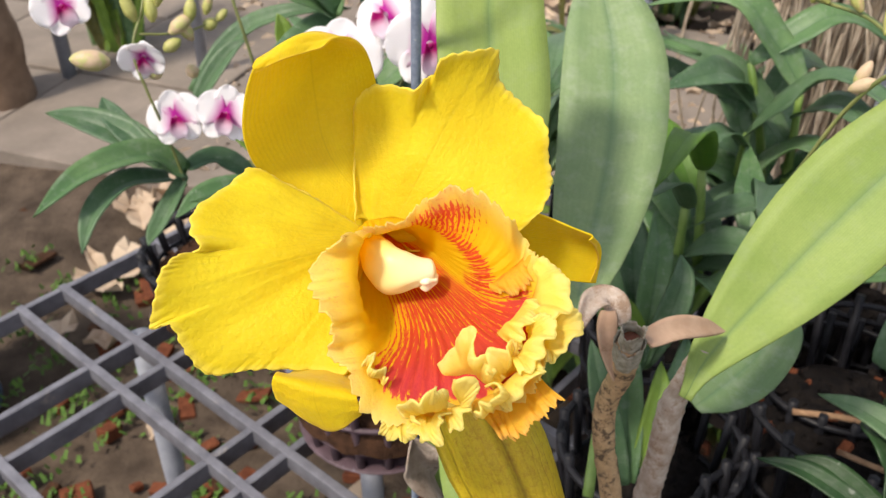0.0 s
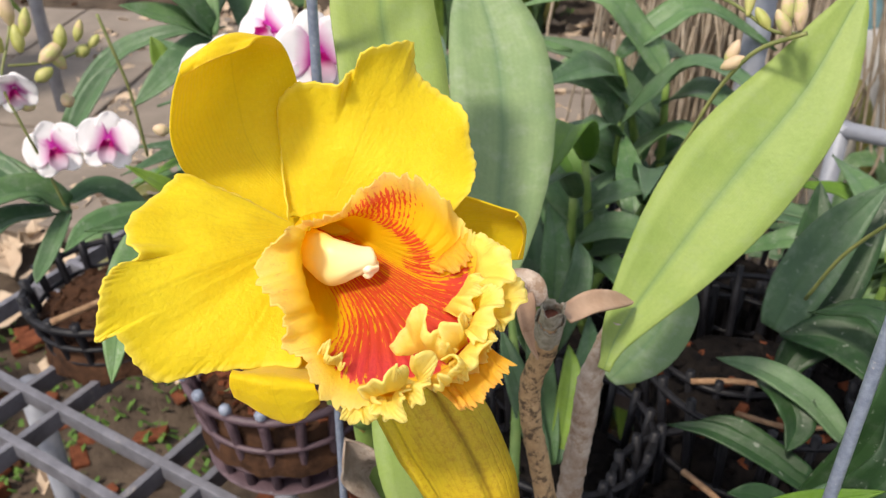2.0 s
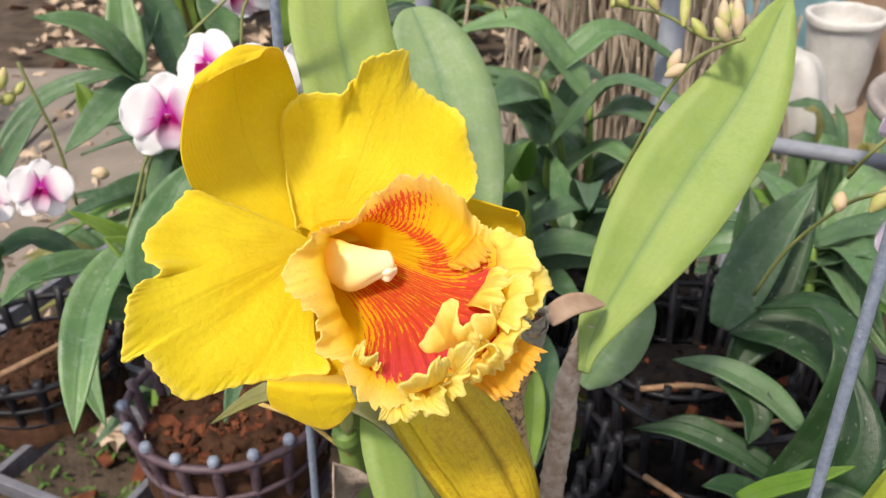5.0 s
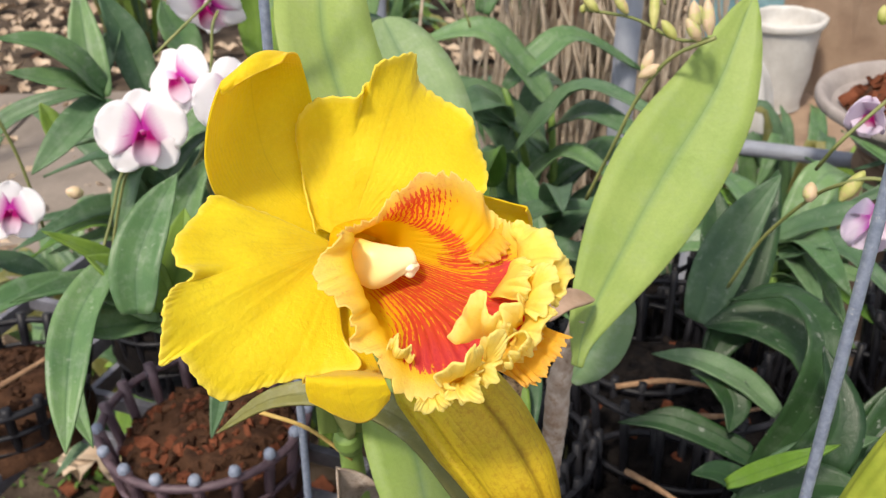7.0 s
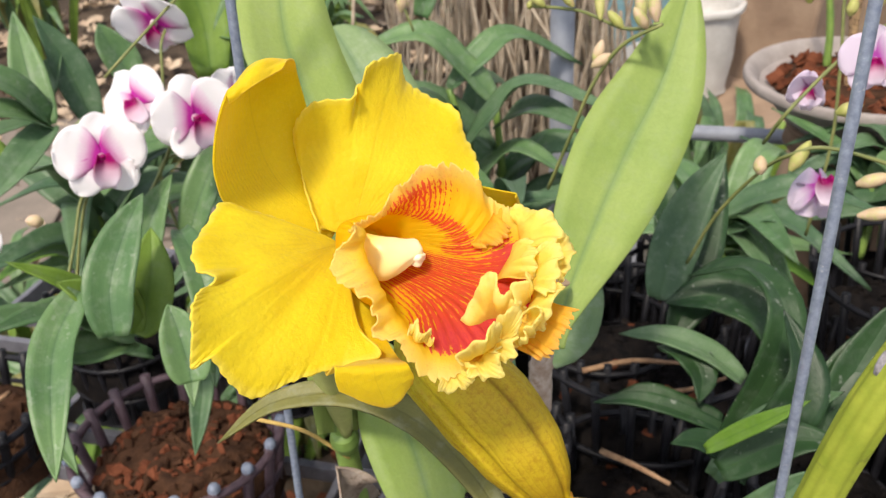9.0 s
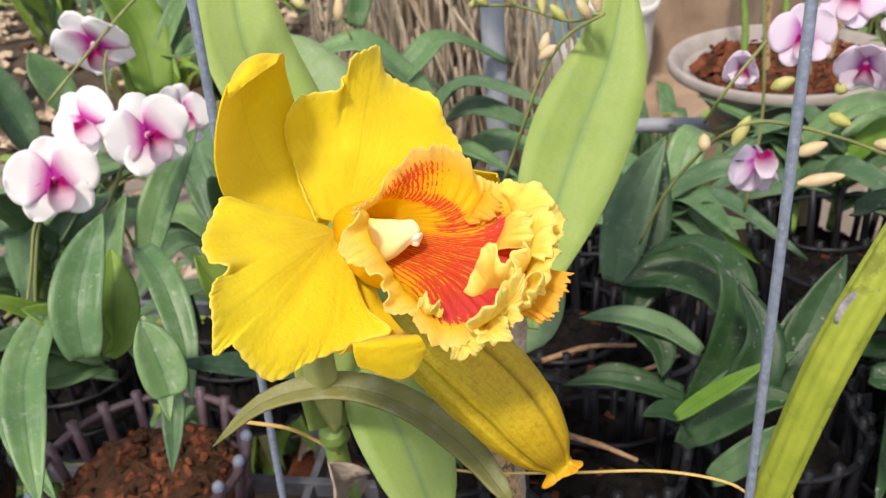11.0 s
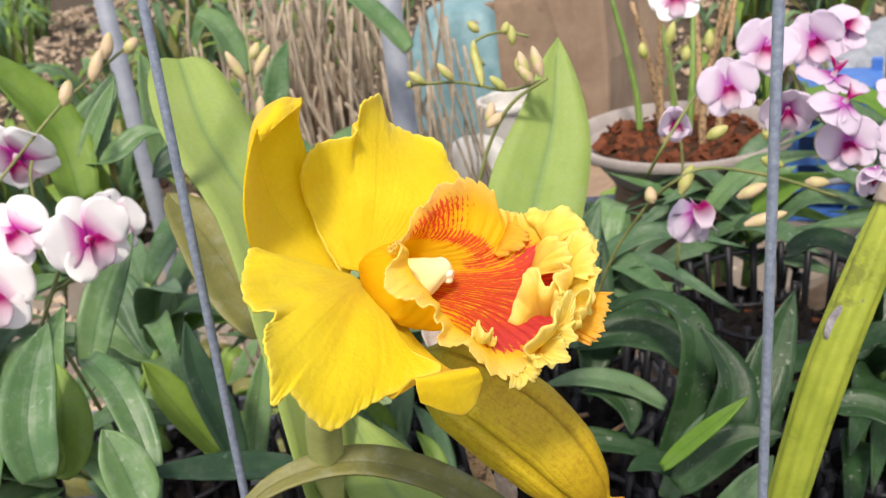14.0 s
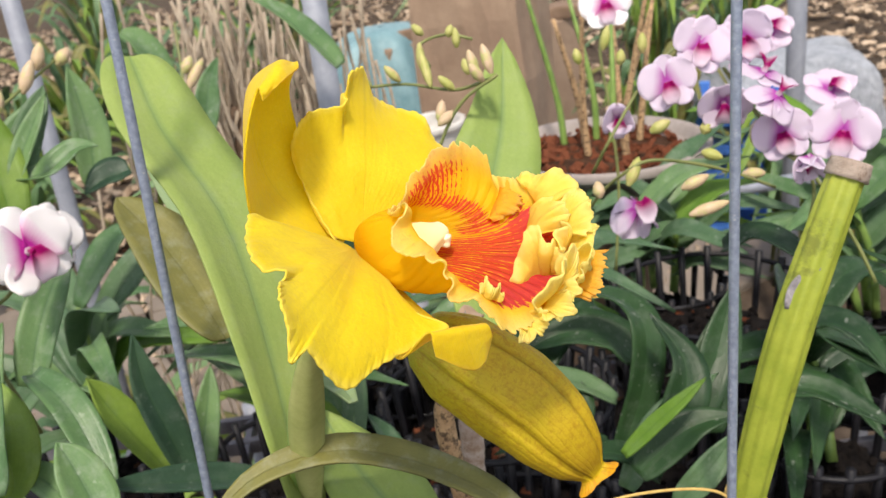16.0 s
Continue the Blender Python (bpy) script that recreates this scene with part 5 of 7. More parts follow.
leaf('leaf', [(0.1490, 0.4784, 0.9003), (0.1365, 0.4949, 0.9425), (0.1281, 0.5128, 0.9739), (0.1238, 0.5387, 0.9893)], 0.020, M_MID_LEAF, back_plant, '', seed=50, tip=1.9, base=0.5, fold=0.45)
leaf('leaf', [(0.1530, 0.4814, 0.9003), (0.1529, 0.5111, 0.9386), (0.1527, 0.5418, 0.9662), (0.1526, 0.5805, 0.9777)], 0.022, M_DUSTY_LEAF, back_plant, '', seed=51, tip=1.9, base=0.5, fold=0.45)
leaf('leaf', [(0.1570, 0.4844, 0.9003), (0.1807, 0.5165, 0.9305), (0.1978, 0.5496, 0.9502), (0.2089, 0.5907, 0.9539)], 0.022, M_MID_LEAF, back_plant, '', seed=52, tip=1.9, base=0.5, fold=0.45)
leaf('leaf', [(0.1610, 0.4874, 0.9003), (0.1695, 0.5035, 0.9333), (0.1758, 0.5210, 0.9557), (0.1800, 0.5465, 0.9621)], 0.018, M_LIME_LEAF, back_plant, '', seed=53, tip=1.9, base=0.5, fold=0.45)
part('cane', tube_mesh('cane', [(0.1213, 0.4589, 0.9094), (0.1318, 0.5134, 0.9609), (0.1343, 0.5740, 1.0045)], [0.0042, 0.0038, 0.0026], 10), M_STEM, back_plant, 'smooth green cane')
right_plant = thing("orchid_plant", "leafy dark green potted orchid with arching leaves", "orchid plant", (0.40, 0.58, 0.84), "potted orchids")
leaf('leaf', [(0.3127, 0.4032, 0.9254), (0.3365, 0.3937, 0.9844), (0.356, 0.407, 1.0349), (0.3622, 0.4561, 1.0414), (0.3424, 0.4986, 1.0149)], 0.031, M_DEEP_LEAF, right_plant, '', seed=0, fold=0.3, tip=1.45)
leaf('leaf', [(0.3518, 0.4314, 0.9512), (0.3353, 0.455, 0.9679), (0.3086, 0.479, 0.9785), (0.2798, 0.4995, 0.9778)], 0.022, M_MID_LEAF, right_plant, '', seed=1, tip=1.9, base=0.5, fold=0.42)
leaf('leaf', [(0.3167, 0.4883, 0.9612), (0.3213, 0.4648, 0.9656), (0.3223, 0.4462, 0.9561), (0.3091, 0.43, 0.9459)], 0.03, M_DEEP_LEAF, right_plant, '', seed=2, tip=1.9, base=0.5, fold=0.42)
leaf('leaf', [(0.3188, 0.4058, 0.9323), (0.2888, 0.4304, 0.9462), (0.261, 0.4505, 0.9528), (0.2326, 0.4614, 0.9523)], 0.015, M_DEEP_LEAF, right_plant, '', seed=3, tip=1.9, base=0.5, fold=0.42)
leaf('leaf', [(0.3286, 0.4241, 0.9251), (0.308, 0.4405, 0.9312), (0.2847, 0.4618, 0.9416), (0.2645, 0.475, 0.9403)], 0.020, M_DEEP_LEAF, right_plant, '', seed=4, tip=1.9, base=0.5, fold=0.42)
leaf('leaf', [(0.2796, 0.3412, 0.9553), (0.2693, 0.3551, 0.973), (0.2525, 0.3651, 0.9837), (0.2335, 0.3672, 0.9869)], 0.019, M_DEEP_LEAF, right_plant, '', seed=5, tip=1.9, base=0.5, fold=0.42)
leaf('leaf', [(0.2728, 0.3663, 0.9404), (0.2983, 0.362, 0.9712), (0.3211, 0.3492, 0.996), (0.3421, 0.3308, 1.0174)], 0.024, M_MID_LEAF, right_plant, '', seed=6, tip=1.9, base=0.5, fold=0.42)
leaf('leaf', [(0.3607, 0.5149, 0.9604), (0.3893, 0.5476, 0.9915), (0.4209, 0.5763, 1.0265), (0.4532, 0.6017, 1.0648)], 0.042, M_DEEP_LEAF, right_plant, '', seed=7, tip=1.9, base=0.5, fold=0.42)
leaf('leaf', [(0.3581, 0.52, 0.9638), (0.381, 0.5641, 0.9847), (0.4031, 0.6083, 1.0097), (0.4177, 0.6428, 1.0382)], 0.04, M_DEEP_LEAF, right_plant, '', seed=8, tip=1.9, base=0.5, fold=0.42)
leaf('leaf', [(0.3487, 0.3405, 0.9582), (0.3623, 0.3475, 0.9947), (0.3858, 0.3527, 1.0274), (0.4099, 0.3538, 1.0613)], 0.034, M_DEEP_LEAF, right_plant, '', seed=9, tip=1.9, base=0.5, fold=0.42)
leaf('leaf', [(0.3323, 0.5211, 0.9821), (0.3559, 0.5393, 1.0114), (0.3856, 0.5533, 1.047), (0.4212, 0.559, 1.0844)], 0.042, M_MID_LEAF, right_plant, '', seed=10, tip=1.9, base=0.5, fold=0.42)
leaf('leaf', [(0.2872, 0.3467, 0.9777), (0.3023, 0.3372, 1.0068), (0.3176, 0.3441, 1.0342), (0.3258, 0.3774, 1.0599)], 0.034, M_DEEP_LEAF, right_plant, '', seed=11, tip=1.9, base=0.5, fold=0.42)
leaf('leaf', [(0.3344, 0.3481, 0.9659), (0.3546, 0.3505, 0.9948), (0.3823, 0.3547, 1.0202), (0.4091, 0.3582, 1.0473)], 0.034, M_DEEP_LEAF, right_plant, '', seed=12, tip=1.9, base=0.5, fold=0.42)
leaf('leaf', [(0.2441, 0.3448, 0.9958), (0.2555, 0.3314, 1.0154), (0.2667, 0.3165, 1.0352), (0.2842, 0.306, 1.0504)], 0.012, M_YOUNG_LEAF, right_plant, '', seed=13, tip=1.9, base=0.5, fold=0.42)
leaf('leaf', [(0.2562, 0.3424, 0.9733), (0.281, 0.3307, 0.9925), (0.297, 0.3182, 1.0028), (0.3135, 0.2975, 1.009)], 0.028, M_DEEP_LEAF, right_plant, '', seed=14, tip=1.9, base=0.5, fold=0.42)
leaf('leaf', [(0.2223, 0.289, 0.9961), (0.2302, 0.2779, 1.0136), (0.2443, 0.2726, 1.0265), (0.2553, 0.2695, 1.0382)], 0.018, M_MID_LEAF, right_plant, '', seed=15, tip=1.9, base=0.5, fold=0.42)
leaf('leaf', [(0.448, 0.3272, 0.999), (0.4556, 0.3037, 1.0153), (0.453, 0.2761, 1.0123), (0.4409, 0.2407, 0.9906)], 0.036, M_DEEP_LEAF, right_plant, '', seed=16, tip=1.9, base=0.5, fold=0.42)
leaf('leaf', [(0.3956, 0.3098, 0.9838), (0.4068, 0.2886, 0.9858), (0.4129, 0.2612, 0.9779), (0.4175, 0.2301, 0.968)], 0.03, M_DEEP_LEAF, right_plant, '', seed=17, tip=1.9, base=0.5, fold=0.42)
leaf('leaf', [(0.4986, 0.4168, 1.0407), (0.5075, 0.3894, 1.0541), (0.5078, 0.3584, 1.0473), (0.5117, 0.3301, 1.0287)], 0.034, M_DEEP_LEAF, right_plant, '', seed=18, tip=1.9, base=0.5, fold=0.42)
leaf('leaf', [(0.4318, 0.5118, 0.9859), (0.3949, 0.5154, 0.9854), (0.3515, 0.5095, 0.969), (0.3251, 0.4918, 0.9416)], 0.036, M_DEEP_LEAF, right_plant, '', seed=19, tip=1.9, base=0.5, fold=0.42)
leaf('leaf', [(0.3889, 0.4396, 0.9693), (0.3856, 0.4603, 0.9867), (0.3636, 0.4924, 0.9925), (0.3352, 0.515, 0.9814)], 0.045, M_DEEP_LEAF, right_plant, '', seed=20, tip=1.9, base=0.5, fold=0.42)

# canes, sheaths and dry bracts of the big orchid
part("cane", tube_mesh("cane", [(0.1356, 0.3622, 0.86), (0.1265, 0.3629, 0.9525), (0.1146, 0.366, 1.0261), (0.107, 0.3639, 1.065), (0.1051, 0.3635, 1.0946), (0.1097, 0.3568, 1.1236), (0.109, 0.3500, 1.146)], [0.0072, 0.0068, 0.0061, 0.0059, 0.0059, 0.0060, 0.0060], 16, 60, wobble=0.03, seed=2), M_CANE, cattleya, "brown speckled dry cane")


def frayed_tip(line, radius, jag, seed):
    """A torn sleeve round the end of a cane, its upper margin ragged."""
    rng = np.random.default_rng(seed)
    a = np.linspace(0, 2 * np.pi, 48, endpoint=False)
    s = np.linspace(0, 1, 14)
    c = catmull(line, s)
    t, n, b = frames_along(c)
    r = radius * np.interp(s, [0, 0.4, 0.8, 1], [0.92, 1.05, 1.0, 1.12])[:, None] * (1 + 0.07 * np.sin(3 * a + 1) + 0.04 * np.sin(7 * a))[None]
    g = c[:, None] + r[..., None] * (np.cos(a)[None, :, None] * n[:, None] + np.sin(a)[None, :, None] * b[:, None])
    tear = jag * (0.5 * np.sin(4 * a + seed) + 0.6 * rng.uniform(-1, 1, 48))
    return grid_mesh("cane_tip", g + (s[:, None] ** 3 * tear[None])[..., None] * t[-1], closed=True)


M_FRAYED = plain_material("frayed_sheath", (0.22, 0.19, 0.13), (0.50, 0.46, 0.38), 320, 0.85, 0.9, depth=0.001, wear=(0.12, 0.08, 0.05), wear_at=0.6)
tip = part("cane_tip", frayed_tip([(0.1097, 0.3545, 1.1310), (0.1094, 0.3525, 1.1385), (0.1092, 0.3500, 1.1470)], 0.0064, 0.0024, 5), M_FRAYED, cattleya, "grey-green frayed cane end")
thicken(tip, 0.0007)
thicken(part("cane_tip", frayed_tip([(0.1094, 0.3520, 1.1400), (0.1094, 0.3498, 1.1480), (0.1096, 0.3480, 1.1560)], 0.0050, 0.0030, 8), M_FRAYED, cattleya, "grey-green frayed cane end"), 0.0006)
part("core", tube_mesh("core", [(0.1094, 0.3520, 1.1380), (0.1093, 0.3488, 1.1500)], [0.0048, 0.0040], 14, 6, wobble=0.1), plain_material("cane_core", (0.10, 0.03, 0.02), (0.26, 0.09, 0.05), 300, 0.8, 0.6), tip, "dark red-brown heart")
part("cane", tube_mesh("cane", [(0.1433, 0.3945, 0.86), (0.1413, 0.392, 0.9407), (0.142, 0.3887, 0.9981), (0.1442, 0.3866, 1.0387), (0.1455, 0.3875, 1.069), (0.1499, 0.3881, 1.0894), (0.157, 0.3895, 1.112)], [0.0088, 0.0082, 0.0076, 0.0074, 0.0072, 0.0056, 0.0050], 18, 70, wobble=0.04, seed=9), M_HUSK, cattleya, "papery grey-brown cane")
leaf("bract", [(0.117, 0.353, 1.146), (0.132, 0.363, 1.145), (0.150, 0.377, 1.135), (0.166, 0.390, 1.122)], 0.0125, M_TAN, cattleya, "dry tan bract", base=0.7, fold=0.25, seed=3)
leaf("bract", [(0.11, 0.3704, 1.1408), (0.1035, 0.3811, 1.148), (0.0938, 0.377, 1.1488), (0.086, 0.3595, 1.1418)], 0.013, M_HUSK, cattleya, "curled pale dry bract", base=0.5, fold=0.45, wave=0.18, seed=4)
leaf("bract", [(0.102, 0.3754, 1.1452), (0.1012, 0.3678, 1.1387), (0.1026, 0.3596, 1.1309), (0.1048, 0.3518, 1.121)], 0.010, M_TAN, cattleya, "tan strip of dry bract", base=0.7, fold=0.5, wave=0.12, seed=6)
leaf("sheath", [(0.0150, 0.3680, 1.0800), (0.0080, 0.3520, 1.1150), (0.0010, 0.3340, 1.1520), (-0.0040, 0.3160, 1.1880), (-0.0070, 0.3020, 1.2140)], 0.016, M_SHEATH, orchid, "folded olive green sheath", base=0.25, fold=-0.7, up=(-0.4, -0.8, 0.2), seed=7, tip=1.5, peak=0.5)
part("node", tube_mesh("node", [(0.0140, 0.371, 1.082), (0.0154, 0.374, 1.075), (0.0165, 0.3755, 1.068)], [0.0066, 0.0084, 0.0068], 14, 12), M_STEM, orchid)
leaf("bract", [(0.020, 0.380, 1.010), (0.012, 0.366, 1.040), (0.008, 0.362, 1.058), (0.006, 0.360, 1.070)], 0.026, M_DRY, orchid, "torn papery bract", base=0.8, fold=0.9, wave=0.1, seed=8)


def cut_stalk():
    """A ridged pseudobulb cut off at the top."""
    s = np.linspace(0, 1, 40)
    line = catmull([(0.212, 0.262, 0.90), (0.217, 0.240, 1.03), (0.232, 0.228, 1.12), (0.255, 0.220, 1.18), (0.2712, 0.2155, 1.214)], s)
    r = np.interp(s, [0, 0.5, 0.95, 1], [0.0090, 0.0108, 0.0092, 0.0095])
    t, n, b = frames_along(line)
    a = np.linspace(0, 2 * np.pi, 54, endpoint=False)
    rr = r[:, None] * (1 + 0.045 * np.cos(9 * a)[None] + 0.02 * np.sin(5 * a + 6 * s[:, None]))
    g = line[:, None] + rr[..., None] * (np.cos(a)[None, :, None] * n[:, None] + np.sin(a)[None, :, None] * b[:, None])
    g = np.concatenate([g, g[-1:] * 0.35 + line[-1] * 0.65, np.repeat(line[-1:, None], 54, 1) - 0.002 * t[-1]])
    return grid_mesh("stalk", g, closed=True)


stalk = part("cut_stalk", cut_stalk(), M_STALK, cattleya, "thick ridged yellow-green stalk, cut off")
leaf("scar", [(0.2295, 0.2262, 1.1452), (0.2338, 0.2240, 1.1545), (0.2372, 0.2205, 1.1611), (0.2420, 0.2155, 1.1662)], 0.0085, plain_material("scar", (0.12, 0.11, 0.12), (0.40, 0.38, 0.40), 300, 0.8, 0.6), stalk, "grey scar", fold=-0.3, up=(-0.5, -0.6, 0.5), nu=10)
part("rim", tube_mesh("rim", [(0.2675, 0.2163, 1.2065), (0.2717, 0.2154, 1.2150)], [0.0112, 0.0105], 20, 4, wobble=0.03), M_DRY, stalk, "dried tan cut edge")
part("twine", tube_mesh("twine", [(0.205, 0.236, 1.026), (0.216, 0.229, 1.024), (0.229, 0.238, 1.026), (0.222, 0.252, 1.029), (0.208, 0.248, 1.028), (0.205, 0.236, 1.026)], [0.0011] * 3, 6, 40), M_TWINE, stalk, "golden twine tied round it")
twine = part("twine", tube_mesh("twine", [(0.206, 0.236, 1.027), (0.190, 0.247, 1.045), (0.165, 0.275, 1.045), (0.130, 0.310, 1.035), (0.085, 0.345, 1.032), (0.040, 0.368, 1.050)], [0.0009] * 3, 6, 60), M_TWINE, cattleya, "golden twine between the stems")
part("twine", tube_mesh("twine", [(0.016, 0.372, 1.062), (-0.005, 0.378, 1.085), (-0.028, 0.384, 1.098)], [0.0012] * 3, 6, 20), M_TWINE, cattleya, "golden twine end")

# two plant wires
tagged(part("plant_wire", tube_mesh("plant_wire", [(-0.010, 0.478, 0.66), (-0.003, 0.466, 0.90), (0.005, 0.451, 1.25), (0.013, 0.440, 1.60)], [0.0026] * 3, 10, 30), M_WIRE), "grey galvanised plant support wire", "wire", "support wires")
tagged(part("plant_wire", tube_mesh("plant_wire", [(0.188, 0.234, 0.66), (0.196, 0.238, 0.90), (0.201, 0.241, 1.25), (0.208, 0.245, 1.60)], [0.0026] * 3, 10, 30), M_WIRE), "grey galvanised plant support wire", "wire", "support wires")

# ---- bench ----
BENCH = 0.650
bench = thing("bench", "grey slatted metal growing bench", "bench", (0.1, 0.9, 0.0))
ALONG, ACROSS = np.array((0.786, -0.618)), np.array((0.618, 0.786))


def bench_bar(direction, offset, normal, start, end, height=0.022, width=0.011, drop=0.0):
    mid = direction * (start + end) / 2 + normal * offset
    turn = Matrix.Rotation(math.atan2(direction[1], direction[0]), 4, "Z")
    part("bar", box_mesh("bar", (end - start, width, height), (mid[0], mid[1], BENCH - height / 2 - drop), 0.0015, turn), M_GRID, bench)


for offset in (-0.24, -0.184, -0.030, 0.030, 0.182, 0.248, 0.404, 0.469, 0.625, 0.690, 0.846, 0.910, 1.066, 1.130):
    bench_bar(ALONG, offset, ACROSS, -1.07, 0.95)
for offset in (-1.066, -0.890, -0.821, -0.647, -0.587, -0.411, -0.350, -0.175, -0.115, 0.060, 0.120, 0.295, 0.355, 0.53, 0.59, 0.765, 0.825):
    bench_bar(ACROSS, offset, ALONG, -0.25, 1.135, 0.026, 0.010, 0.0035)
for x, y in ((-0.42, 0.96), (-0.10, 0.88), (0.45, 0.12), (0.95, 0.62), (0.42, 1.22), (-0.22, 0.40)):
    part("leg", tube_mesh("leg", [(x, y, 0.0), (x, y, BENCH - 0.03)], [0.016, 0.016], 14, 2), M_POST, bench)


# ---- pots ----
def lump(rng, at, size):
    """An irregular broken chip."""
    me = box_mesh("lump", np.array((1.0, rng.uniform(0.5, 0.9), rng.uniform(0.3, 0.6))) * size, (0, 0, 0), size * 0.12)
    for v in me.vertices:
        v.co *= rng.uniform(0.65, 1.25)
    me.transform(Matrix.Translation(at) @ Euler(rng.uniform(-0.9, 0.9, 3) + (0, 0, rng.uniform(0, 6.28))).to_matrix().to_4x4())
    return me


def basket_pot(at, radius, height, material, label, fill, seed, slats=22, chips=130, thick=0.0048, level=0.74):
    x, y, z = at
    pot = thing("basket_pot", label, "pot", at, "basket pots")
    for i in range(slats):
        a = 2 * np.pi * i / slats
        c, s = np.cos(a), np.sin(a)
        r0, r1 = radius * 0.80, radius
        part("slat", tube_mesh("slat", [(x + r0 * c, y + r0 * s, z), (x + (r0 + r1) / 2 * c, y + (r0 + r1) / 2 * s, z + height * 0.55), (x + r1 * c, y + r1 * s, z + height + 0.008)], [thick * 0.85, thick * 0.85, thick], 6, 4), material, pot)
        if material is M_BROWN_POT and s < 0.25:
            part("tip", lathe_part("tip", [(0.0004, 0.0045), (thick * 0.7, 0.0035), (thick * 1.02, 0.0), (thick * 1.0, -0.004)], (x + r1 * c, y + r1 * s, z + height + 0.008), 8, 2), M_TIP, pot, "worn bluish post top")
    a = np.linspace(0, 2 * np.pi, 41)
    for h, r, w in ((1.0, 1.0, thick * 0.75), (0.62, 0.935, 0.0034), (0.28, 0.865, 0.0034), (0.02, 0.80, 0.0045)):
        ring = np.stack([x + radius * r * np.cos(a), y + radius * r * np.sin(a), np.full(41, z + height * h - 0.004)], -1)
        part("hoop", tube_mesh("hoop", ring, [w, w], 6, 60), material, pot)
    part("base", lathe_part("base", [(0.001, 0.004), (radius * 0.8, 0.004), (radius * 0.8, 0.0005), (0.001, 0.0005)], at), material, pot)
    dark = (fill is M_CHIP and seed > 1) or seed > 20
    rng = np.random.default_rng(seed)
    r = radius * 0.93
    rows = []
    for i in range(14):
        q = i / 13
        rows.append([(x + r * q * np.cos(b), y + r * q * np.sin(b), z + height * level - 0.02 * q**2 + rng.uniform(-0.006, 0.006) - (0.05 if i == 13 else 0)) for b in np.linspace(0, 2 * np.pi, 30, endpoint=False)])
    part("bark", grid_mesh("bark", rows, closed=True), M_CHARCOAL if dark else M_BARK, pot, "dark bark and root filling")
    bits = []
    for i in range(chips):
        q, b = np.sqrt(rng.uniform()) * r * 0.92, rng.uniform(0, 6.28)
        bits.append(lump(rng, (x + q * np.cos(b), y + q * np.sin(b), z + height * level + 0.001 - 0.02 * (q / r) ** 2), rng.uniform(0.005, 0.015)))
    half = len(bits) * (5 if dark else 3) // 6
    for lumps, stuff, what in ((bits[:half], M_CHARCOAL if dark else M_BARK, "broken dark bark and charcoal"), (bits[half:], fill, "broken bark and terracotta")):
        part("bark_filling", join_meshes("bark_filling", lumps), stuff, pot, what)["kind"] = "stuff"
    return pot


def lathe_part(name, profile, at, sides=32, steps=4):
    me = lathe_mesh(name, profile, sides, steps)
    me.transform(Matrix.Translation(at))
    return me


basket_pot((-0.068, 0.795, BENCH + 0.0), 0.110, 0.126, M_BROWN_POT, "faded purple-brown slatted plastic basket pot", M_CHIP, 1, 18, 260, 0.0062, 0.84)
basket_pot((-0.305, 1.015, BENCH + 0.0), 0.105, 0.085, M_BLACK_POT, "black slatted plastic basket pot with bark", M_BARK, 2, 18, 130, 0.0066)
basket_pot((0.405, 0.630, BENCH + 0.0), 0.125, 0.215, M_BLACK_POT, "black slatted plastic basket pot with terracotta chips", M_CHIP, 3)
basket_pot((0.125, 0.390, BENCH + 0.0), 0.095, 0.200, M_BLACK_POT, "black slatted plastic basket pot under the orchid", M_CHIP, 4)
basket_pot((0.720, 0.560, BENCH + 0.0), 0.120, 0.225, M_BLACK_POT, "black slatted plastic basket pot with bark", M_CHIP, 5)


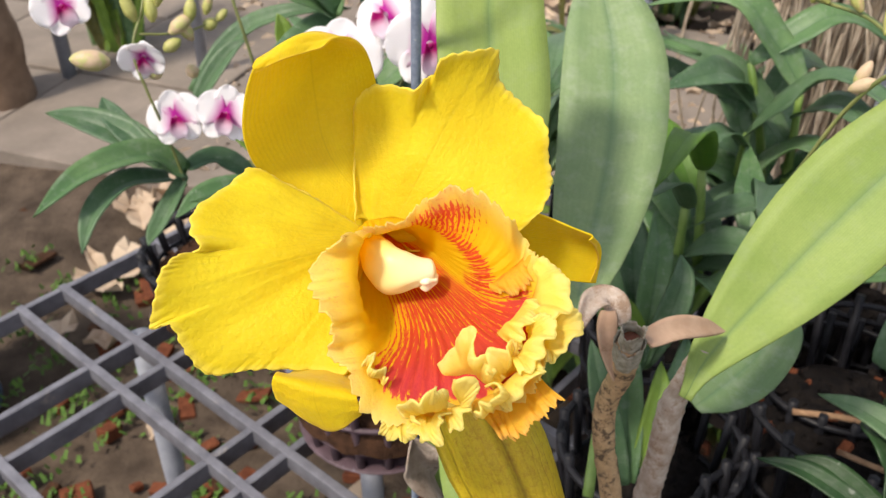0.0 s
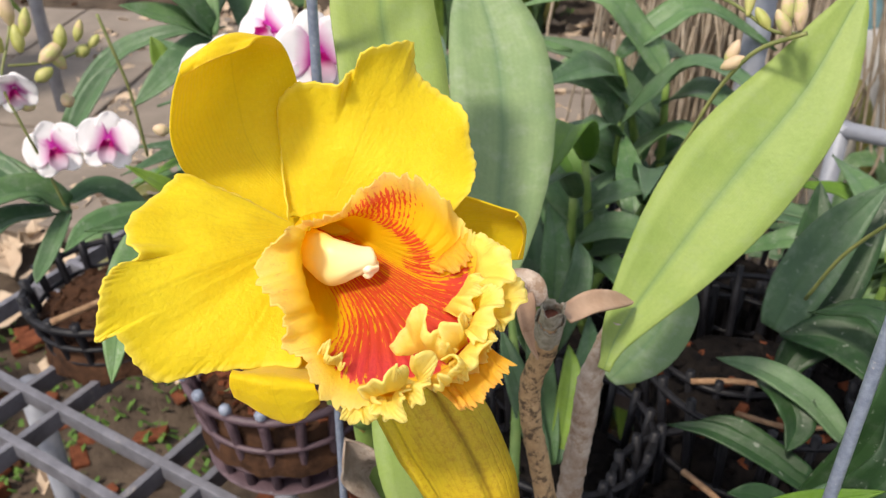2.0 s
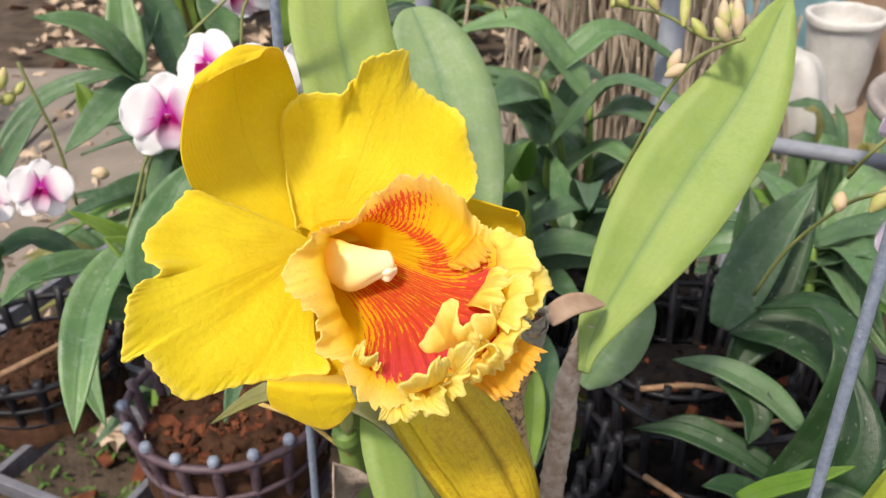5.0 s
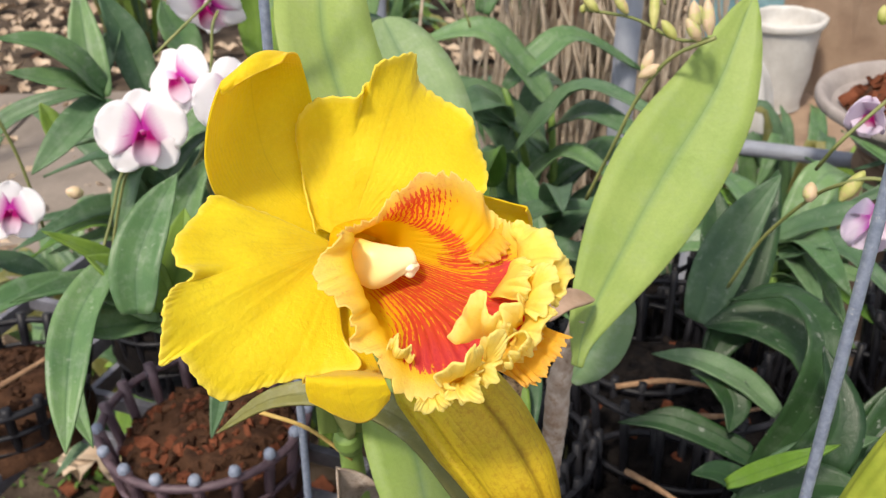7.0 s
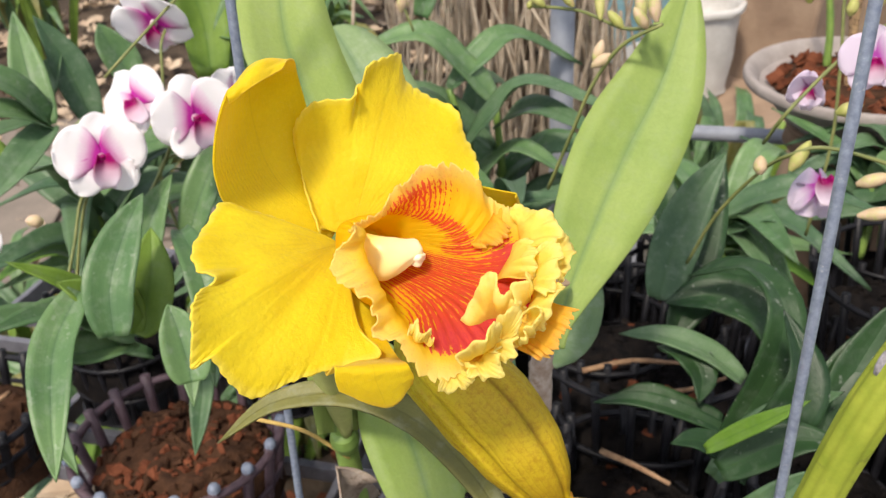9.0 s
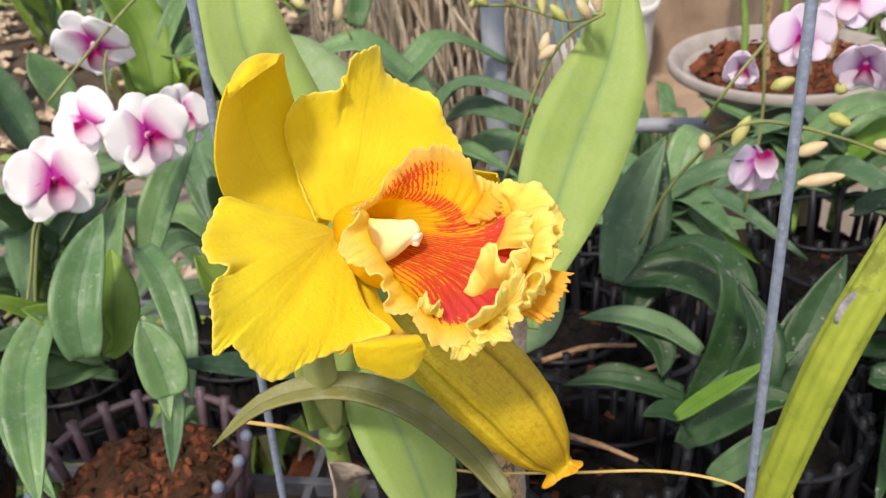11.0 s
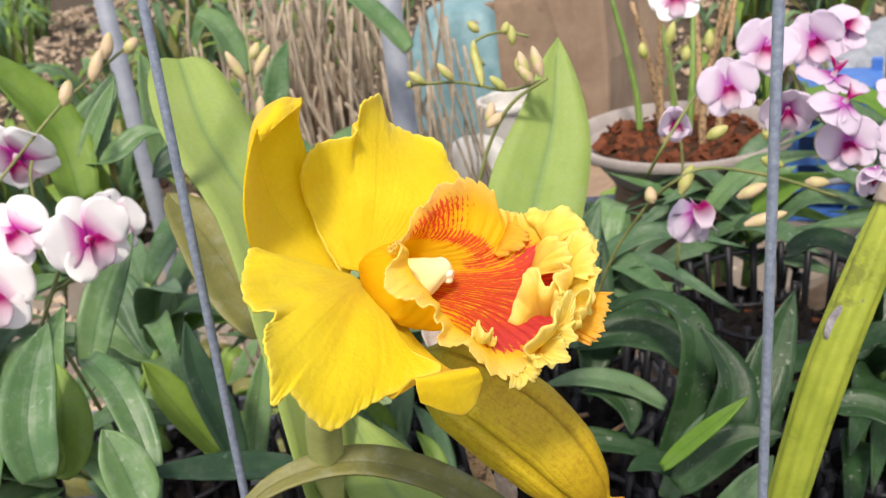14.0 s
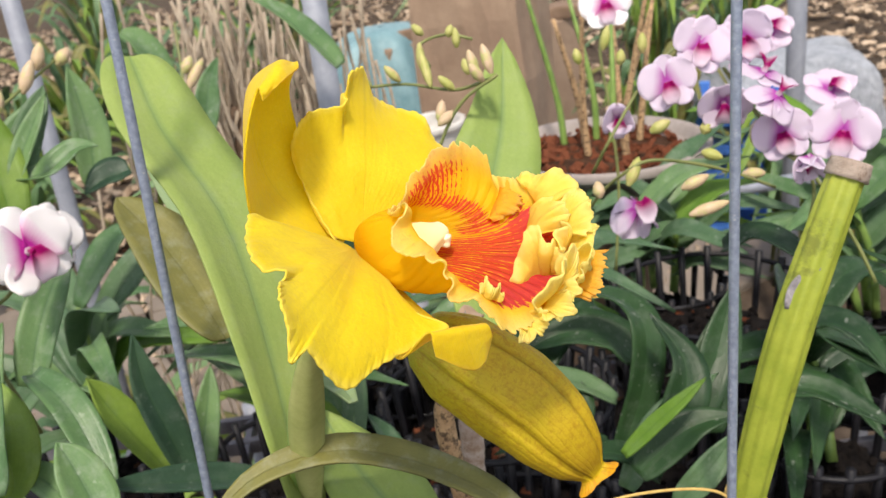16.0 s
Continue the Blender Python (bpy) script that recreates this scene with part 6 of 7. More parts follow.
# ---- small white and magenta orchids ----
def flower_petals(size, spread, seed):
    """Five petals and a lip about the origin, facing +z; returns (name, grid, kind)."""
    rng = np.random.default_rng(seed)
    out = []
    for k, (angle, wide, long) in enumerate(((90, 0.42, 1.0), (20, 0.62, 1.02), (160, 0.62, 1.02), (-50, 0.40, 0.98), (230, 0.40, 0.98))):
        a = radians(angle + rng.uniform(-5, 5))
        s = np.linspace(0, 1, 15)
        round_end = np.sqrt(np.clip(1 - (np.clip(s - 0.50, 0, 1) / 0.505) ** 2, 0.02, 1))
        w = size * 0.5 * wide * (0.24 + 0.76 * np.sin(np.pi / 2 * np.clip(s / 0.56, 0, 1)) ** 1.2) * round_end
        length = size * 0.5 * long
        v = np.linspace(-1, 1, 9)
        tilt = spread + rng.uniform(-0.08, 0.08)
        x = s[:, None] * length * np.cos(tilt) + 0 * v
        y = w[:, None] * v[None]
        bend = rng.uniform(-0.10, 0.16)
        z = s[:, None] * length * np.sin(tilt) - bend * length * s[:, None] ** 2.2 + 0.05 * w[:, None] * np.abs(v)[None] ** 2 * np.sign(0.6 - s)[:, None]
        z = z + 0.016 * size * np.sin(6 * s[:, None] + 3 * v[None] + rng.uniform(0, 6)) * s[:, None] ** 2
        z = z + 0.020 * size * np.sin(11 * s[:, None] + rng.uniform(0, 6)) * (v**4 * np.sign(v))[None]
        g = np.stack([x * np.cos(a) - y * np.sin(a), x * np.sin(a) + y * np.cos(a), z + (0.0012 if k in (1, 2) else 0.0)], -1)
        out.append(("petal" if k in (1, 2) else "sepal", g))
    s, v = np.linspace(0, 1, 14)[:, None], np.linspace(-1, 1, 11)[None]
    w = size * 0.5 * (0.13 + 0.17 * np.sin(np.pi * np.clip(s, 0, 0.94) ** 1.3))
    g = np.stack([w * v, size * (0.03 - 0.38 * s) + 0 * v, size * (0.09 * np.sin(np.pi * s * 0.9) + 0.15 * v**2 * (1 - 0.85 * s)) + 0.004], -1)
    out.append(("lip", g))
    return out


def bloom(at, facing, size=0.06, roll=0.0, seed=0, material=None, spread=0.12, stalk=None, label="white orchid flower flushed magenta at its heart", group="white and magenta orchids"):
    material = material or M_WHITE_PETAL
    ob = thing("orchid_flower", label, "flower", at, group)
    f = Vector(facing).normalized()
    turn = Matrix.Translation(at) @ f.to_track_quat("Z", "Y").to_matrix().to_4x4() @ Matrix.Rotation(radians(roll), 4, "Z")
    for name, g in flower_petals(size, spread, seed):
        me = grid_mesh(name, g)
        me.transform(turn)
        thicken(part(name, me, M_WHITE_LIP if name == "lip" else material, ob), 0.0006)
    c = lathe_mesh("column", [(0.0002, size * 0.14), (size * 0.035, size * 0.12), (size * 0.045, size * 0.05), (size * 0.04, 0.0)], 10, 3)
    c.transform(turn)
    part("column", c, M_WHITE_LIP, ob)
    if stalk:
        p = Vector(at)
        q = Vector(stalk)
        part("pedicel", tube_mesh("pedicel", [p - f * 0.004, p - f * 0.018 + Vector((0, 0, -0.004)), (p + q) / 2 - f * 0.012, q], [0.0016, 0.0013, 0.0012, 0.0014], 6), M_STEM, ob)
    return ob


def budlet(at, tip, radius, material, parent, label=""):
    p, q = np.array(at, float), np.array(tip, float)
    me = tube_mesh("bud", [p, p + (q - p) * 0.3, p + (q - p) * 0.65, p + (q - p) * 0.9, q], [radius * 0.35, radius, radius * 0.95, radius * 0.5, radius * 0.08], 10)
    return part("bud", me, material, parent, label)

bloom((-0.24, 0.766, 1.049), (0.22, -0.88, 0.41), 0.053, 10, 0, M_WHITE_PETAL, 0.12)
bloom((-0.1915, 0.76, 1.057), (0.17, -0.89, 0.41), 0.054, -12, 1, M_WHITE_PETAL, 0.12)
bloom((-0.071, 0.677, 1.144), (0.13, -0.92, 0.36), 0.068, -6, 2, M_WHITE_PETAL, 0.12)
bloom((0.0, 0.657, 1.168), (0.18, -0.95, 0.25), 0.066, 8, 3, M_WHITE_PETAL, 0.12)
bloom((-0.0019, 0.7968, 1.2079), (-0.43, -0.8, -0.43), 0.07, 20, 4, M_WHITE_PETAL, 0.12, label='pale orchid flower seen from behind')
bloom((-0.0347, 0.6965, 1.1747), (-0.56, -0.68, 0.47), 0.056, 40, 5, M_WHITE_PETAL, 0.12)
bloom((0.0421, 0.7405, 1.1474), (0.39, -0.86, 0.34), 0.055, -30, 6, M_WHITE_PETAL, 0.12)
bloom((-0.3462, 0.8168, 1.135), (0.33, -0.89, 0.3), 0.055, 25, 7, M_WHITE_PETAL, 0.25)
bloom((-0.2613, 0.7738, 1.107), (0.05, -0.99, -0.15), 0.046, 15, 8, M_WHITE_PETAL, 0.5)
bloom((0.38, 0.439, 1.187), (-0.76, -0.64, 0.13), 0.04, 0, 9, M_LILAC_PETAL, 1.0, label='half-open lilac orchid flower')
bloom((0.418, 0.45, 1.1), (-0.29, -0.5, 0.82), 0.06, 0, 10, M_LILAC_PETAL, -0.9, label='drooping pale lilac orchid flower')
bloom((0.3979, 0.4065, 1.2123), (-0.72, -0.62, 0.3), 0.045, 10, 11, M_LILAC_PETAL, 0.27)
bloom((0.4311, 0.4004, 1.2333), (-0.51, -0.74, 0.43), 0.0480, -20, 12, M_LILAC_PETAL, 0.32)
bloom((0.4748, 0.3851, 1.2319), (-0.9, -0.36, 0.26), 0.0480, 30, 13, M_LILAC_PETAL, 0.37)
bloom((0.5099, 0.3838, 1.232), (-0.51, -0.52, 0.69), 0.0426, 70, 14, M_LILAC_PETAL, 0.22)
bloom((0.4329, 0.38, 1.1933), (-0.77, -0.57, -0.28), 0.045, 0, 15, M_LILAC_PETAL, 0.42)
bloom((0.4676, 0.3667, 1.2082), (0.16, -0.36, 0.92), 0.054, 110, 16, M_LILAC_PETAL, -0.08000000000000002)
bloom((0.4471, 0.3393, 1.1685), (-0.87, -0.4, 0.29), 0.045, 20, 17, M_LILAC_PETAL, 0.32)
bloom((0.4644, 0.3019, 1.169), (-0.86, -0.4, 0.33), 0.0511, -8, 18, M_LILAC_PETAL, 0.24)
bloom((0.4338, 0.3123, 1.1595), (-0.7, -0.42, -0.58), 0.0414, 40, 19, M_LILAC_PETAL, 1.02)
bloom((0.503, 0.3304, 1.1897), (-0.41, -0.36, 0.83), 0.0426, 60, 20, M_LILAC_PETAL, 0.22)
bloom((0.5564, 0.5788, 1.2413), (-0.7, -0.64, 0.33), 0.054, 5, 21, M_WHITE_PETAL, 0.32)
bloom((0.4342, 0.3381, 1.2008), (0.12, -0.55, 0.83), 0.045, 90, 22, M_LILAC_PETAL, -0.48)
spray = thing('flower_spray', 'green orchid spray with pale plump buds', 'flower spray', (0.2153, 0.5042, 1.1229), 'flower sprays')
part('stem', tube_mesh('stem', [(0.2153, 0.5042, 1.1229), (0.2267, 0.4926, 1.167), (0.2379, 0.4864, 1.2011), (0.2504, 0.4742, 1.2284), (0.2663, 0.4537, 1.2453)], [0.0013] * 3, 8), M_SPRAY, spray)
budlet((0.2411, 0.4891, 1.214), (0.2469, 0.4902, 1.2293), 0.00364, M_BUDLET, spray)
budlet((0.2617, 0.4629, 1.2411), (0.2538, 0.467, 1.2545), 0.00364, M_BUDLET, spray)
budlet((0.2637, 0.4563, 1.2462), (0.2633, 0.4628, 1.2665), 0.00364, M_BUDLET, spray)
budlet((0.2628, 0.4698, 1.2445), (0.2625, 0.4755, 1.2622), 0.00364, M_BUDLET, spray)
budlet((0.2476, 0.4806, 1.222), (0.2363, 0.486, 1.2138), 0.00364, M_BUDLET, spray)
spray = thing('flower_spray', 'thin green orchid spray with greenish buds', 'flower spray', (0.2694, 0.4633, 1.2412), 'flower sprays')
part('stem', tube_mesh('stem', [(0.2694, 0.4633, 1.2412), (0.2689, 0.5, 1.2307), (0.2619, 0.5444, 1.2332), (0.2411, 0.5824, 1.2315)], [0.0012] * 3, 8), M_SPRAY, spray)
budlet((0.2689, 0.5, 1.2307), (0.2623, 0.5085, 1.2415), 0.00336, M_BUDLET_GREEN, spray)
budlet((0.259, 0.5472, 1.2355), (0.252, 0.5556, 1.2486), 0.00336, M_BUDLET_GREEN, spray)
budlet((0.2468, 0.5671, 1.2333), (0.2382, 0.5754, 1.2435), 0.00336, M_BUDLET_GREEN, spray)
budlet((0.2447, 0.58, 1.231), (0.2408, 0.5831, 1.2332), 0.00336, M_BUDLET_GREEN, spray)
budlet((0.2629, 0.5182, 1.2326), (0.2697, 0.5333, 1.258), 0.00336, M_BUDLET_GREEN, spray)
spray = thing('flower_spray', 'thin green orchid spray with greenish buds', 'flower spray', (0.2794, 0.5348, 1.2433), 'flower sprays')
part('stem', tube_mesh('stem', [(0.2794, 0.5348, 1.2433), (0.2833, 0.5485, 1.2577), (0.3072, 0.5442, 1.2618), (0.3226, 0.5302, 1.256)], [0.0012] * 3, 8), M_SPRAY, spray)
budlet((0.274, 0.5384, 1.2419), (0.2772, 0.5414, 1.2618), 0.00322, M_BUDLET_GREEN, spray)
budlet((0.3085, 0.5427, 1.2596), (0.3123, 0.5418, 1.2686), 0.00322, M_BUDLET_GREEN, spray)
budlet((0.3119, 0.5376, 1.251), (0.3139, 0.5399, 1.266), 0.00322, M_BUDLET_GREEN, spray)
budlet((0.294, 0.5548, 1.2634), (0.2887, 0.5607, 1.2722), 0.00322, M_BUDLET_GREEN, spray)
budlet((0.2864, 0.5016, 1.2379), (0.2862, 0.5054, 1.2497), 0.00322, M_BUDLET_GREEN, spray)
spray = thing('flower_spray', 'arching green spray with lilac buds', 'flower spray', (0.3251, 0.48, 1.0424), 'flower sprays')
part('stem', tube_mesh('stem', [(0.3251, 0.48, 1.0424), (0.3261, 0.4547, 1.0959), (0.3335, 0.4273, 1.1385), (0.3301, 0.3984, 1.1642), (0.3464, 0.3835, 1.1713), (0.3857, 0.3585, 1.1577), (0.4368, 0.3391, 1.1304)], [0.0013] * 3, 8), M_SPRAY, spray)
budlet((0.3281, 0.4195, 1.1423), (0.3308, 0.4237, 1.1542), 0.00434, M_BUDLET, spray)
budlet((0.3288, 0.3946, 1.1553), (0.3401, 0.3927, 1.1742), 0.00434, M_BUDLET_GREEN, spray)
budlet((0.3668, 0.3753, 1.1445), (0.3813, 0.3617, 1.1533), 0.00434, M_BUDLET, spray)
budlet((0.3635, 0.367, 1.1267), (0.383, 0.346, 1.135), 0.00434, M_BUDLET, spray)
budlet((0.366, 0.4005, 1.1846), (0.377, 0.3906, 1.1918), 0.00434, M_BUDLET_GREEN, spray)
budlet((0.4001, 0.3788, 1.1633), (0.4072, 0.3653, 1.1581), 0.00434, M_BUDLET_GREEN, spray)
budlet((0.4209, 0.3901, 1.1699), (0.4264, 0.3879, 1.1795), 0.00434, M_BUDLET_GREEN, spray)
budlet((0.428, 0.3606, 1.1403), (0.4369, 0.3466, 1.1404), 0.00434, M_BUDLET, spray)
budlet((0.4391, 0.3566, 1.1594), (0.4446, 0.3599, 1.1782), 0.00434, M_BUDLET, spray)
spray = thing('flower_spray', 'green spray carrying lilac flowers', 'flower spray', (0.3458, 0.4389, 1.1538), 'flower sprays')
part('stem', tube_mesh('stem', [(0.3458, 0.4389, 1.1538), (0.3472, 0.4217, 1.1831), (0.3854, 0.4227, 1.2106), (0.4343, 0.4331, 1.223), (0.4853, 0.4376, 1.2333)], [0.0013] * 3, 8), M_SPRAY, spray)
budlet((0.4697, 0.5178, 1.2188), (0.4762, 0.5168, 1.2386), 0.0042, M_BUDLET_GREEN, spray)
budlet((0.4903, 0.4911, 1.2129), (0.4938, 0.4931, 1.2306), 0.0042, M_BUDLET_GREEN, spray)
budlet((0.4762, 0.5051, 1.2048), (0.4799, 0.5057, 1.2181), 0.0042, M_BUDLET_GREEN, spray)
budlet((0.4921, 0.5629, 1.1991), (0.4928, 0.5671, 1.2136), 0.0042, M_BUDLET_GREEN, spray)
spray = thing('flower_spray', 'thin brownish spray with pale pink buds', 'flower spray', (-0.0527, 0.7701, 1.1749), 'flower sprays')
part('stem', tube_mesh('stem', [(-0.0527, 0.7701, 1.1749), (-0.0122, 0.774, 1.206), (0.0306, 0.7743, 1.2381), (0.0701, 0.79, 1.2556), (0.1076, 0.8036, 1.2705)], [0.0013] * 3, 8), M_SPRAY, spray)
budlet((0.0382, 0.7734, 1.2412), (0.0481, 0.7749, 1.2599), 0.00525, M_BUDLET, spray)
budlet((0.0688, 0.7894, 1.2511), (0.083, 0.7901, 1.2758), 0.00525, M_BUDLET, spray)
budlet((0.0871, 0.7979, 1.2656), (0.0961, 0.7987, 1.2867), 0.00525, M_BUDLET, spray)
budlet((0.1064, 0.8033, 1.2659), (0.1187, 0.8015, 1.2774), 0.00525, M_BUDLET, spray)
spray = thing('flower_spray', 'green spray with pink buds', 'flower spray', (0.2497, 0.8436, 1.1452), 'flower sprays')
part('stem', tube_mesh('stem', [(0.2497, 0.8436, 1.1452), (0.2419, 0.8582, 1.1865), (0.2512, 0.8736, 1.2235), (0.2667, 0.8969, 1.2702)], [0.0013] * 3, 8), M_SPRAY, spray)
budlet((0.2421, 0.8729, 1.2021), (0.2315, 0.8839, 1.235), 0.00525, M_BUDLET, spray)
budlet((0.2513, 0.87, 1.2064), (0.273, 0.8661, 1.2343), 0.00525, M_BUDLET, spray)
budlet((0.2412, 0.8526, 1.1638), (0.2467, 0.8567, 1.1886), 0.00525, M_BUDLET, spray)
budlet((0.2132, 0.8681, 1.1799), (0.2032, 0.875, 1.1929), 0.00525, M_BUDLET, spray)
budlet((0.2527, 0.8729, 1.2232), (0.2633, 0.8712, 1.2386), 0.00525, M_BUDLET, spray)
spray = thing('flower_spray', 'green spray with budding tips', 'flower spray', (-0.2419, 0.7632, 0.9781), 'flower sprays')
part('stem', tube_mesh('stem', [(-0.2419, 0.7632, 0.9781), (-0.25, 0.7635, 1.0267), (-0.2608, 0.7615, 1.0788), (-0.2705, 0.7721, 1.1118), (-0.2653, 0.7963, 1.1393), (-0.2613, 0.8173, 1.163)], [0.0013] * 3, 8), M_SPRAY, spray)
budlet((-0.2885, 0.7616, 1.1053), (-0.3200, 0.7516, 1.1117), 0.0092, M_BUDLET, spray)
budlet((-0.2457, 0.7806, 1.1087), (-0.2314, 0.7889, 1.1163), 0.0056, M_BUDLET_GREEN, spray)
budlet((-0.2568, 0.7958, 1.1291), (-0.2589, 0.8034, 1.1523), 0.0056, M_BUDLET_GREEN, spray)
budlet((-0.2436, 0.7967, 1.1184), (-0.2239, 0.8089, 1.1327), 0.0066, M_BUDLET, spray)
budlet((-0.2267, 0.8055, 1.1259), (-0.2241, 0.8139, 1.1466), 0.0056, M_BUDLET_GREEN, spray)
budlet((-0.234, 0.7957, 1.0806), (-0.2233, 0.8006, 1.0832), 0.0066, M_BUDLET, spray)
budlet((-0.2179, 0.8161, 1.1167), (-0.2054, 0.8222, 1.1227), 0.0056, M_BUDLET_GREEN, spray)
for foot, top, r, m in (((-0.262, 0.806, 1.150), (-0.266, 0.812, 1.180), 0.0062, M_BUDLET), ((-0.270, 0.790, 1.132), (-0.279, 0.792, 1.158), 0.0056, M_BUDLET_GREEN), ((-0.252, 0.800, 1.142), (-0.246, 0.804, 1.166), 0.0050, M_BUDLET_GREEN), ((-0.236, 0.806, 1.128), (-0.226, 0.806, 1.108), 0.0058, M_BUDLET), ((-0.214, 0.815, 1.130), (-0.208, 0.820, 1.148), 0.0042, M_BUDLET_GREEN), ((-0.206, 0.820, 1.122), (-0.196, 0.824, 1.132), 0.0040, M_BUDLET_GREEN), ((-0.262, 0.778, 1.092), (-0.250, 0.774, 1.086), 0.0060, M_BUDLET)):
    budlet(foot, top, r, m, spray)
part('side_stem', tube_mesh('side_stem', [(-0.267, 0.785, 1.122), (-0.247, 0.797, 1.118), (-0.226, 0.808, 1.118), (-0.205, 0.820, 1.124)], [0.0012, 0.0011, 0.0009], 8), M_SPRAY, spray)
spray = thing('flower_spray', 'thin yellowish orchid flower stem', 'flower spray', (-0.1927, 0.8946, 0.9725), 'flower sprays')
part('stem', tube_mesh('stem', [(-0.1927, 0.8946, 0.9725), (-0.1985, 0.9027, 1.0409), (-0.2085, 0.9079, 1.088), (-0.2179, 0.9168, 1.1201)], [0.0017] * 3, 8), M_SPRAY, spray)
spray = thing('flower_spray', 'thin green orchid flower stem', 'flower spray', (-0.1171, 0.6812, 1.0268), 'flower sprays')
part('stem', tube_mesh('stem', [(-0.1171, 0.6812, 1.0268), (-0.1063, 0.6895, 1.062), (-0.0915, 0.6975, 1.1004), (-0.0782, 0.6949, 1.1184)], [0.0013] * 3, 8), M_SPRAY, spray)
budlet((-0.1237, 0.6929, 1.0952), (-0.1363, 0.6934, 1.099), 0.0049, M_BUDLET, spray)
spray = thing('flower_spray', 'thin green orchid flower stem', 'flower spray', (-0.1206, 0.6662, 1.0482), 'flower sprays')
part('stem', tube_mesh('stem', [(-0.1206, 0.6662, 1.0482), (-0.1064, 0.6809, 1.0765), (-0.0932, 0.6944, 1.1059), (-0.0785, 0.6979, 1.1145)], [0.0013] * 3, 8), M_SPRAY, spray)
spray = thing('flower_spray', 'pale green flower stem', 'flower spray', (-0.0172, 0.7461, 1.1386), 'flower sprays')
part('stem', tube_mesh('stem', [(-0.0172, 0.7461, 1.1386), (-0.009, 0.7552, 1.1687), (-0.004, 0.7624, 1.1948), (0.0032, 0.7745, 1.2046)], [0.0013] * 3, 8), M_SPRAY, spray)
spray = thing('flower_spray', 'thin green orchid flower stem', 'flower spray', (-0.0884, 0.6863, 0.993), 'flower sprays')
part('stem', tube_mesh('stem', [(-0.0884, 0.6863, 0.993), (-0.0701, 0.6979, 1.0536), (-0.0309, 0.7111, 1.1062), (-0.0114, 0.7118, 1.137)], [0.0016] * 3, 8), M_SPRAY, spray)
spray = thing('flower_spray', 'thin green orchid flower stem', 'flower spray', (-0.0193, 0.6909, 1.0172), 'flower sprays')
part('stem', tube_mesh('stem', [(-0.0193, 0.6909, 1.0172), (-0.0299, 0.7214, 1.0998), (-0.0083, 0.7073, 1.1242), (0.0035, 0.7004, 1.1381)], [0.0016] * 3, 8), M_SPRAY, spray)
spray = thing('flower_spray', 'slender green flower stem', 'flower spray', (0.4493, 0.3197, 1.0889), 'flower sprays')
part('stem', tube_mesh('stem', [(0.4493, 0.3197, 1.0889), (0.455, 0.3175, 1.1286), (0.4464, 0.3319, 1.1556), (0.4502, 0.3662, 1.186), (0.4548, 0.3927, 1.2138)], [0.0015] * 3, 8), M_SPRAY, spray)
spray = thing('flower_spray', 'slender green flower stem', 'flower spray', (0.4573, 0.2684, 1.0602), 'flower sprays')
part('stem', tube_mesh('stem', [(0.4573, 0.2684, 1.0602), (0.4544, 0.2858, 1.094), (0.4487, 0.3151, 1.1397), (0.4422, 0.3432, 1.1598)], [0.0015] * 3, 8), M_SPRAY, spray)
spray = thing('flower_spray', 'slender green flower stem', 'flower spray', (0.5565, 0.5777, 1.237), 'flower sprays')
part('stem', tube_mesh('stem', [(0.5565, 0.5777, 1.237), (0.5473, 0.5798, 1.2002), (0.5412, 0.566, 1.1402), (0.5351, 0.5548, 1.0664), (0.5206, 0.552, 0.9781)], [0.0015] * 3, 8), M_SPRAY, spray)


# ---- ground ----
def ground_mesh():
    """Soil to the horizon: fine near by, coarse far off."""
    near = np.linspace(-4.0, 7.0, 120)
    x = np.concatenate([[-400, -120, -40, -15, -7], near, [10, 18, 40, 120, 400]])
    gx, gy = np.meshgrid(x, x, indexing="ij")
    h = np.zeros_like(gx)
    rng = np.random.default_rng(3)
    for k in range(14):
        a, f = rng.uniform(0, 6.28), rng.uniform(3, 22)
        h += 0.010 / (1 + 0.12 * f) * np.sin(f * (gx * np.cos(a) + gy * np.sin(a)) + rng.uniform(0, 6.28)) * (np.abs(gx) < 8)
    return grid_mesh("ground", np.stack([gx, gy, h - 0.012], -1))


tagged(part("ground", ground_mesh(), M_SOIL), "damp brown garden soil with litter", "ground", kind="structure")
path = thing("path", "pale weathered concrete slab path", "path", (0.4, 2.3, 0.0), kind="structure")
rng = np.random.default_rng(8)
slab = box_mesh("slab", (0.585, 0.585, 0.07), (0, 0, 0.005), 0.008)
slab.materials.append(M_CONCRETE)
for i in range(-6, 8):
    for j in range(0, 3):
        p = np.array((0.45, 2.25)) + i * 0.6 * np.array((0.958, -0.287)) + j * 0.6 * np.array((0.287, 0.958))
        ob = part("slab", slab, None, path)
        ob.matrix_basis = pose(p[0], p[1], rng.uniform(-0.004, 0.006), rng.uniform(-0.6, 0.6), rng.uniform(-0.6, 0.6), -16.7 + rng.uniform(-0.6, 0.6))
        ob.matrix_parent_inverse = path.matrix_basis.inverted()


def scatter(name, count, area, make, material, label, category, seed):
    rng = np.random.default_rng(seed)
    bits = []
    for i in range(count):
        x, y = rng.uniform(area[0], area[1]), rng.uniform(area[2], area[3])
        bits.append(make(rng, x, y))
    return tagged(part(name, join_meshes(name, bits), material), label, category, kind="stuff")


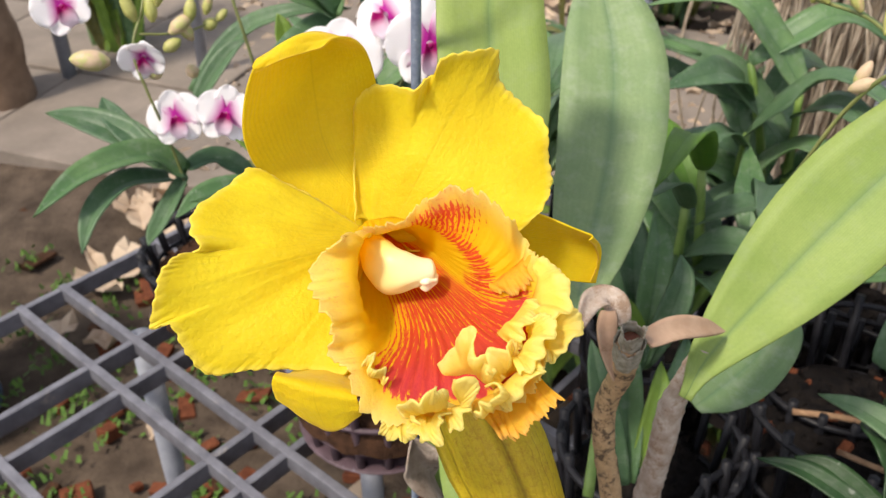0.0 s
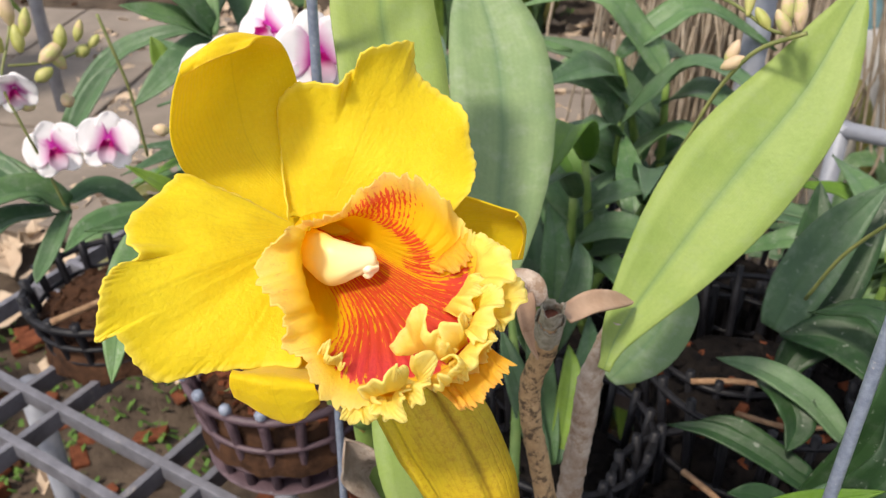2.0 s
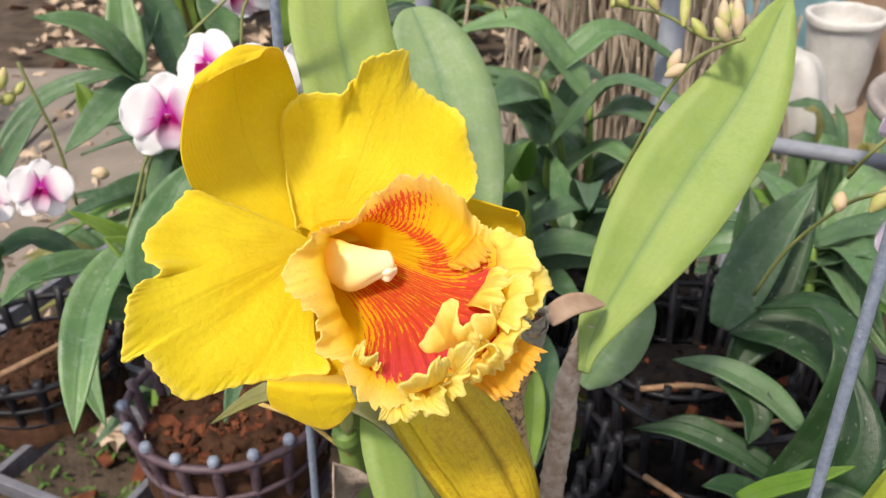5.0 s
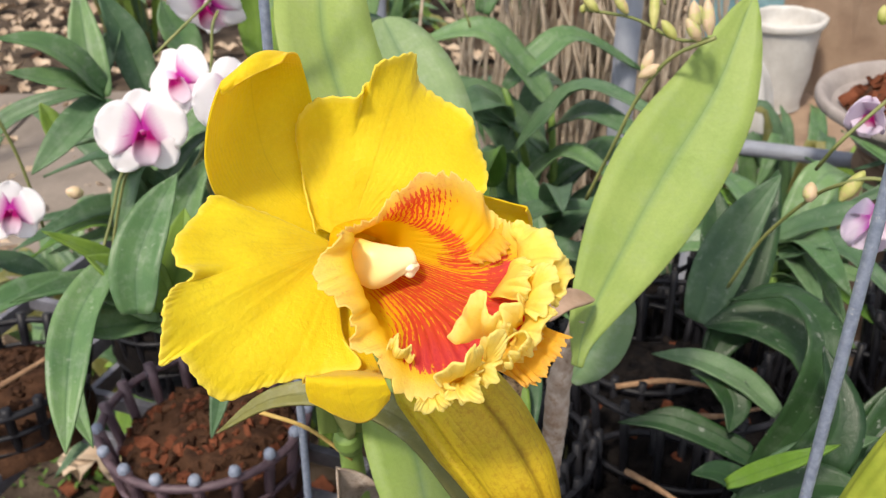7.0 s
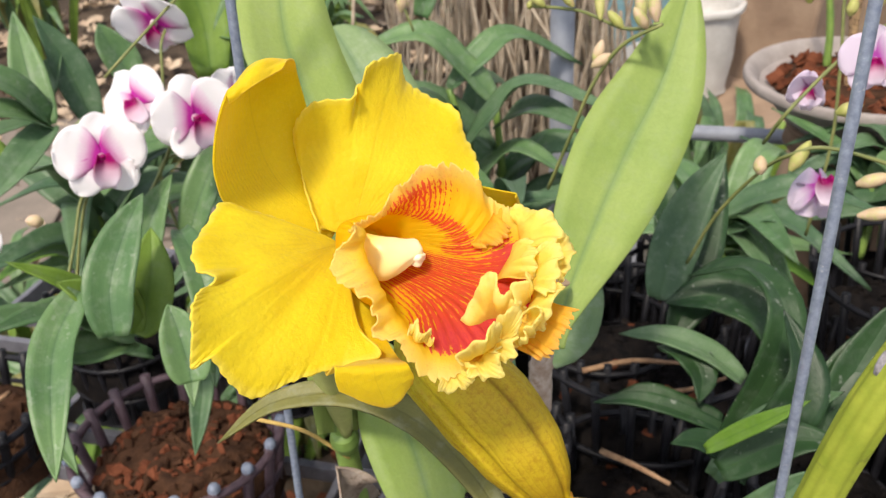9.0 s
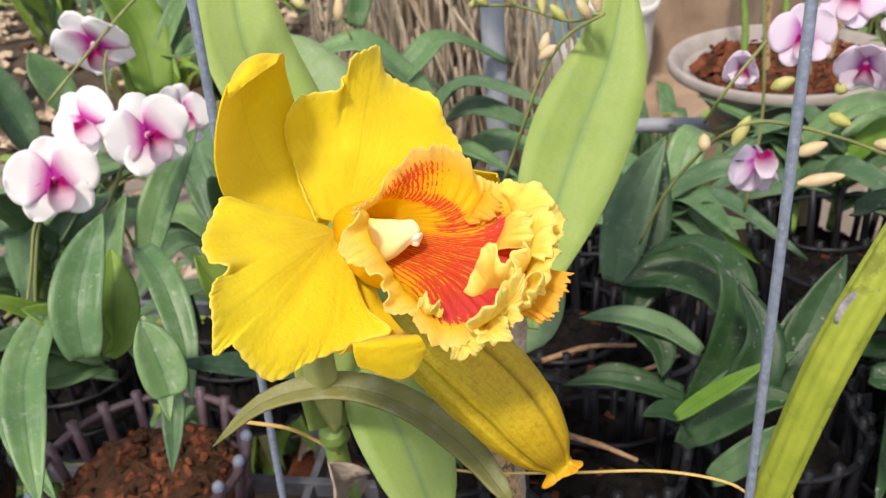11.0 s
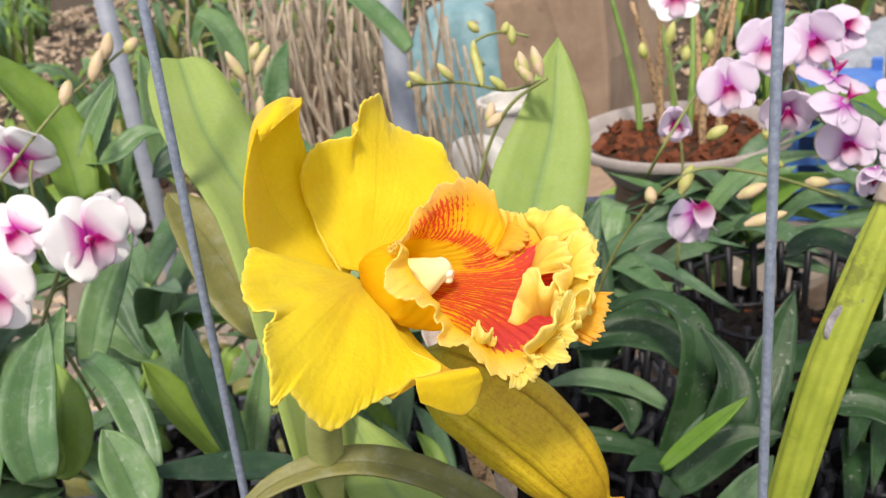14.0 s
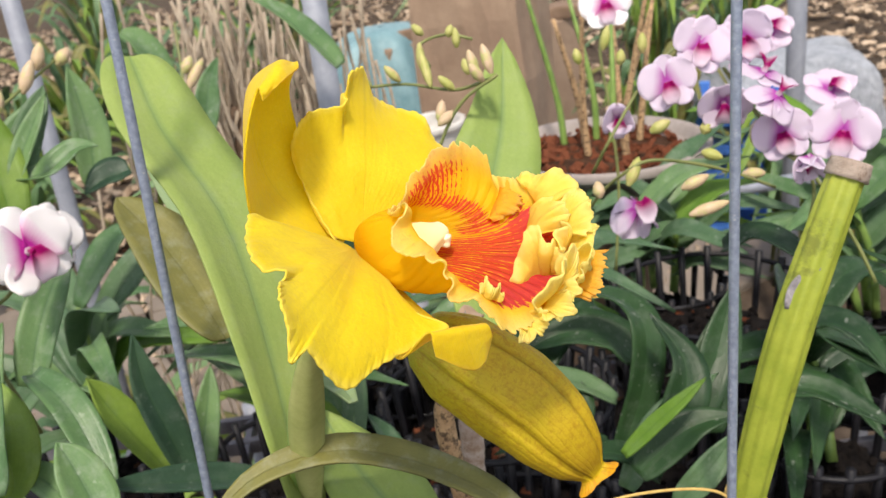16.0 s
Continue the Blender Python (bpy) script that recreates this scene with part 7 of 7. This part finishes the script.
def moss_tuft(rng, x, y):
    n = 14
    verts, faces = [], []
    for k in range(n):
        a, l, w = rng.uniform(0, 6.28), rng.uniform(0.006, 0.018), rng.uniform(0.003, 0.007)
        cx, cy, h = x + rng.normal() * 0.025, y + rng.normal() * 0.025, rng.uniform(0.002, 0.02)
        c, s = np.cos(a), np.sin(a)
        i = len(verts)
        verts += [(cx - w * s, cy + w * c, h), (cx + w * s, cy - w * c, h), (cx + l * c + w * 0.6 * s, cy + l * s - w * 0.6 * c, h + 0.012), (cx + l * c - w * 0.6 * s, cy + l * s + w * 0.6 * c, h + 0.012)]
        faces.append((i, i + 1, i + 2, i + 3))
    me = bpy.data.meshes.new("tuft")
    me.from_pydata(verts, [], faces)
    return me


def crumb(rng, x, y):
    return box_mesh("crumb", rng.uniform(0.02, 0.09, 3) * (1, 0.7, 0.35), (x, y, 0.005), 0.004, Euler((rng.uniform(-0.3, 0.3), rng.uniform(-0.3, 0.3), rng.uniform(0, 6.28))).to_matrix().to_4x4())


scatter("moss", 150, (-1.2, -0.1, 0.9, 2.0), moss_tuft, M_MOSS, "bright green moss and seedlings on the soil", "moss", 21)
scatter("moss", 70, (0.3, 2.6, 1.9, 4.5), moss_tuft, M_MOSS, "green weeds on the soil", "weeds", 22)
scatter("rubble", 120, (-0.9, 0.6, 0.9, 1.9), crumb, M_CHIP, "broken terracotta and leaf litter", "rubble", 23)
scatter("litter", 260, (-1.8, 4.0, 1.0, 6.0), crumb, M_BARK, "dark bark and leaf litter", "litter", 24)


def dry_leaf(rng, x, y):
    """One curled fallen leaf."""
    l, w, a = rng.uniform(0.06, 0.16), rng.uniform(0.02, 0.045), rng.uniform(0, 6.28)
    c, s = np.cos(a), np.sin(a)
    verts, faces = [], []
    for i, q in enumerate(np.linspace(0, 1, 5)):
        for k in (-1, 0, 1):
            px, py = l * (q - 0.5), k * w * np.sin(np.pi * (0.08 + 0.84 * q))
            verts.append((x + c * px - s * py, y + s * px + c * py, 0.012 + 0.02 * rng.uniform() + 0.03 * abs(k) * rng.uniform() + 0.04 * (q - 0.5) ** 2))
        if i:
            j = 3 * i
            faces += [(j - 3, j - 2, j + 1, j), (j - 2, j - 1, j + 2, j + 1)]
    me = bpy.data.meshes.new("dry_leaf")
    me.from_pydata(verts, [], faces)
    return me


M_LITTER = plain_material("dry_leaves", (0.36, 0.26, 0.18), (0.62, 0.50, 0.37), 7, 0.9, 0.4, wear=(0.10, 0.06, 0.035))
scatter("leaf_litter", 6500, (-1.0, 10.0, 1.6, 14.0), dry_leaf, M_LITTER, "curled tan fallen leaves on the soil", "litter", 25)
scatter("leaf_litter", 14, (-1.4, 0.8, 0.7, 2.0), dry_leaf, M_LITTER, "curled brown fallen leaves under the bench", "litter", 26)


# ---- more potted orchids on the bench ----
def strap_plant(at, seed, canes=3, length=0.17, rise=0.20, dark=False, label="potted orchid plant with dark green strap leaves"):
    rng = np.random.default_rng(seed)
    plant = thing("orchid_plant", label, "orchid plant", at, "potted orchids")
    p0 = np.array(at, float)
    for k in range(canes):
        lean = rng.normal(0, 0.16, 2)
        base = p0 + (rng.uniform(-0.03, 0.03), rng.uniform(-0.03, 0.03), -0.02)
        top = base + (lean[0] * rise, lean[1] * rise, rise * rng.uniform(0.7, 1.1))
        part("cane", tube_mesh("cane", [base, (base + top) / 2 + (0.01 * rng.normal(), 0.01 * rng.normal(), 0), top], [0.006, 0.0055, 0.004], 8, 10), M_STEM, plant)
        turn = rng.uniform(0, 6.28)
        for j in range(6):
            q = base + (top - base) * (0.25 + 0.15 * j)
            a = turn + np.pi * j + rng.normal(0, 0.45)
            out = np.array((np.cos(a), np.sin(a), 0))
            l = length * rng.uniform(0.7, 1.15)
            lift = rng.uniform(0.35, 0.95)
            droop = rng.uniform(0.0, 0.75)
            mid = q + out * l * 0.45 + (0, 0, l * lift * 0.5)
            tip = q + out * l * 0.95 + (0, 0, l * (lift * 0.75 - droop * 0.6))
            mat = (M_DUSTY_LEAF, M_MID_LEAF, M_DUSTY_LEAF, M_MID_LEAF, M_YOUNG_LEAF)[rng.integers(0, 5) if rng.uniform() < 0.75 else 1]
            mat = M_DEEP_LEAF if dark else mat
            leaf("leaf", [q, (q * 0.55 + mid * 0.45) + (0, 0, 0.01), mid, tip], rng.uniform(0.028, 0.044), mat, plant, up=(-0.15, -0.35, 0.9), fold=0.3, seed=seed * 31 + j, wave=0.05, twist=rng.normal(0, 0.3), nu=16)
    return plant


for i, (x, y, length, rise) in enumerate(((0.24, 0.80, 0.19, 0.20), (0.40, 0.92, 0.20, 0.24), (0.56, 0.76, 0.18, 0.12), (0.83, 0.70, 0.18, 0.12), (0.10, 0.98, 0.20, 0.20), (-0.10, 1.06, 0.18, 0.17), (0.93, 0.45, 0.20, 0.22))):
    strap_plant((x, y, BENCH + 0.155), 40 + i, 3, length, rise)
    basket_pot((x, y, BENCH), 0.085, 0.16, M_BLACK_POT, "black slatted plastic basket pot with bark", M_BARK, 60 + i, 18, 30)


strap_plant((0.60, 0.36, BENCH + 0.155), 49, 3, 0.18, 0.15, dark=True)
strap_plant((0.74, 0.24, BENCH + 0.155), 53, 3, 0.18, 0.15, dark=True)
# several of these pots are added to darken gaps over the bench grid
for i, (x, y) in enumerate(((0.60, 0.36), (0.74, 0.24), (0.47, 0.44), (0.44, 0.22), (0.60, 0.16), (0.30, 0.50), (0.55, 0.56), (0.20, 0.60), (0.235, 0.37), (0.40, 0.70), (0.48, 0.86))):
    basket_pot((x, y, BENCH), 0.082, 0.17, M_BLACK_POT, "black slatted plastic basket pot with charcoal", M_CHIP if i % 4 == 1 else M_CHARCOAL, 80 + i, 18, 60)


# ---- things beyond the bench ----
def lathe_thing(name, label, category, at, profile, material, part_name, sides=40, group=""):
    ob = thing(name, label, category, at, group)
    part(part_name, lathe_part(part_name, profile, at, sides, 5), material, ob)
    return ob


M_STONEWARE = plain_material("stoneware", (0.25, 0.215, 0.20), (0.36, 0.32, 0.295), 30, 0.8, 0.3, wear=(0.24, 0.21, 0.18))
M_WHITE_PLASTIC = plain_material("dusty_white_plastic", (0.46, 0.44, 0.41), (0.64, 0.63, 0.60), 16, 0.6, 0.2, wear=(0.42, 0.38, 0.33), wear_at=0.66)
M_BAG = plain_material("teal_bag", (0.12, 0.24, 0.27), (0.24, 0.38, 0.41), 14, 0.5, 0.5, depth=0.01)
M_BLUE = plain_material("blue_plastic", (0.03, 0.12, 0.42), (0.08, 0.22, 0.58), 18, 0.45, 0.2)
M_ROOT = plain_material("dry_roots", (0.26, 0.20, 0.14), (0.46, 0.39, 0.30), 60, 0.9, 0.4)
M_BLOCK = plain_material("weathered_block", (0.24, 0.16, 0.11), (0.36, 0.26, 0.18), 9, 0.9, 0.5, depth=0.006, wear=(0.16, 0.11, 0.08))
M_TERRACOTTA = plain_material("terracotta", (0.26, 0.075, 0.04), (0.38, 0.13, 0.07), 20, 0.85, 0.3)
M_WOOD = plain_material("old_wood", (0.15, 0.095, 0.06), (0.27, 0.18, 0.12), 14, 0.9, 0.6, depth=0.004)

bowl = lathe_thing("planter_bowl", "wide grey stoneware bowl filled with bark", "bowl", (0.945, 0.885, 0.885), [(0.001, 0.004), (0.09, 0.0), (0.125, 0.03), (0.155, 0.072), (0.168, 0.076), (0.168, 0.062), (0.150, 0.060), (0.125, 0.055)], M_STONEWARE, "bowl_body")
part("bark", lathe_part("bark", [(0.0005, 0.066), (0.07, 0.068), (0.13, 0.058)], (0.945, 0.885, 0.885), 40, 6), M_BARK, bowl, "reddish bark filling")
rng = np.random.default_rng(77)
bits = []
for i in range(170):
    q, a = np.sqrt(rng.uniform()) * 0.135, rng.uniform(0, 6.28)
    bits.append(lump(rng, (0.945 + q * np.cos(a), 0.885 + q * np.sin(a), 0.952), rng.uniform(0.008, 0.022)))
part("bark_filling", join_meshes("bark_filling", bits), M_CHIP, bowl, "terracotta and bark chips")["kind"] = "stuff"
pedestal = thing("pedestal", "dark round weathered wooden stand under a bowl", "stand", (0.945, 0.885, -0.055))
part("top_plate", lathe_part("top_plate", [(0.001, 0.94), (0.095, 0.94), (0.098, 0.93), (0.095, 0.90), (0.001, 0.90)], (0.945, 0.885, -0.055), 36, 3), M_WOOD, pedestal)
part("shaft", lathe_part("shaft", [(0.080, 0.90), (0.072, 0.70), (0.070, 0.45), (0.078, 0.15), (0.085, 0.06)], (0.945, 0.885, -0.055), 36, 5), M_WOOD, pedestal)
part("foot", lathe_part("foot", [(0.001, 0.06), (0.098, 0.06), (0.105, 0.045), (0.105, 0.0), (0.001, 0.0)], (0.945, 0.885, -0.055), 36, 3), M_WOOD, pedestal)
for i in range(9):
    a, q = i * 2.4, 0.02 + 0.008 * i
    x, y = 0.955 + q * np.cos(a), 0.89 + q * np.sin(a)
    cane = part("cane", tube_mesh("cane", [(x, y, 0.940), (x + 0.01 * np.cos(a), y + 0.01 * np.sin(a), 1.035), (x + 0.05 * np.cos(a + 0.5), y + 0.05 * np.sin(a + 0.5), 1.155 + 0.01 * i)], [0.006, 0.005, 0.003], 8, 10), M_CANE if i % 3 else M_STEM, bowl, "yellowing orchid cane")

white_pot = lathe_thing("white_pot", "dusty white plastic pot with a flared rim", "pot", (1.33, 1.72, 0.60), [(0.001, 0.003), (0.055, 0.0), (0.060, 0.02), (0.080, 0.19), (0.086, 0.20), (0.086, 0.21), (0.076, 0.21), (0.070, 0.17), (0.001, 0.165)], M_WHITE_PLASTIC, "pot_body")
def weathered(me, amount, scale, cuts=7):
    """Divides a mesh and wears it uneven."""
    bm = bmesh.new()
    bm.from_mesh(me)
    if cuts:
        bmesh.ops.subdivide_edges(bm, edges=[e for e in bm.edges if e.calc_length() > 0.08], cuts=cuts, use_grid_fill=True)
    for v in bm.verts:
        v.co += noise.noise_vector(v.co * scale) * amount + noise.noise_vector(v.co * scale * 4) * amount * 0.35
    bm.to_mesh(me)
    bm.free()
    return me


part("rim", lathe_part("rim", [(0.0860, 0.196), (0.0890, 0.200), (0.0890, 0.212), (0.0800, 0.215), (0.0755, 0.210)], (1.33, 1.72, 0.60), 40, 4), M_WHITE_PLASTIC, white_pot, "rolled rim")
for cup in white_pot.children:
    weathered(cup.data, 0.006, 14, 0)
tagged(part("block", weathered(box_mesh("block", (0.40, 0.55, 0.615), (1.36, 1.74, 0.2925), 0.012, Matrix.Rotation(0.3, 4, "Z")), 0.016, 6), M_BLOCK), "weathered brown block under a white pot", "block")
tagged(part("block", weathered(box_mesh("block", (0.30, 0.30, 1.20), (1.62, 1.78, 0.59), 0.015, Matrix.Rotation(0.4, 4, "Z")), 0.016, 6), M_BLOCK), "tall brown weathered block standing on soil", "block")
tagged(part("plank", box_mesh("plank", (0.9, 0.16, 0.05), (2.35, 2.55, 0.86), 0.01, Matrix.Rotation(-0.5, 4, "Z")), M_WOOD), "weathered grey-brown wooden plank on blocks", "plank")
for x, y in ((2.05, 2.70), (2.62, 2.42)):
    tagged(part("block", box_mesh("block", (0.2, 0.2, 0.85), (x, y, 0.412), 0.012), M_BLOCK), "brown block holding up a plank", "block", "plank blocks")
lathe_thing("terracotta_pot", "red terracotta flower pot on a plank", "pot", (2.30, 2.58, 0.885), [(0.001, 0.003), (0.07, 0.0), (0.10, 0.14), (0.11, 0.14), (0.11, 0.17), (0.095, 0.17), (0.09, 0.12), (0.001, 0.12)], M_TERRACOTTA, "pot_body")
lathe_thing("terracotta_pot", "red terracotta flower pot on the soil", "pot", (0.75, 4.4, -0.01), [(0.001, 0.003), (0.10, 0.0), (0.15, 0.2), (0.165, 0.2), (0.165, 0.25), (0.145, 0.25), (0.13, 0.18), (0.001, 0.18)], M_TERRACOTTA, "pot_body")


def sack_lump(name, at, size, seed, material, label, category, folds=0.05):
    """A crumpled sack standing on the ground."""
    rng = np.random.default_rng(seed)
    u, v = np.linspace(0.0, 1, 40)[:, None], np.linspace(0, 2 * np.pi, 60, endpoint=False)[None]
    r = np.sin(np.pi * np.clip(u, 0.0005, 0.9995)) ** 0.45
    for k in range(9):
        r = r * (1 + folds * rng.uniform(0.3, 1) * np.sin(rng.integers(2, 9) * v + rng.uniform(0, 6.28) + rng.uniform(-5, 5) * u))
    g = np.stack([at[0] + size[0] * r * np.cos(v), at[1] + size[1] * r * np.sin(v), at[2] + size[2] * (1 - np.cos(np.pi * u)) / 2 + 0 * v], -1)
    return tagged(part(name, grid_mesh(name, g, closed=True), material), label, category)


sack_lump("sack", (2.05, 2.75, -0.02), (0.26, 0.22, 0.92), 5, M_BAG, "crumpled teal plastic sack on the ground", "sack")
sack_lump("sack", (1.12, 1.62, -0.02), (0.12, 0.11, 0.80), 6, M_WHITE_PLASTIC, "crumpled off-white sack on the ground", "sack", 0.035)
sack_lump("sack", (3.55, 1.85, -0.02), (0.42, 0.36, 0.58), 8, plain_material("white_sheet", (0.30, 0.33, 0.38), (0.60, 0.63, 0.68), 26, 0.5, 0.9, depth=0.03), "bundle of crumpled white plastic sheet", "sheet", 0.16)
blue_crate = thing("crate", "bright blue plastic crate on the slab path", "crate", (2.85, 1.70, 0.04))
for i in range(5):
    part("slat", box_mesh("slat", (0.42, 0.30, 0.035), (2.85, 1.70, 0.065 + 0.105 * i), 0.006, Matrix.Rotation(0.5, 4, "Z")), M_BLUE, blue_crate)
for dx, dy in ((-0.19, -0.13), (0.19, -0.13), (-0.19, 0.13), (0.19, 0.13)):
    c, s = np.cos(0.5), np.sin(0.5)
    part("post", box_mesh("post", (0.04, 0.04, 0.50), (2.85 + dx * c - dy * s, 1.70 + dx * s + dy * c, 0.293), 0.006, Matrix.Rotation(0.5, 4, "Z")), M_BLUE, blue_crate)


def root_mass(at, size, count, seed):
    rng = np.random.default_rng(seed)
    tubes = []
    for i in range(count):
        x, y = at[0] + rng.normal() * size[0], at[1] + rng.normal() * size[1]
        z = at[2] + size[2] * rng.uniform(0.5, 1.0)
        p = [(x, y, z)]
        for k in range(4):
            x, y, z = x + rng.normal() * 0.022, y + rng.normal() * 0.03, z - size[2] * rng.uniform(0.12, 0.3)
            p.append((x, y, z))
        tubes.append(tube_mesh("root", p, [0.0035, 0.003, 0.002], 5, 12))
    return tagged(part("dry_roots", join_meshes("dry_roots", tubes), M_ROOT), "tangle of hanging dry grey-brown roots", "roots", kind="stuff")


root_mass((0.75, 1.60, 0.45), (0.11, 0.10, 0.80), 280, 9)
lathe_thing("tree_stump", "rough brown stump wrapped in dry roots", "stump", (0.75, 1.64, -0.02), [(0.12, 0.0), (0.09, 0.2), (0.070, 0.7), (0.055, 1.0), (0.001, 1.02)], M_WOOD, "trunk", 18)

for (x, y, h, r, lean), text in (((0.515, 1.000, 1.75, 0.016, 0.0), "upright grey pipe post"), ((0.30, 1.45, 1.8, 0.014, 0.0), "upright grey pipe post"), ((-0.99, 3.14, 1.8, 0.022, 0.0), "upright grey-brown post"), ((-1.50, 3.12, 1.8, 0.026, 0.0), "upright grey-brown post"), ((2.15, 1.15, 1.8, 0.025, 0.0), "upright grey pipe post")):
    tagged(part("post", tube_mesh("post", [(x, y, -0.02), (x + lean, y, h)], [r, r], 16, 2), M_POST), text + " set in the soil", "post", "pipe posts")
rail = tagged(part("pipe_rail", tube_mesh("pipe_rail", [(0.74, 1.22, 0.80), (1.50, 0.62, 0.80)], [0.013, 0.013], 12, 2), M_POST), "level grey pipe rail behind the bench", "rail")
for x, y in ((0.78, 1.19), (1.46, 0.65)):
    tagged(part("post", tube_mesh("post", [(x, y, -0.02), (x, y, 0.81)], [0.014, 0.014], 12, 2), M_POST), "short grey pipe post under the rail", "post", "pipe posts")
barrel = lathe_thing("barrel", "dark blue plastic barrel on the ground", "barrel", (-1.16, 1.40, -0.01), [(0.001, 0.56), (0.13, 0.56), (0.15, 0.545), (0.155, 0.5), (0.15, 0.3), (0.155, 0.05), (0.14, 0.0), (0.001, 0.0)], plain_material("barrel_blue", (0.03, 0.06, 0.10), (0.06, 0.10, 0.16), 14, 0.5, 0.2), "drum")
# a tree trunk, built without its crown
tagged(part("wooden_post", tube_mesh("wooden_post", [(-1.68, 2.92, -0.05), (-1.66, 2.90, 0.7), (-1.68, 2.88, 1.6)], [0.13, 0.10, 0.09], 18, 30, wobble=0.06), M_WOOD), "rough dark brown tree trunk standing in soil", "post")


def weed_clump(at, seed, height=0.5, count=46, spread=0.22, label="clump of narrow green leaves on the soil"):
    rng = np.random.default_rng(seed)
    plant = thing("shrub", label, "plant", at, "plants beyond the bench")
    p0 = np.array(at, float)
    for i in range(count):
        a, l = rng.uniform(0, 6.28), height * rng.uniform(0.5, 1.0)
        q = p0 + (rng.normal() * 0.04, rng.normal() * 0.04, 0)
        out = np.array((np.cos(a), np.sin(a), 0)) * spread * rng.uniform(0.4, 1.3)
        leaf("leaf", [q, q + out * 0.35 + (0, 0, l * 0.6), q + out * 0.75 + (0, 0, l * 0.92), q + out * 1.25 + (0, 0, l * rng.uniform(0.6, 1.0))], rng.uniform(0.03, 0.055), (M_MID_LEAF, M_DUSTY_LEAF, M_LIME_LEAF, M_OLD_LEAF)[rng.integers(0, 4)], plant, nu=12, nv=5, seed=i)
    return plant


for i, (x, y, h) in enumerate(((0.20, 1.60, 0.45), (0.02, 1.85, 0.40), (0.62, 1.40, 0.40), (-0.18, 1.65, 0.35), (1.15, 1.35, 0.8), (0.42, 1.95, 0.40), (1.05, 2.5, 0.5), (-0.35, 2.1, 0.35), (0.0, 2.9, 0.4), (2.6, 1.9, 0.8), (2.9, 3.0, 0.9), (1.6, 3.4, 0.9), (-1.4, 3.4, 0.8), (0.5, 3.6, 0.8), (3.6, 2.6, 1.0), (-0.2, 4.6, 0.9), (2.4, 1.25, 0.7))):
    weed_clump((x, y, -0.01), 90 + i, h)

for i, (x, y, h) in enumerate(((1.2, 4.6, 0.8), (1.9, 5.6, 0.9), (2.6, 5.0, 0.9), (3.4, 5.6, 1.0), (2.9, 7.4, 1.1), (4.3, 6.6, 1.1), (5.2, 5.4, 1.2), (4.2, 4.2, 1.0), (5.2, 8.6, 1.4), (3.9, 9.8, 1.4), (6.4, 6.6, 1.4), (1.4, 7.6, 1.0), (-0.6, 6.4, 0.9), (0.4, 5.6, 0.8), (6.2, 3.6, 1.3), (4.8, 2.8, 1.0), (6.8, 10.5, 1.7), (8.2, 8.6, 1.7), (5.0, 12.5, 1.7), (2.6, 11.5, 1.5), (0.9, 3.9, 0.55), (1.75, 4.2, 0.6))):
    weed_clump((x, y, -0.01), 190 + i, h, 40, 0.35 * h + 0.08)


# ---- dry twigs on the pots ----
M_TWIG = plain_material("dry_twig", (0.20, 0.11, 0.06), (0.40, 0.25, 0.14), 120, 0.85, 0.6, depth=0.001)
for points, r in ((((0.286, 0.526, 0.826), (0.300, 0.494, 0.830), (0.316, 0.462, 0.828)), 0.0030), (((-0.350, 0.915, 0.748), (-0.295, 0.950, 0.750), (-0.240, 0.990, 0.752)), 0.0042), (((0.335, 0.640, 0.822), (0.385, 0.625, 0.828), (0.430, 0.600, 0.826)), 0.0032), (((0.360, 0.590, 0.824), (0.400, 0.560, 0.830), (0.455, 0.560, 0.826)), 0.0026)):
    tagged(part("twig", tube_mesh("twig", points, [r, r * 0.9, r * 0.7], 8, 14, wobble=0.05), M_TWIG), "short brown dry twig lying on a pot", "twig", "dry twigs")
